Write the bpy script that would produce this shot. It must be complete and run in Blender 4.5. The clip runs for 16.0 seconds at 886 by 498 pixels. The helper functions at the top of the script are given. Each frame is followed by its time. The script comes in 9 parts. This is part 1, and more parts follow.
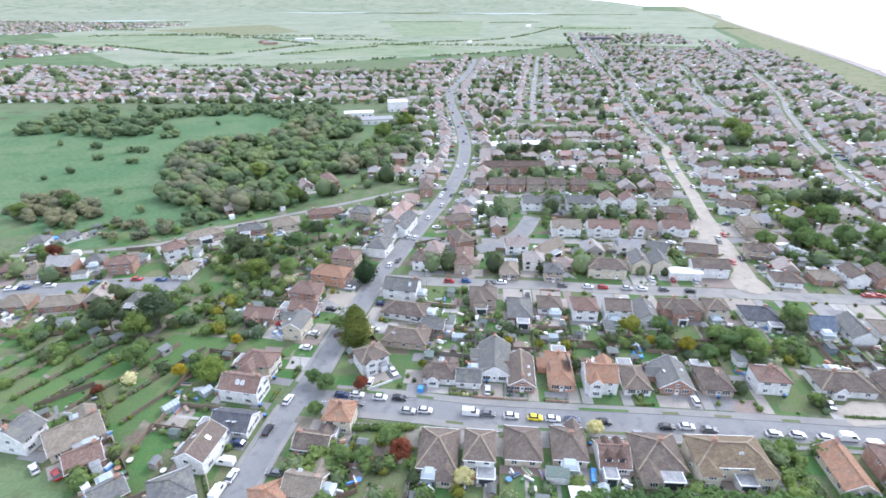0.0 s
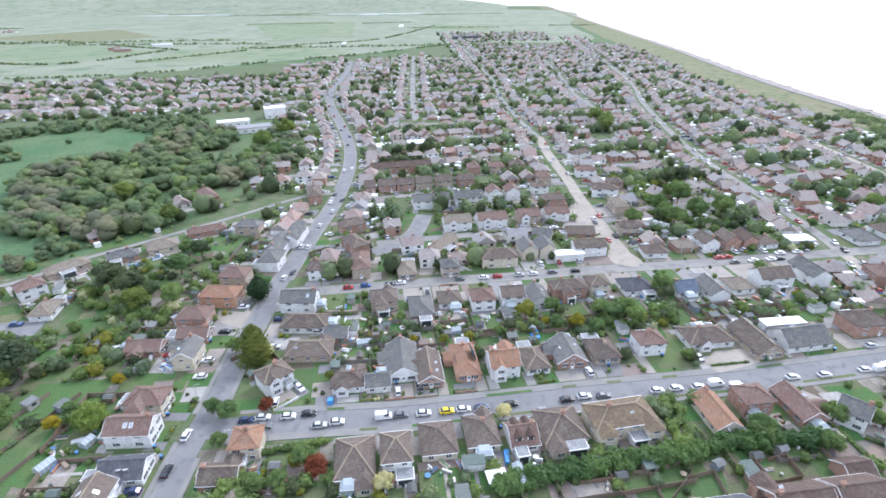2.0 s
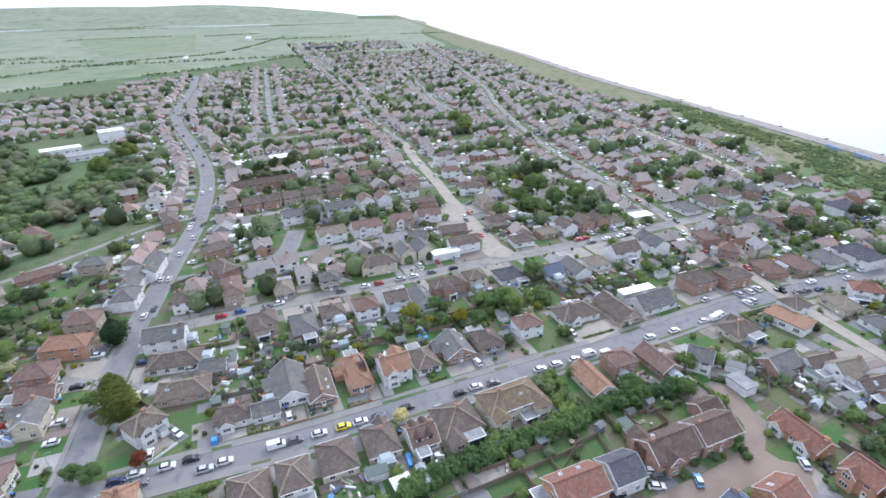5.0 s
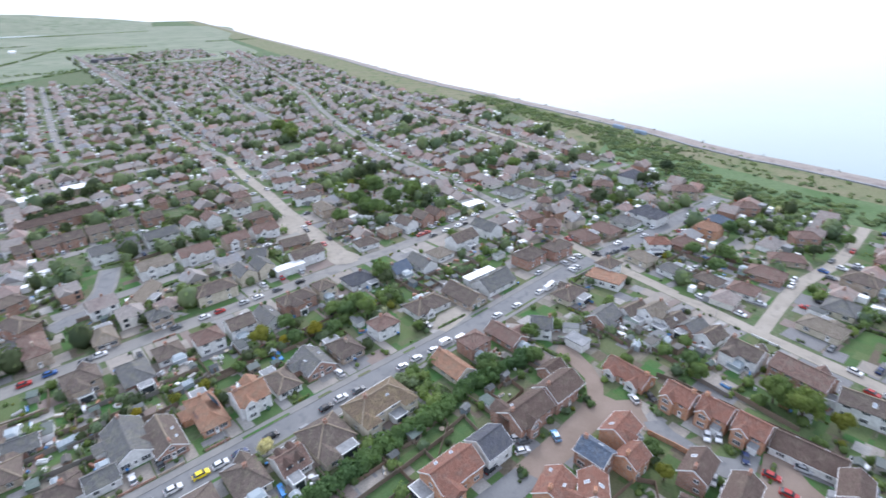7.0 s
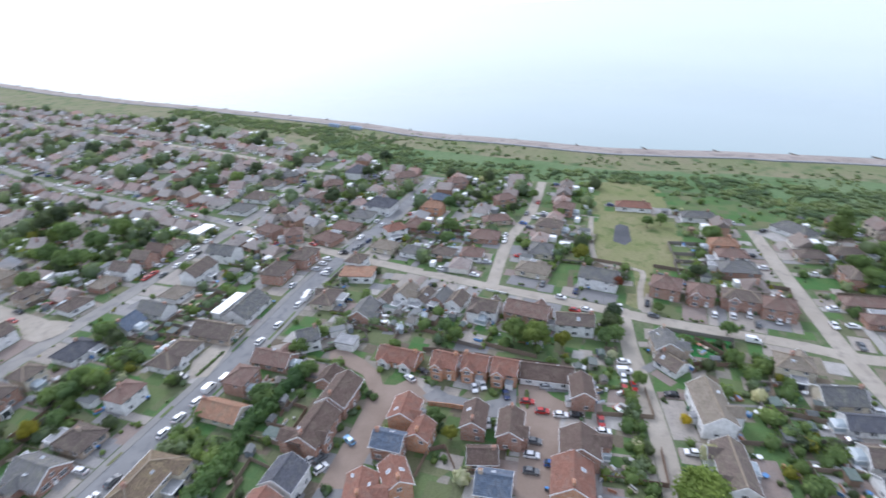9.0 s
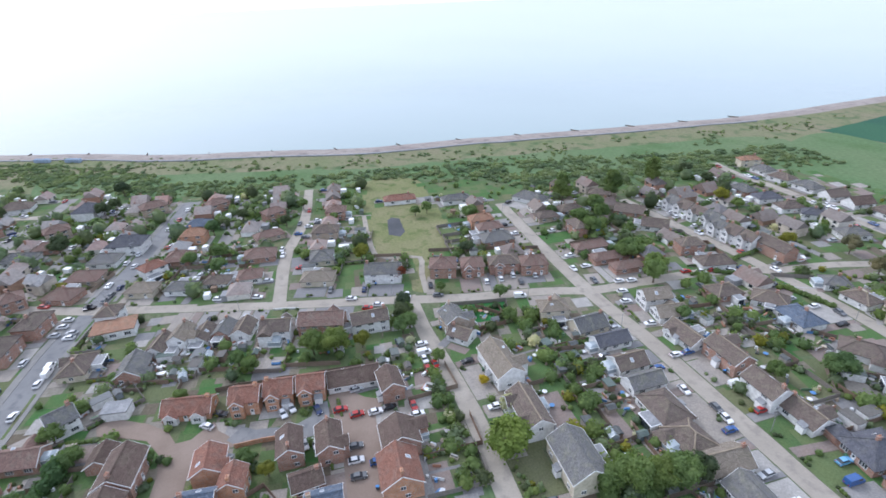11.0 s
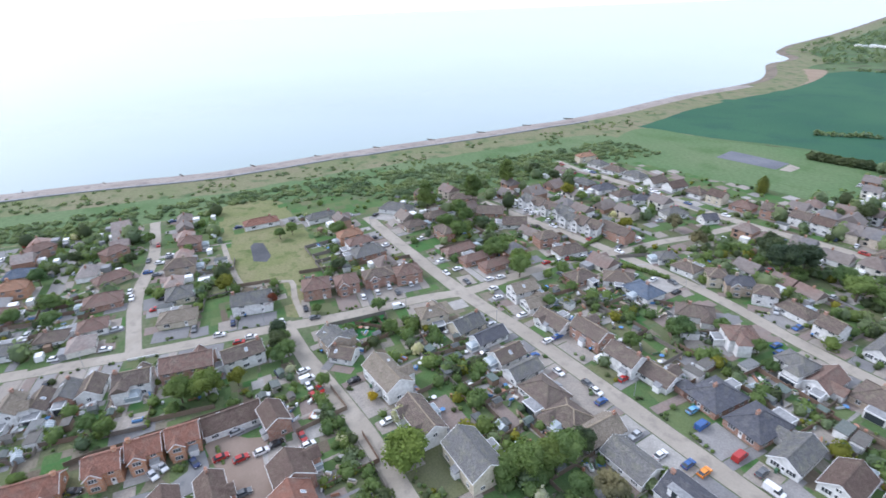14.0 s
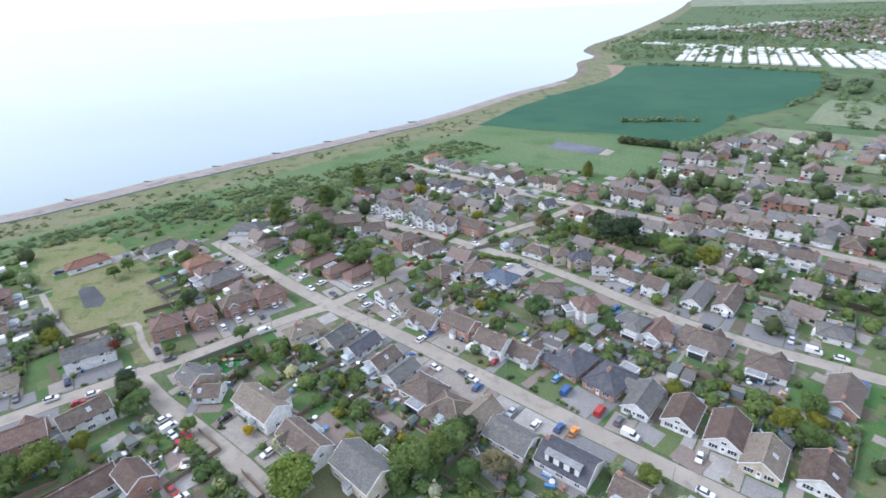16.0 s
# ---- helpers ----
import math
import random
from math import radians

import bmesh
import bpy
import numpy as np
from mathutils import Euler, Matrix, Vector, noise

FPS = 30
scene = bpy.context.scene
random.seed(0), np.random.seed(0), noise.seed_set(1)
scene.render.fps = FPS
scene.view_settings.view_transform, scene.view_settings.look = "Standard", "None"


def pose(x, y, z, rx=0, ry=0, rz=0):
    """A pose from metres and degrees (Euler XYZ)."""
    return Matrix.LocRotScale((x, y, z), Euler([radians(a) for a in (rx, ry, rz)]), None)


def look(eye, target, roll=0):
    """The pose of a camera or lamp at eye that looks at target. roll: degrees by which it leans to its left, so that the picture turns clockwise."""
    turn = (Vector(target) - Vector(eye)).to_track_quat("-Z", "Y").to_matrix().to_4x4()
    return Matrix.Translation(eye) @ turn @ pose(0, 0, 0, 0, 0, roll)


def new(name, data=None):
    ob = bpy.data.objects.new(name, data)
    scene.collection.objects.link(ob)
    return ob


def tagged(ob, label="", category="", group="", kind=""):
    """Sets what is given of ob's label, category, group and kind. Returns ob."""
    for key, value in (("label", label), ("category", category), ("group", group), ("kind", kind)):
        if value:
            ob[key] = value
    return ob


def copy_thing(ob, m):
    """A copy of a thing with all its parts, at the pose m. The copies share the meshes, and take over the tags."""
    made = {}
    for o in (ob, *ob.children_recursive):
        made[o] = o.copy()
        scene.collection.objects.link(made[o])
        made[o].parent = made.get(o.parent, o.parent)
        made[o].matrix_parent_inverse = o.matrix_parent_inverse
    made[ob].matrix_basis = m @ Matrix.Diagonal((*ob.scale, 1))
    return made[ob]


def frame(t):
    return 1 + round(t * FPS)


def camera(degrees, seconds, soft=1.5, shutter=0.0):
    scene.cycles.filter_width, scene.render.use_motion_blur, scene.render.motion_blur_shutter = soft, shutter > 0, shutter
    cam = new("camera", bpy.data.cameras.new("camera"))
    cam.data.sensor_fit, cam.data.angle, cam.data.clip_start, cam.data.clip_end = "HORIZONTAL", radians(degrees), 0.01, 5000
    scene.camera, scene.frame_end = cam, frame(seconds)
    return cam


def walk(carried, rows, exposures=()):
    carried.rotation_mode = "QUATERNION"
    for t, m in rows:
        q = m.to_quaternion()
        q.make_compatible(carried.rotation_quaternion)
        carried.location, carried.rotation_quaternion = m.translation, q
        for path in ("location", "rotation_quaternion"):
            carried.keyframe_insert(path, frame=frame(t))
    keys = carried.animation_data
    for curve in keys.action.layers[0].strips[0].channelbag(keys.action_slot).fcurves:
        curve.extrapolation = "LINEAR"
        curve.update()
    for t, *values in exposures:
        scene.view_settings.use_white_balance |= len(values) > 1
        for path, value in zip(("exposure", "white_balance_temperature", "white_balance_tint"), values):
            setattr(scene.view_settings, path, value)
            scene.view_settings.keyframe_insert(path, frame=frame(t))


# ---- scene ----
# seconds, stops, kelvin, tint
EXPOSURES = [(0, 1.30, 5660, 15), (3.5, 1.0, 5660, 15), (7, 0.83, 5660, 15), (10, 0.63, 5660, 15), (12.5, 0.72, 5660, 15), (16, 0.80, 5660, 15)]
cam = camera(80.84, 16.0, soft=1.6, shutter=0.5)
walk(cam, [
    (0, look((0.00, 0.00, 100.00), (-0.273, 89.813, 56.027), 0.13)),
    (0.5, look((0.06, -0.10, 100.38), (4.833, 89.539, 56.310), 0.04)),
    (1, look((0.01, -0.21, 100.61), (9.945, 89.024, 56.582), -0.02)),
    (1.5, look((-0.02, -0.35, 100.66), (15.320, 88.125, 56.652), -0.10)),
    (2, look((0.04, -0.47, 100.79), (19.489, 87.219, 56.837), -0.22)),
    (2.5, look((0.17, -0.66, 100.96), (23.747, 86.043, 57.076), -0.31)),
    (3, look((0.26, -0.66, 100.90), (27.542, 84.997, 57.092), -0.40)),
    (3.5, look((0.39, -0.59, 100.74), (31.468, 83.836, 57.077), -0.53)),
    (5.8, look((0.39, -0.97, 100.07), (48.767, 75.441, 57.395), -0.73)),
    (6, look((0.58, -0.95, 100.12), (51.107, 73.920, 57.213), -0.70)),
    (6.5, look((0.91, -1.04, 100.11), (57.948, 69.059, 57.305), -1.03)),
    (7, look((1.07, -1.29, 100.19), (65.709, 61.923, 57.465), -1.41)),
    (7.5, look((1.06, -0.52, 101.02), (72.578, 54.411, 57.797), -1.36)),
    (8, look((1.04, -0.16, 101.61), (79.139, 44.644, 58.097), -1.45)),
    (8.5, look((1.36, -0.67, 101.98), (84.221, 34.267, 58.239), -1.87)),
    (9, look((1.94, -1.20, 101.99), (88.945, 20.934, 57.936), -2.29)),
    (9.5, look((2.19, -1.55, 101.96), (91.417, 7.001, 57.619), -2.62)),
    (10, look((2.14, -1.62, 101.40), (91.624, -6.428, 57.011), -2.83)),
    (10.2, look((2.01, -1.57, 101.24), (91.149, -10.303, 56.758), -2.75)),
    (12.5, look((3.25, -0.19, 100.67), (88.496, -29.073, 57.093), -1.98)),
    (13, look((3.11, -0.21, 100.80), (86.967, -33.114, 57.373), -1.91)),
    (13.5, look((2.91, -0.31, 100.96), (84.915, -37.758, 57.675), -2.00)),
    (14, look((2.86, -0.64, 101.07), (82.449, -43.006, 57.811), -2.15)),
    (14.5, look((2.79, -0.82, 101.19), (79.004, -48.998, 57.948), -2.22)),
    (15, look((2.45, -0.73, 101.37), (73.921, -55.674, 58.086), -2.39)),
    (15.5, look((2.12, -0.51, 101.54), (70.001, -59.852, 58.279), -2.46)),
    (16, look((1.91, -0.41, 101.58), (66.070, -63.771, 58.345), -2.63)),
], exposures=EXPOSURES)

# ---- sky, sun, exposure ----
world = bpy.data.worlds.new("overcast_sky")
scene.world = world
world.use_nodes = True
wn, wl = world.node_tree.nodes, world.node_tree.links
sky = wn.new("ShaderNodeTexSky")
sky.sky_type, sky.sun_disc = "NISHITA", False
sky.sun_elevation, sky.sun_rotation = radians(38), radians(50)
sky.air_density, sky.dust_density, sky.ozone_density = 1.0, 4.0, 1.0
cloud = wn.new("ShaderNodeMix")
cloud.data_type = "RGBA"
cloud.inputs[0].default_value = 0.72
cloud.inputs[7].default_value = (8.55, 9.05, 9.65, 1)
wl.new(sky.outputs[0], cloud.inputs[6])
wl.new(cloud.outputs[2], wn["Background"].inputs[0])
wn["Background"].inputs[1].default_value = 0.115
sun = new("sun", bpy.data.lights.new("sun", "SUN"))
sun.data.energy, sun.data.angle, sun.data.color = 1.1, radians(18), (1.0, 0.98, 0.95)
sun.matrix_basis = look((0, 0, 300), (-0.77 * 300, -0.64 * 300, 300 - 300 * math.tan(radians(42))))

# ---- materials ----
def shader(name, rough=0.85, metal=0.0, spec=0.3):
    m = bpy.data.materials.new(name)
    m.use_nodes = True
    nt = m.node_tree
    b = nt.nodes["Principled BSDF"]
    b.inputs["Roughness"].default_value = rough
    b.inputs["Metallic"].default_value = metal
    b.inputs["Specular IOR Level"].default_value = spec
    return m, nt, b


def put(nt, kind, **values):
    n = nt.nodes.new("ShaderNode" + kind)
    for key, v in values.items():
        n.inputs[key.replace("_", " ")].default_value = v
    return n


def mix(nt, fac, a, b, blend="MIX"):
    n = nt.nodes.new("ShaderNodeMix")
    n.data_type, n.blend_type = "RGBA", blend
    for slot, v in ((0, fac), (6, a), (7, b)):
        if hasattr(v, "is_output"):
            nt.links.new(v, n.inputs[slot])
        else:
            n.inputs[slot].default_value = v if slot == 0 else (*v, 1)
    return n.outputs[2]


def noise_at(nt, scale, detail=4.0, coord=None, lo=0.35, hi=0.65):
    n = put(nt, "TexNoise", Scale=scale, Detail=detail)
    if coord is None:
        coord = nt.nodes.new("ShaderNodeNewGeometry").outputs["Position"]
    nt.links.new(coord, n.inputs["Vector"])
    r = put(nt, "MapRange", From_Min=lo, From_Max=hi)
    nt.links.new(n.outputs["Fac"], r.inputs["Value"])
    return r.outputs[0]


def bumped(nt, b, height, strength=0.3, distance=0.03):
    n = put(nt, "Bump", Strength=strength, Distance=distance)
    nt.links.new(height, n.inputs["Height"])
    nt.links.new(n.outputs[0], b.inputs["Normal"])


def by_random(nt, colours, island=False):
    """A colour picked by the object's or the island's random number."""
    src = nt.nodes.new("ShaderNodeNewGeometry").outputs["Random Per Island"] if island else nt.nodes.new("ShaderNodeObjectInfo").outputs["Random"]
    ramp = nt.nodes.new("ShaderNodeValToRGB")
    ramp.color_ramp.interpolation = "CONSTANT"
    el = ramp.color_ramp.elements
    while len(el) < len(colours):
        el.new(0.5)
    for i, c in enumerate(colours):
        el[i].position = i / len(colours)
        el[i].color = (*c, 1)
    nt.links.new(src, ramp.inputs[0])
    return ramp.outputs[0]


def surface(name, a, b2, rough=0.85, fine=3.0, coarse=0.15, bump=0.25, spec=0.3, metal=0.0, third=None, palette=None, island=False, depth=0.03, grain=0.27):
    """Two colours mixed by coarse stains and fine grain."""
    m, nt, b = shader(name, rough, metal, spec)
    base = by_random(nt, palette, island) if palette else a
    col = mix(nt, noise_at(nt, coarse, 5), base, b2) if b2 else base
    if palette and b2:
        col = mix(nt, 0.35, base, col)
    if third:
        col = mix(nt, noise_at(nt, coarse * 3.1, 6, lo=0.52, hi=0.68), col, third)
    g = noise_at(nt, fine, 6, lo=0.2, hi=0.8)
    shade = mix(nt, g, (1 - grain,) * 3, (1 + 0.93 * grain,) * 3)
    col = mix(nt, 1.0, col, shade, "MULTIPLY")
    nt.links.new(col, b.inputs["Base Color"])
    if bump:
        bumped(nt, b, g, bump, depth)
    return m


def tiled_roof(name, a, b2, lichen, tile=(0.33, 0.3)):
    """Rows of concrete or clay tiles, with lichen and weather stains."""
    m, nt, b = shader(name, 0.9, 0.0, 0.2)
    uv = nt.nodes.new("ShaderNodeUVMap").outputs[0]
    t = put(nt, "TexBrick", Scale=1.0, Mortar_Size=0.022, Brick_Width=tile[0], Row_Height=tile[1], Bias=-0.2)
    t.inputs["Color1"].default_value, t.inputs["Color2"].default_value, t.inputs["Mortar"].default_value = (0.85, 0.85, 0.85, 1), (1.15, 1.15, 1.15, 1), (0.4, 0.4, 0.4, 1)
    nt.links.new(uv, t.inputs["Vector"])
    info = nt.nodes.new("ShaderNodeObjectInfo").outputs["Random"]
    col = mix(nt, info, a, b2)
    col = mix(nt, noise_at(nt, 0.55, 6, lo=0.45, hi=0.75), col, lichen)
    dark = noise_at(nt, 1.9, 5, lo=0.3, hi=0.7)
    col = mix(nt, 1.0, col, mix(nt, dark, (0.78, 0.78, 0.78), (1.15, 1.15, 1.15)), "MULTIPLY")
    col = mix(nt, 1.0, col, t.outputs["Color"], "MULTIPLY")
    nt.links.new(col, b.inputs["Base Color"])
    inv = put(nt, "MapRange", To_Min=1.0, To_Max=0.0)
    nt.links.new(t.outputs["Fac"], inv.inputs["Value"])
    bumped(nt, b, inv.outputs[0], 0.5, 0.03)
    return m


def brickwork(name, a, b2, mortar):
    m, nt, b = shader(name, 0.9, 0.0, 0.2)
    uv = nt.nodes.new("ShaderNodeUVMap").outputs[0]
    t = put(nt, "TexBrick", Scale=1.0, Mortar_Size=0.012, Brick_Width=0.225, Row_Height=0.075)
    t.inputs["Color1"].default_value, t.inputs["Color2"].default_value, t.inputs["Mortar"].default_value = (*a, 1), (*b2, 1), (*mortar, 1)
    nt.links.new(uv, t.inputs["Vector"])
    col = mix(nt, 1.0, t.outputs["Color"], mix(nt, noise_at(nt, 0.8, 5), (0.8, 0.8, 0.8), (1.15, 1.15, 1.15)), "MULTIPLY")
    nt.links.new(col, b.inputs["Base Color"])
    return m


def foliage(name, dark, light, island=True, hue=0.0):
    m, nt, b = shader(name, 0.75, 0.0, 0.25)
    geo = nt.nodes.new("ShaderNodeNewGeometry").outputs["Random Per Island"]
    info = nt.nodes.new("ShaderNodeObjectInfo").outputs["Random"]
    soft = put(nt, "MapRange", To_Min=0.22, To_Max=0.78)
    nt.links.new(geo, soft.inputs["Value"])
    col = mix(nt, soft.outputs[0], dark, light)
    col = mix(nt, noise_at(nt, 0.07, 3), mix(nt, 1.0, col, (0.7, 0.75, 0.75), "MULTIPLY"), mix(nt, 1.0, col, (1.25, 1.15, 1.0), "MULTIPLY"))
    col = mix(nt, info, col, mix(nt, 1.0, col, (1.2, 1.1, 0.9), "MULTIPLY"))
    nt.links.new(col, b.inputs["Base Color"])
    thin = nt.nodes.new("ShaderNodeBsdfTranslucent")
    nt.links.new(mix(nt, 1.0, col, (1.1, 1.25, 0.7), "MULTIPLY"), thin.inputs["Color"])
    both = put(nt, "MixShader", Fac=0.45)
    nt.links.new(b.outputs[0], both.inputs[1])
    nt.links.new(thin.outputs[0], both.inputs[2])
    nt.links.new(both.outputs[0], nt.nodes["Material Output"].inputs[0])
    return m


def paint(name, colour, rough=0.25, metal=0.0):
    m, nt, b = shader(name, rough, metal, 0.5)
    col = mix(nt, noise_at(nt, 2.5, 4), colour, tuple(c * 0.86 for c in colour))
    nt.links.new(col, b.inputs["Base Color"])
    return m


M = {
    "grass": surface("rough_grass", (0.072, 0.125, 0.055), (0.115, 0.15, 0.075), 0.95, 1.2, 0.02, 0.5, 0.1, third=(0.075, 0.07, 0.045), depth=0.1),
    "garden": surface("garden_soil", (0.08, 0.12, 0.052), (0.13, 0.135, 0.085), 0.95, 0.9, 0.16, 0.5, 0.1, third=(0.075, 0.11, 0.048), depth=0.1),
    "soilbed": surface("dug_beds", (0.13, 0.11, 0.08), (0.10, 0.105, 0.065), 0.95, 1.5, 0.3, 0.4, 0.1, palette=[(0.13, 0.105, 0.08), (0.19, 0.165, 0.13), (0.11, 0.12, 0.065), (0.22, 0.20, 0.17)], island=True),
    "lawn": surface("mown_lawn", (0.06, 0.12, 0.03), (0.11, 0.13, 0.05), 0.95, 2.2, 0.22, 0.3, 0.1, palette=[(0.07, 0.128, 0.046), (0.08, 0.138, 0.05), (0.066, 0.115, 0.046), (0.105, 0.138, 0.062), (0.135, 0.138, 0.078), (0.075, 0.12, 0.048), (0.11, 0.125, 0.065), (0.055, 0.125, 0.04)], island=True),
    "field": surface("pasture", (0.092, 0.152, 0.066), (0.128, 0.168, 0.085), 0.95, 0.5, 0.012, 0.4, 0.1, third=(0.085, 0.138, 0.056), depth=0.1),
    "meadow": surface("rough_meadow", (0.07, 0.13, 0.06), (0.105, 0.15, 0.075), 0.95, 0.4, 0.018, 0.4, 0.1, third=(0.06, 0.115, 0.05), depth=0.1),
    # far pasture and marsh are painted paler and greyer in place of haze
    "far_field": surface("hazed_pasture", (0.155, 0.195, 0.115), (0.195, 0.215, 0.138), 0.95, 0.3, 0.008, 0.3, 0.1, third=(0.115, 0.162, 0.085), depth=0.1),
    "marsh": surface("hazed_marsh_grass", (0.18, 0.205, 0.142), (0.225, 0.238, 0.175), 0.95, 0.2, 0.006, 0.2, 0.1, third=(0.128, 0.17, 0.103)),
    "crop": surface("young_crop", (0.028, 0.088, 0.05), (0.04, 0.106, 0.056), 0.9, 0.8, 0.01, 0.3, 0.15, third=(0.027, 0.082, 0.052)),
    "dune": surface("dune_grass", (0.15, 0.165, 0.085), (0.19, 0.175, 0.11), 0.95, 0.7, 0.03, 0.5, 0.1, third=(0.075, 0.115, 0.05), depth=0.15),
    "park": surface("worn_park_grass", (0.15, 0.165, 0.07), (0.195, 0.185, 0.10), 0.95, 1.0, 0.05, 0.3, 0.1, third=(0.095, 0.125, 0.045)),
    "shingle": surface("shingle", (0.25, 0.215, 0.19), (0.305, 0.27, 0.24), 0.95, 1.6, 0.05, 0.7, 0.15, third=(0.20, 0.17, 0.16), depth=0.08),
    "cliff": surface("crumbling_clay_cliff", (0.15, 0.125, 0.10), (0.20, 0.165, 0.13), 0.95, 0.4, 0.02, 0.5, 0.1, third=(0.11, 0.115, 0.075), depth=0.2),
    "soil": surface("tilled_soil", (0.24, 0.18, 0.13), (0.28, 0.22, 0.16), 0.95, 0.7, 0.03, 0.4, 0.1),
    "asphalt": surface("asphalt", (0.165, 0.166, 0.166), (0.20, 0.199, 0.196), 0.9, 2.5, 0.11, 0.2, 0.25, third=(0.14, 0.141, 0.145), grain=0.1),
    "concrete": surface("dusty_concrete", (0.278, 0.248, 0.206), (0.325, 0.292, 0.245), 0.9, 1.8, 0.10, 0.2, 0.2, third=(0.235, 0.21, 0.18), grain=0.1),
    "oldroad": surface("old_patched_road", (0.195, 0.187, 0.175), (0.245, 0.232, 0.21), 0.9, 1.8, 0.06, 0.2, 0.2, third=(0.165, 0.16, 0.155), grain=0.1),
    "slab": surface("blue_grey_slab", (0.105, 0.11, 0.125), (0.15, 0.155, 0.17), 0.85, 1.5, 0.05, 0.2, 0.25, third=(0.125, 0.13, 0.15)),
    "tarmac": surface("dark_tarmac", (0.06, 0.063, 0.068), (0.085, 0.087, 0.092), 0.85, 1.5, 0.08, 0.2, 0.25),
    "pavement": surface("pavement_slabs", (0.185, 0.18, 0.172), (0.225, 0.216, 0.20), 0.9, 3.0, 0.2, 0.2, 0.2, grain=0.1),
    "drive": surface("driveways", (0.2, 0.19, 0.18), (0.17, 0.16, 0.15), 0.9, 2.5, 0.3, 0.2, 0.2, palette=[(0.24, 0.232, 0.222), (0.30, 0.27, 0.235), (0.21, 0.165, 0.142), (0.18, 0.178, 0.178), (0.27, 0.24, 0.205), (0.33, 0.315, 0.29)], island=True),
    "blockpave": surface("brown_block_paving", (0.205, 0.158, 0.126), (0.24, 0.188, 0.152), 0.9, 3.0, 0.15, 0.2, 0.2, grain=0.1),
    "white": surface("white_render", (0.66, 0.66, 0.645), (0.57, 0.565, 0.545), 0.7, 1.2, 0.35, 0.1, 0.3),
    "cream": surface("cream_render", (0.52, 0.47, 0.37), (0.44, 0.39, 0.30), 0.8, 1.2, 0.35, 0.1, 0.3),
    "brick": brickwork("red_brick", (0.26, 0.115, 0.075), (0.33, 0.16, 0.10), (0.35, 0.31, 0.27)),
    "brick_yellow": brickwork("stock_brick", (0.31, 0.23, 0.16), (0.36, 0.28, 0.2), (0.38, 0.35, 0.31)),
    "brick_orange": brickwork("orange_brick", (0.40, 0.17, 0.08), (0.46, 0.21, 0.10), (0.4, 0.33, 0.27)),
    "roof_b": tiled_roof("brown_tiles", (0.132, 0.104, 0.09), (0.168, 0.133, 0.113), (0.195, 0.168, 0.128)),
    "roof_y": tiled_roof("lichen_gold_tiles", (0.175, 0.132, 0.092), (0.19, 0.142, 0.10), (0.245, 0.195, 0.115)),
    "roof_g": tiled_roof("grey_tiles", (0.135, 0.135, 0.135), (0.185, 0.18, 0.175), (0.21, 0.205, 0.165)),
    "roof_o": tiled_roof("orange_tiles", (0.31, 0.175, 0.115), (0.35, 0.20, 0.13), (0.28, 0.20, 0.14)),
    "roof_r": tiled_roof("red_brown_tiles", (0.19, 0.125, 0.102), (0.222, 0.145, 0.12), (0.225, 0.178, 0.145)),
    "roof_e": tiled_roof("terracotta_tiles", (0.235, 0.118, 0.085), (0.27, 0.135, 0.098), (0.23, 0.15, 0.118)),
    "roof_d": tiled_roof("dark_brown_tiles", (0.115, 0.082, 0.068), (0.14, 0.10, 0.083), (0.165, 0.13, 0.10)),
    "roof_p": tiled_roof("blue_slates", (0.105, 0.13, 0.172), (0.12, 0.148, 0.195), (0.15, 0.165, 0.19), (0.6, 0.4)),
    "roof_s": tiled_roof("slates", (0.098, 0.10, 0.115), (0.12, 0.122, 0.14), (0.15, 0.15, 0.15), (0.3, 0.22)),
    "roof_t": tiled_roof("tan_tiles", (0.23, 0.195, 0.155), (0.27, 0.23, 0.185), (0.20, 0.175, 0.13)),
    "ridge": surface("lichened_ridge_tiles", (0.27, 0.225, 0.165), (0.21, 0.17, 0.125), 0.9, 2.5, 0.6, 0.2, 0.2),
    "felt": surface("grey_roof_felt", (0.2, 0.205, 0.21), (0.26, 0.26, 0.26), 0.85, 2.0, 0.5, 0.1, 0.25),
    "shedfelt": surface("shed_roof_felt", (0.1, 0.11, 0.105), (0.15, 0.155, 0.14), 0.9, 2.0, 0.5, 0.1, 0.2, palette=[(0.085, 0.09, 0.09), (0.12, 0.135, 0.125), (0.16, 0.165, 0.165), (0.115, 0.105, 0.095), (0.10, 0.13, 0.115)]),
    "upvc": paint("white_upvc", (0.78, 0.78, 0.77), 0.35),
    "pot": paint("clay_pot", (0.42, 0.20, 0.12), 0.8),
    "fence": surface("fence_boards", (0.17, 0.11, 0.075), (0.22, 0.165, 0.12), 0.9, 3.0, 0.3, 0.2, 0.2, palette=[(0.15, 0.12, 0.095), (0.21, 0.165, 0.125), (0.17, 0.115, 0.085), (0.18, 0.17, 0.155)]),
    "shed": surface("shed_boards", (0.18, 0.13, 0.09), (0.22, 0.18, 0.14), 0.9, 3.0, 0.3, 0.2, 0.2, palette=[(0.19, 0.13, 0.09), (0.25, 0.21, 0.17), (0.13, 0.16, 0.13), (0.30, 0.29, 0.27), (0.17, 0.21, 0.24)]),
    "bark": surface("bark", (0.10, 0.08, 0.06), (0.14, 0.115, 0.09), 0.95, 4.0, 0.6, 0.5, 0.1),
    "tyre": paint("tyre_rubber", (0.025, 0.025, 0.026), 0.8),
    "rim": paint("alloy_rim", (0.55, 0.55, 0.56), 0.35, 0.8),
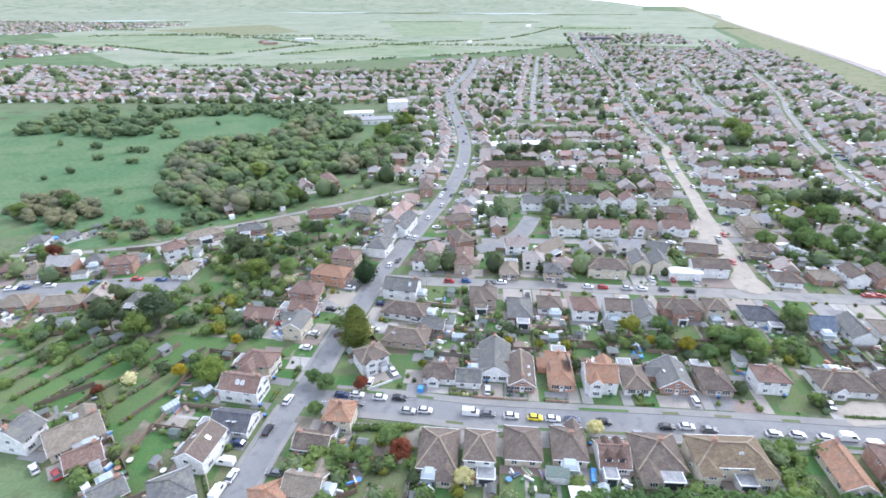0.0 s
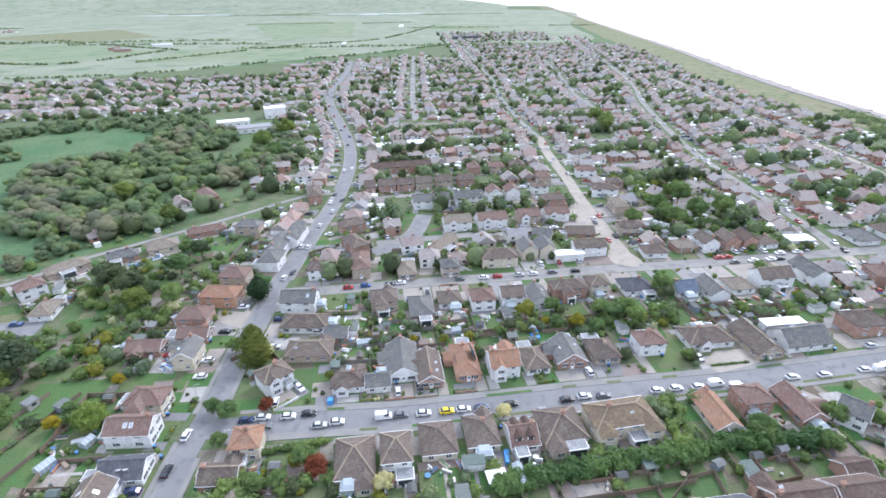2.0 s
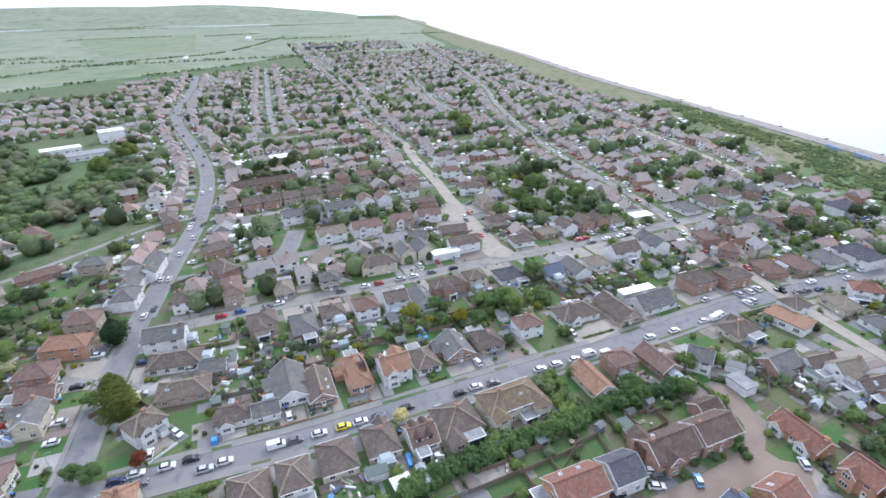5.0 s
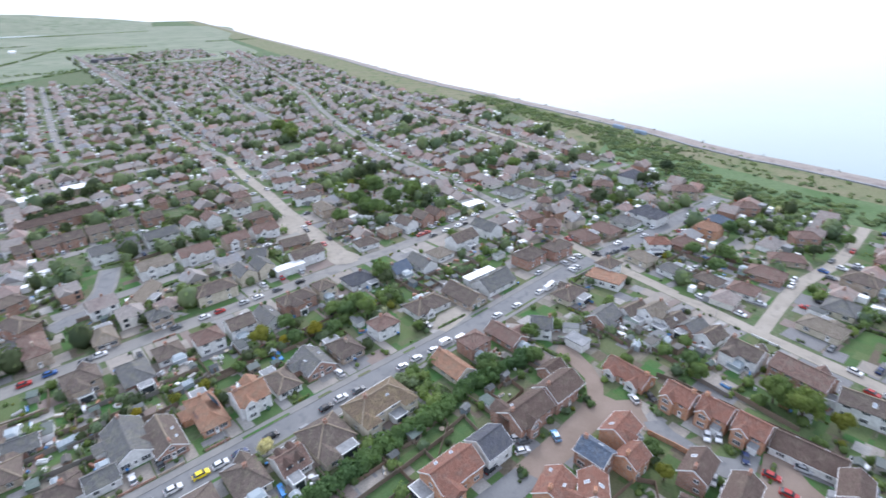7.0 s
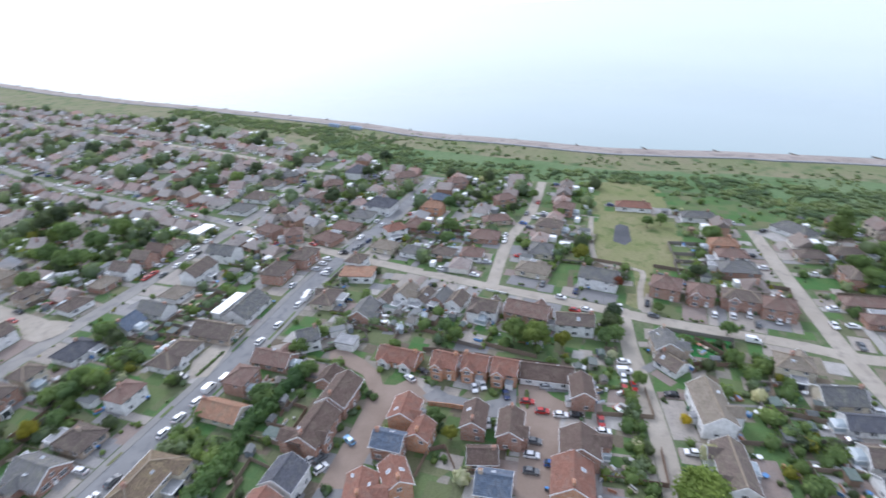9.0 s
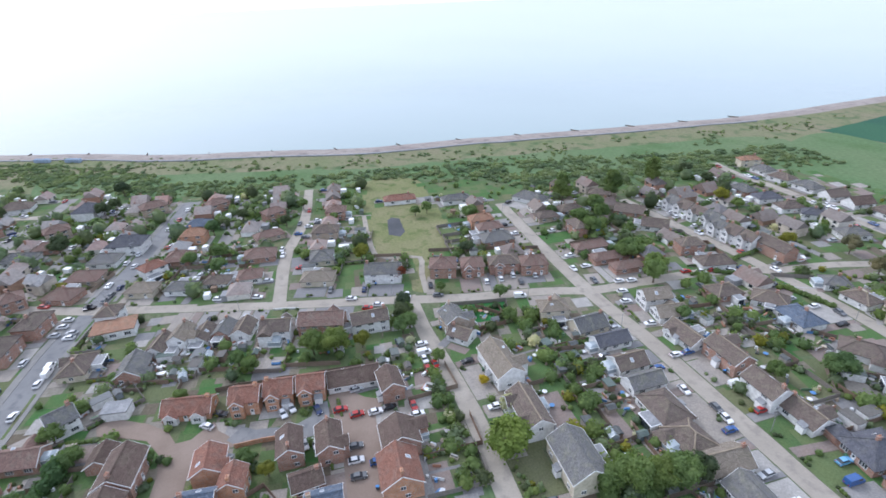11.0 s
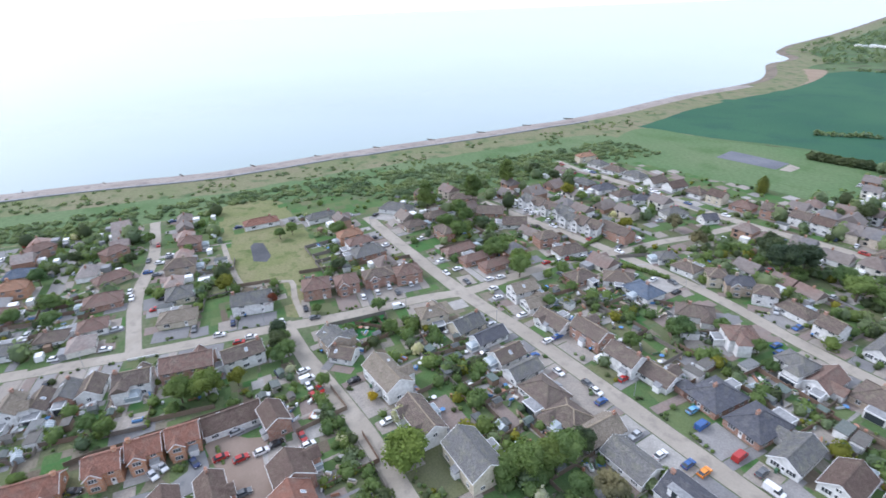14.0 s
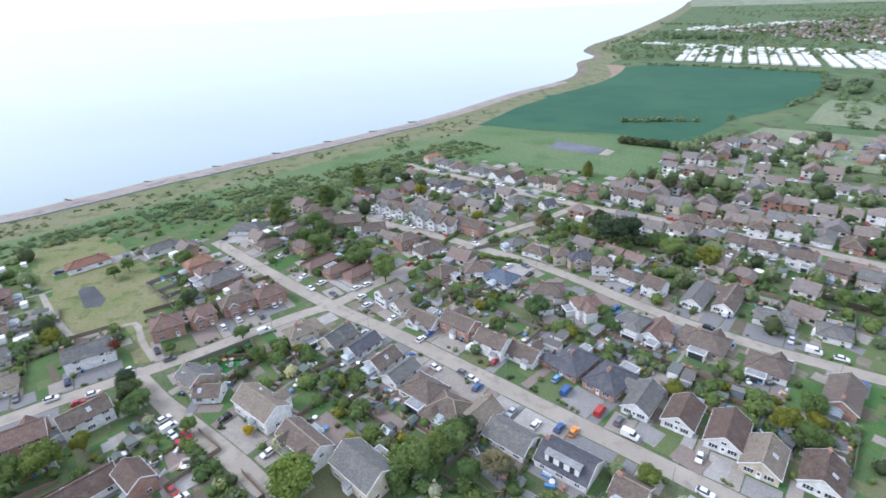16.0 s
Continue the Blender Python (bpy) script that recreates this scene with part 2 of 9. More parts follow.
    "lamp_glass": paint("headlight", (0.75, 0.75, 0.72), 0.15),
    "tail": paint("tail_light", (0.4, 0.03, 0.03), 0.25),
    "steel": paint("galvanised_steel", (0.42, 0.43, 0.44), 0.5, 0.7),
    "panel": paint("solar_cells", (0.03, 0.05, 0.11), 0.12),
    "bluepanel": paint("blue_plastic", (0.06, 0.25, 0.6), 0.4),
    "redpaint": paint("red_plastic", (0.5, 0.06, 0.04), 0.4),
}
glass, gnt, gb = shader("window_glass", 0.06, 0.0, 0.6)
gb.inputs["Base Color"].default_value = (0.035, 0.042, 0.05, 1)
M["glass"] = glass
# the sky mirrored in roof windows is painted in as a pale base colour
M["skylight"] = paint("painted_sky_glass", (0.36, 0.40, 0.44), 0.08)
sheer, snt, sb = shader("conservatory_glass", 0.4, 0.0, 0.3)
sb.inputs["Base Color"].default_value = (0.30, 0.34, 0.36, 1)
M["sheer"] = sheer
# haze over the far town is put into these lightened roof and wall colours
FAR_ROOFS = [surface("distant_hazed_roof", c, (0.28, 0.25, 0.225), 0.9, 1.0, 0.12, 0.0, 0.2) for c in [(0.252, 0.190, 0.168), (0.252, 0.224, 0.207), (0.274, 0.193, 0.168), (0.263, 0.258, 0.252), (0.314, 0.196, 0.157), (0.269, 0.224, 0.196), (0.224, 0.179, 0.162), (0.230, 0.233, 0.241), (0.336, 0.213, 0.168)]]
FAR_WALLS = [surface("distant_wall", c, tuple(0.85 * k for k in c), 0.85, 1.0, 0.2, 0.0, 0.2) for c in [(0.74, 0.735, 0.72), (0.32, 0.19, 0.135), (0.64, 0.61, 0.55), (0.36, 0.235, 0.17), (0.76, 0.755, 0.74), (0.50, 0.44, 0.36)]] + [M["felt"], M["shed"], M["upvc"]]
# closer southern roofs keep their darker tile colours, without the haze lift
FAR_ROOFS += [surface("dark_unhazed_roof", c, (0.19, 0.165, 0.145), 0.9, 1.0, 0.12, 0.0, 0.2) for c in [(0.155, 0.122, 0.108), (0.17, 0.15, 0.14), (0.185, 0.13, 0.11), (0.15, 0.148, 0.152), (0.20, 0.165, 0.14)]]
car_mix = surface("distant_car_paint", (0.5, 0.5, 0.5), None, 0.3, 1.0, 0.1, 0.0, 0.5, palette=[(0.72, 0.72, 0.72), (0.45, 0.46, 0.47), (0.75, 0.75, 0.74), (0.10, 0.105, 0.11), (0.03, 0.03, 0.035), (0.05, 0.09, 0.2), (0.35, 0.05, 0.04), (0.6, 0.61, 0.62)], island=True)
M["caravan"] = surface("caravan_panels", (0.7, 0.7, 0.68), (0.6, 0.6, 0.57), 0.5, 1.0, 0.05, 0.0, 0.3, palette=[(0.74, 0.74, 0.72), (0.66, 0.66, 0.62), (0.58, 0.6, 0.58), (0.7, 0.67, 0.58)], island=True)
# leaf colours include a lift for haze; scrub is also greyed and blued for it
LEAF = {
    "round": foliage("green_leaves", (0.095, 0.155, 0.065), (0.165, 0.245, 0.102)),
    "dark": foliage("dark_evergreen", (0.053, 0.079, 0.051), (0.094, 0.130, 0.075)),
    "round_dark": foliage("clipped_bay", (0.024, 0.048, 0.024), (0.050, 0.086, 0.037)),
    "light": foliage("fresh_green_leaves", (0.105, 0.156, 0.050), (0.189, 0.253, 0.083)),
    "cypress": foliage("golden_cypress", (0.083, 0.116, 0.031), (0.154, 0.187, 0.055)),
    "willow": foliage("yellow_green_willow", (0.105, 0.165, 0.045), (0.175, 0.25, 0.08)),
    "poplar": foliage("poplar_leaves", (0.085, 0.135, 0.05), (0.15, 0.21, 0.08)),
    "yellow": foliage("golden_shrub", (0.242, 0.209, 0.022), (0.418, 0.352, 0.044)),
    "yellowgreen": foliage("lime_leaves", (0.132, 0.154, 0.028), (0.231, 0.242, 0.050)),
    "copper": foliage("copper_leaves", (0.110, 0.039, 0.028), (0.187, 0.066, 0.044)),
    "blossom": foliage("pale_blossom", (0.330, 0.363, 0.220), (0.605, 0.583, 0.495)),
    "bare": foliage("budding_twigs", (0.154, 0.152, 0.099), (0.226, 0.215, 0.143)),
    "scrub": foliage("hazed_coastal_scrub", (0.128, 0.178, 0.108), (0.20, 0.262, 0.158)),
    "hedge": foliage("hedge_leaves", (0.078, 0.142, 0.055), (0.135, 0.215, 0.085)),
    "wood": foliage("woodland_leaves", (0.105, 0.16, 0.10), (0.17, 0.238, 0.14)),
    "thorn": foliage("budding_thorn", (0.16, 0.178, 0.125), (0.22, 0.232, 0.165)),
    "spring": foliage("spring_leaves", (0.135, 0.205, 0.085), (0.20, 0.285, 0.115)),
}
# silty estuary water
water, wnt, wb = shader("estuary_water", 0.16, 0.0, 0.5)
wcol = mix(wnt, noise_at(wnt, 0.003, 4), (0.178, 0.238, 0.222), (0.205, 0.266, 0.25))
wnt.links.new(wcol, wb.inputs["Base Color"])
bumped(wnt, wb, noise_at(wnt, 0.35, 5, lo=0.1, hi=0.9), 0.25, 0.25)
M["water"] = water

# ---- streets: carriageway width, surface, centre line ----
STREETS = {
    "main_road": (6.2, "asphalt", [(-52, 50), (-46, 80), (-42, 102), (-37.5, 121), (-34, 141), (-28.5, 166), (-20.7, 196), (-12.5, 226), (1, 273), (11.5, 332), (15, 390), (12, 459), (6, 552), (10, 644), (35, 799), (51, 947)]),
    "front_street": (6.9, "asphalt", [(-40, 111), (-13, 107.9), (10, 104.6), (32, 102.9), (62, 101.0), (88, 98.8), (110, 96.9), (136, 95.6), (166, 94.2), (192, 91), (224, 86), (250, 83), (301, 77)]),
    "second_street": (6.8, "oldroad", [(-24, 177.5), (3, 175), (35, 173), (67, 170), (108, 167.3), (140, 164), (173, 161.8), (213, 158.4), (252, 155), (296, 150), (330, 147)]),
    "cross_street": (5.2, "concrete", [(211, 156), (203, 130), (195, 107), (189, 88), (184, 66), (179, 45), (173.5, 21.8), (166.6, -12), (160.3, -40), (155.4, -72), (151, -89), (151, -105), (151, -133), (148, -151), (144, -162)]),
    "shore_street": (5.2, "oldroad", [(638, 1342), (488, 910), (382, 619), (330, 510), (292, 422), (272, 371), (255, 324), (239.5, 269), (228.5, 218), (220, 183), (211, 156)]),
    "sea_lane": (5.0, "concrete", [(300, 12.5), (253, 15), (215, 22.5), (174, 24)]),
    "gravel_lane": (5.4, "concrete", [(167, -23), (142, -24.5), (122, -27), (104, -29), (88, -29.5), (60, -30)]),
    "close_street": (5.6, "concrete", [(244, -85), (200, -85.5), (150, -87.5), (119, -91.3), (94, -93), (73, -94.4), (55, -95.5), (26, -97.4), (-10, -100)]),
    "garden_street": (5.2, "concrete", [(229, -147), (190, -153), (156, -159), (140, -160.5), (118, -163), (95, -163.2), (72, -161), (51, -160), (34, -161), (18, -163), (-10, -168)]),
    "back_street": (5.8, "concrete", [(266, -230), (242, -228.5), (220, -231.5), (194, -232), (166, -231.5), (132, -234), (98, -240), (72, -243), (49, -245.5), (28, -247.5), (-10, -249)]),
    "link_lane": (4.5, "concrete", [(144, -162), (142, -184), (138, -201), (133.5, -233)]),
    "diagonal_road": (6.6, "concrete", [(117, 167), (123.5, 200), (130.5, 240), (140, 282), (148, 325), (161.5, 379)]),
    "long_road": (4.4, "oldroad", [(161.5, 379), (164, 412), (170, 451), (185, 542), (203, 620), (219, 686), (246, 845), (272, 994), (307, 1217), (369, 1594)]),
    "inner_street": (4.8, "oldroad", [(375, 885), (322, 703), (276, 559), (258, 470)]),
    "north_road": (6.0, "oldroad", [(78, 460), (96.5, 588), (128, 770), (167, 995)]),
    "shore_road": (5.0, "concrete", [(452, 640), (379, 403), (349, 296), (329, 229), (311, 187), (302, 151)]),
    "court": (6.0, "asphalt", [(44, 241), (35, 220), (23, 208), (14, 204)]),
    "west_road": (3.0, "oldroad", [(-230, 190), (-188, 195), (-158, 199), (-126, 208.5), (-110, 223), (-90, 235.5), (-73, 246), (-47, 262.5), (-19, 281), (1, 284)]),
    "west_close": (7.0, "asphalt", [(-185, 160), (-154, 167), (-138, 169.5), (-119, 173), (-101, 172)]),
}

# ---- geometry helpers ----
def mesh_of(name, verts, faces, mats, slots=None, uv=False, smooth=False):
    me = bpy.data.meshes.new(name)
    me.from_pydata([tuple(v) for v in verts], [], faces)
    for m in mats if isinstance(mats, (list, tuple)) else [mats]:
        me.materials.append(m)
    if slots:
        me.polygons.foreach_set("material_index", slots)
    if uv:
        layer = me.uv_layers.new(name="UVMap")
        up = Vector((0, 0, 1))
        for p in me.polygons:
            n = p.normal
            t = up.cross(n)
            t = t.normalized() if t.length > 0.05 else Vector((1, 0, 0))
            b = n.cross(t)
            for li in p.loop_indices:
                co = me.vertices[me.loops[li].vertex_index].co
                layer.data[li].uv = (co.dot(t), co.dot(b))
    if smooth:
        me.polygons.foreach_set("use_smooth", [True] * len(me.polygons))
    me.update()
    return me


def part(name, me, parent=None, label="", m=None):
    ob = new(name, me)
    if parent is not None:
        ob.parent = parent
    if m is not None:
        ob.matrix_basis = m
    return tagged(ob, label)


class Shape:
    """Collects boxes, beams and faces of one mesh."""

    def __init__(self):
        self.v, self.f, self.s = [], [], []

    def face(self, pts, slot=0):
        i = len(self.v)
        self.v += [tuple(p) for p in pts]
        self.f.append(tuple(range(i, i + len(pts))))
        self.s.append(slot)

    def hull(self, bottom, top, slot=0):
        """A solid between two rings of the same length, both anticlockwise from above."""
        i, n = len(self.v), len(bottom)
        self.v += [tuple(p) for p in bottom] + [tuple(p) for p in top]
        fs = [tuple(range(i + n - 1, i - 1, -1)), tuple(range(i + n, i + 2 * n))]
        fs += [(i + k, i + (k + 1) % n, i + n + (k + 1) % n, i + n + k) for k in range(n)]
        self.f += fs
        self.s += [slot] * len(fs)

    def box(self, x0, x1, y0, y1, z0, z1, slot=0, taper=0.0):
        t = taper
        self.hull([(x0, y0, z0), (x1, y0, z0), (x1, y1, z0), (x0, y1, z0)], [(x0 + t, y0 + t, z1), (x1 - t, y0 + t, z1), (x1 - t, y1 - t, z1), (x0 + t, y1 - t, z1)], slot)

    def beam(self, a, b, w, h, slot=0):
        a, b = Vector(a), Vector(b)
        d = (b - a).normalized()
        side = d.cross(Vector((0, 0, 1)))
        side = (side.normalized() if side.length > 1e-3 else Vector((1, 0, 0))) * (w / 2)
        up = side.cross(d).normalized() * h
        self.hull([a - side, a + side, b + side, b - side], [a - side + up, a + side + up, b + side + up, b - side + up], slot)

    def tube(self, a, b, r0, r1, n=6, slot=0):
        a, b = Vector(a), Vector(b)
        d = (b - a).normalized()
        u = d.orthogonal().normalized()
        w = d.cross(u)
        ring = [u * math.cos(k * math.tau / n) + w * math.sin(k * math.tau / n) for k in range(n)]
        self.hull([a + r * r0 for r in ring], [b + r * r1 for r in ring], slot)

    def mesh(self, name, mats, uv=False, smooth=False):
        return mesh_of(name, self.v, self.f, mats, self.s, uv, smooth)


RNG = np.random.default_rng(7)
OCT = np.array([(1, 0, 0), (0, 1, 0), (-1, 0, 0), (0, -1, 0), (0, 0, 1), (0, 0, -1)], float)
CORE_V, CORE_F, seen = list(OCT), [], {}
for tri in [(0, 1, 4), (1, 2, 4), (2, 3, 4), (3, 0, 4), (1, 0, 5), (2, 1, 5), (3, 2, 5), (0, 3, 5)]:
    mids = []
    for a, b in ((tri[0], tri[1]), (tri[1], tri[2]), (tri[2], tri[0])):
        key = (min(a, b), max(a, b))
        if key not in seen:
            seen[key] = len(CORE_V)
            q = OCT[a] + OCT[b]
            CORE_V.append(q / np.linalg.norm(q))
        mids.append(seen[key])
    CORE_F += [(tri[0], mids[0], mids[2]), (mids[0], tri[1], mids[1]), (mids[2], mids[1], tri[2]), tuple(mids)]
CORE_V, CORE_F = np.array(CORE_V), np.array(CORE_F, np.int32)
FAR_F = np.array([(0, 1, 4), (1, 2, 4), (2, 3, 4), (3, 0, 4)], np.int32)


def leafy_mesh(name, quads, cores, mat, rng=RNG, distant=False):
    """Leaf sprays round the dense, lumpy hearts of the bushes."""
    q = np.asarray(np.concatenate(quads), np.float32).reshape(-1, 3)
    c = np.asarray(cores, float)
    cvs, cfs = (OCT[:5] * 1.12, FAR_F) if distant else (CORE_V, CORE_F)
    lump = 0.86 + 0.3 * rng.random((len(c), len(cvs), 1))
    cv = (c[:, None, :3] + cvs[None] * lump * c[:, None, 3:6]).reshape(-1, 3)
    cv[:, 2] = np.maximum(cv[:, 2], 0.0)
    tris = (cfs[None] + (np.arange(len(c)) * len(cvs))[:, None, None]).reshape(-1, 3)
    n = len(q) // 4
    me = bpy.data.meshes.new(name)
    me.vertices.add(len(q) + len(cv))
    me.vertices.foreach_set("co", np.concatenate([q, cv]).astype(np.float32).ravel())
    me.loops.add(4 * n + 3 * len(tris))
    me.loops.foreach_set("vertex_index", np.concatenate([np.arange(4 * n), tris.ravel() + 4 * n]).astype(np.int32))
    me.polygons.add(n + len(tris))
    me.polygons.foreach_set("loop_start", np.concatenate([np.arange(0, 4 * n, 4), 4 * n + np.arange(0, 3 * len(tris), 3)]).astype(np.int32))
    me.polygons.foreach_set("use_smooth", np.concatenate([np.zeros(n, bool), np.ones(len(tris), bool)]))
    me.materials.append(mat)
    me.update(calc_edges=True)
    return me


def leaf_quads(centre, radii, count, size, shell=0.55, flat=0.0, rng=RNG):
    """Leaf sprays scattered through an uneven, egg-shaped crown."""
    d = rng.normal(size=(count, 3))
    d /= np.linalg.norm(d, axis=1)[:, None]
    d[:, 2] = np.where(d[:, 2] < -0.5, -d[:, 2], d[:, 2])
    r = shell + (1.05 - shell) * rng.random(count) ** 0.6
    lump = 1 + 0.22 * np.sin(d[:, 0] * 4.1 + centre[0]) * np.cos(d[:, 1] * 3.7 + centre[1]) + 0.12 * np.sin(d[:, 2] * 7 + centre[0])
    p = np.asarray(centre) + d * (r * lump)[:, None] * np.asarray(radii)
    nrm = d * np.array([1, 1, 1.3]) + rng.normal(size=(count, 3)) * 0.55
    nrm /= np.linalg.norm(nrm, axis=1)[:, None]
    a = np.cross(nrm, rng.normal(size=(count, 3)))
    a /= np.linalg.norm(a, axis=1)[:, None] + 1e-9
    b = np.cross(nrm, a)
    s = size * (0.6 + 0.8 * rng.random((count, 1)))
    k = 0.75 + 0.5 * rng.random((count, 4, 1))
    return np.stack([p - a * s * k[:, 0], p - b * s * k[:, 1], p + a * s * k[:, 2], p + b * s * k[:, 3]], 1)


def smooth_line(pts, step=4.0):
    p = [np.array(q, float) for q in pts]
    p = [2 * p[0] - p[1]] + p + [2 * p[-1] - p[-2]]
    out = []
    for i in range(1, len(p) - 2):
        n = max(2, int(np.linalg.norm(p[i + 1] - p[i]) / step))
        for k in range(n):
            t = k / n
            out.append(0.5 * (2 * p[i] + (p[i + 1] - p[i - 1]) * t + (2 * p[i - 1] - 5 * p[i] + 4 * p[i + 1] - p[i + 2]) * t * t + (3 * p[i] - p[i - 1] - 3 * p[i + 1] + p[i + 2]) * t**3))
    out.append(p[-2])
    return np.array(out)


LINES = {n: smooth_line(pts) for n, (w, m, pts) in STREETS.items()}
ALL_ROAD = np.concatenate([LINES[n] for n in LINES])
ALL_HALF = np.concatenate([np.full(len(LINES[n]), STREETS[n][0] / 2) for n in LINES])


def road_gap(x, y):
    """Distance to the nearest kerb, its street's half width and the nearest point of the centre line."""
    d = np.hypot(ALL_ROAD[:, 0] - x, ALL_ROAD[:, 1] - y) - ALL_HALF
    i = int(d.argmin())
    return d[i], ALL_HALF[i], ALL_ROAD[i]


def inside(x, y, poly):
    hit = False
    for (ax, ay), (bx, by) in zip(poly, poly[1:] + poly[:1]):
        if (ay > y) != (by > y) and x < (bx - ax) * (y - ay) / (by - ay) + ax:
            hit = not hit
    return hit


# ---- land, sea and shore ----
COAST = [(1900, -4900), (1250, -3100), (763, -1615), (605, -1052), (497, -885), (478, -800), (400, -660), (387, -499), (373, -390), (370, -310), (374, -225), (382, -110), (388, -20), (401, 36), (420, 108), (443, 170), (463, 230), (484, 300), (508, 380), (538, 499), (566, 583), (601, 685), (657, 830), (724, 1013), (806, 1249), (922, 1585), (1102, 2104), (1456, 3093), (2193, 5202), (2700, 6700)]
coast = smooth_line(COAST, 18.0)
verts, faces = [], []
offs = [-30, -2, 3, 9, 16, 24, 34, 60, 110, 180, 300, 500, 900, 1600, 2800, 6500]
rise = [-5, -1.6, -0.9, 0.1, 1.1, 0.8, 0.3, 0, 0, 0, 0, 0, 0, 0, 0, 0]
for i, (cx, cy) in enumerate(coast):
    wob = 3.0 * noise.noise((cy * 0.012, 0.3, 0)) + 1.5 * noise.noise((cy * 0.06, 7.3, 0))
    for o, h in zip(offs, rise):
        x = cx + wob - o
        verts.append((x, cy, h + (0.35 * noise.noise((x * 0.05, cy * 0.05, 2)) if 9 < o < 40 else 0)))
nc = len(offs)
faces = [(i * nc + k, i * nc + k + 1, (i + 1) * nc + k + 1, (i + 1) * nc + k) for i in range(len(coast) - 1) for k in range(nc - 1)]
slots = [(3 if k < 4 else 2 if k < 7 else 0) if coast[i][1] < -600 else 1 if k < 5 else (2 if k < 8 else 0) for i in range(len(coast) - 1) for k in range(nc - 1)]
ground = new("ground", mesh_of("ground", verts, [f[::-1] for f in faces], [M["grass"], M["shingle"], M["dune"], M["cliff"]], slots))
tagged(ground, "grassy coastal plain with a shingle shore", "ground", kind="structure")
sea = new("water", mesh_of("water", [(-300, -6000, -1.2), (7000, -6000, -1.2), (7000, 7000, -1.2), (-300, 7000, -1.2)], [(0, 1, 2, 3)], M["water"]))
tagged(sea, "calm pale silty sea under an overcast sky", "water", kind="structure")


def field(name, pts, z, mat, label, category="field", jag=1.5, step=9.0, sharp=False):
    ring = [q for p, r in zip(pts, pts[1:] + pts[:1]) for q in [(p[0] + (r[0] - p[0]) * k / n, p[1] + (r[1] - p[1]) * k / n) for n in [max(1, int(math.hypot(r[0] - p[0], r[1] - p[1]) / step))] for k in range(n)]] if sharp else smooth_line(pts + pts[:1], step)[:-1]
    ring = [(x + jag * noise.noise((x * 0.08, y * 0.08, 1)), y + jag * noise.noise((x * 0.08, y * 0.08, 9)), z) for x, y in ring]
    bm = bmesh.new()
    f = bm.faces.new([bm.verts.new(p) for p in ring])
    f.normal_update()
    if f.normal.z < 0:
        f.normal_flip()
    bmesh.ops.triangulate(bm, faces=[f])
    me = bpy.data.meshes.new(name)
    bm.to_mesh(me)
    bm.free()
    me.materials.append(mat)
    return tagged(new(name, me), label, category, kind="structure")


COURT = [
    [(126.5, 69.5), (121, 67.5), (118.6, 60.5), (115.9, 54.2), (109.8, 49.9), (103.6, 48.9), (92.8, 49.2), (84.3, 49.6), (75.3, 50.1), (75.3, 42.9), (88.8, 41.6), (98.7, 41.8), (104.4, 41), (107.2, 36.5), (107.9, 32), (110.2, 32), (112.4, 34), (114.6, 36.5), (118.6, 38.2), (116.5, 40.2), (113.2, 43.2), (112.9, 46.8), (118, 49.6), (122.3, 55.4), (126.2, 63.6)],
    [(120, 8.3), (104, 5.8), (83, 5), (62, 5), (62, -4.5), (84, -4.5), (98, -4), (109, -4), (114, -7), (117, -2), (122, 4)],
    [(110.6, 34), (114.6, 30.6), (112.4, 27), (111.9, 22), (110.6, 18.5), (113.5, 12.8), (117, 12), (118.5, 8.4), (112.9, 8), (106.5, 8.5), (106.2, 12), (105.8, 17), (108.4, 20.5), (108.4, 25), (107.9, 31.2)],
]
VILLAGE = [(-60, 40), (-75, 75), (-190, 150), (-200, 215), (-105, 232), (-60, 270), (-60, 500), (-560, 520), (-700, 800), (-430, 800), (60, 980), (340, 1240), (620, 1050), (482, 612), (432, 330), (375, 250), (340, 150), (300, 60), (300, -100), (262, -150), (272, -262), (122, -290), (140, -375), (110, -418), (80, -470), (20, -480), (-90, -440), (-90, -300), (-120, -130), (60, -60), (70, 0)]
field("garden_ground", VILLAGE, 0.02, M["garden"], "patchwork of soil and rough grass between houses", "ground", 0.5, 30.0)
field("marsh", [(-1100, 1560), (-470, 830), (-262, 850), (-85, 960), (98, 1060), (315, 1250), (640, 1240), (900, 1900), (1600, 3600), (700, 4600), (-1500, 4700), (-2600, 3000)], 0.05, M["marsh"], "green grazing marsh with haze in its pale colour")
field("meadow", [(-420, 440), (-300, 450), (-250, 490), (-150, 500), (-110, 420), (-100, 300), (-82, 252), (-104, 233), (-122, 215), (-160, 204), (-180, 212), (-232, 240), (-420, 250)], 0.05, M["meadow"], "open green meadow dotted with bushes")
field("crop_field", [(305, -350), (352, -560), (372, -770), (316, -808), (136, -808), (112, -674), (116, -564), (137, -487), (143, -380), (187, -388), (246, -365)], 0.05, M["crop"], "dark green young cereal crop", jag=2.0, step=14)
field("pasture", [(272, -272), (300, -348), (243, -360), (187, -381), (146, -378), (130, -330), (122, -292), (163, -287), (202, -270), (240, -262)], 0.06, M["field"], "light green pasture beside the crop", jag=1.0)
field("tilled_strip", [(350, -560), (372, -604), (420, -752), (385, -780), (342, -655)], 0.07, M["soil"], "bare tan strip along the cliff edge")
field("park_grass", [(250, -13), (303, -21), (298, -50), (264, -52), (201, -53), (198, -38), (171, -33), (170, -25), (196, -28), (204, -13)], 0.06, M["park"], "worn yellow-green village green", "lawn", 0.8, 7)
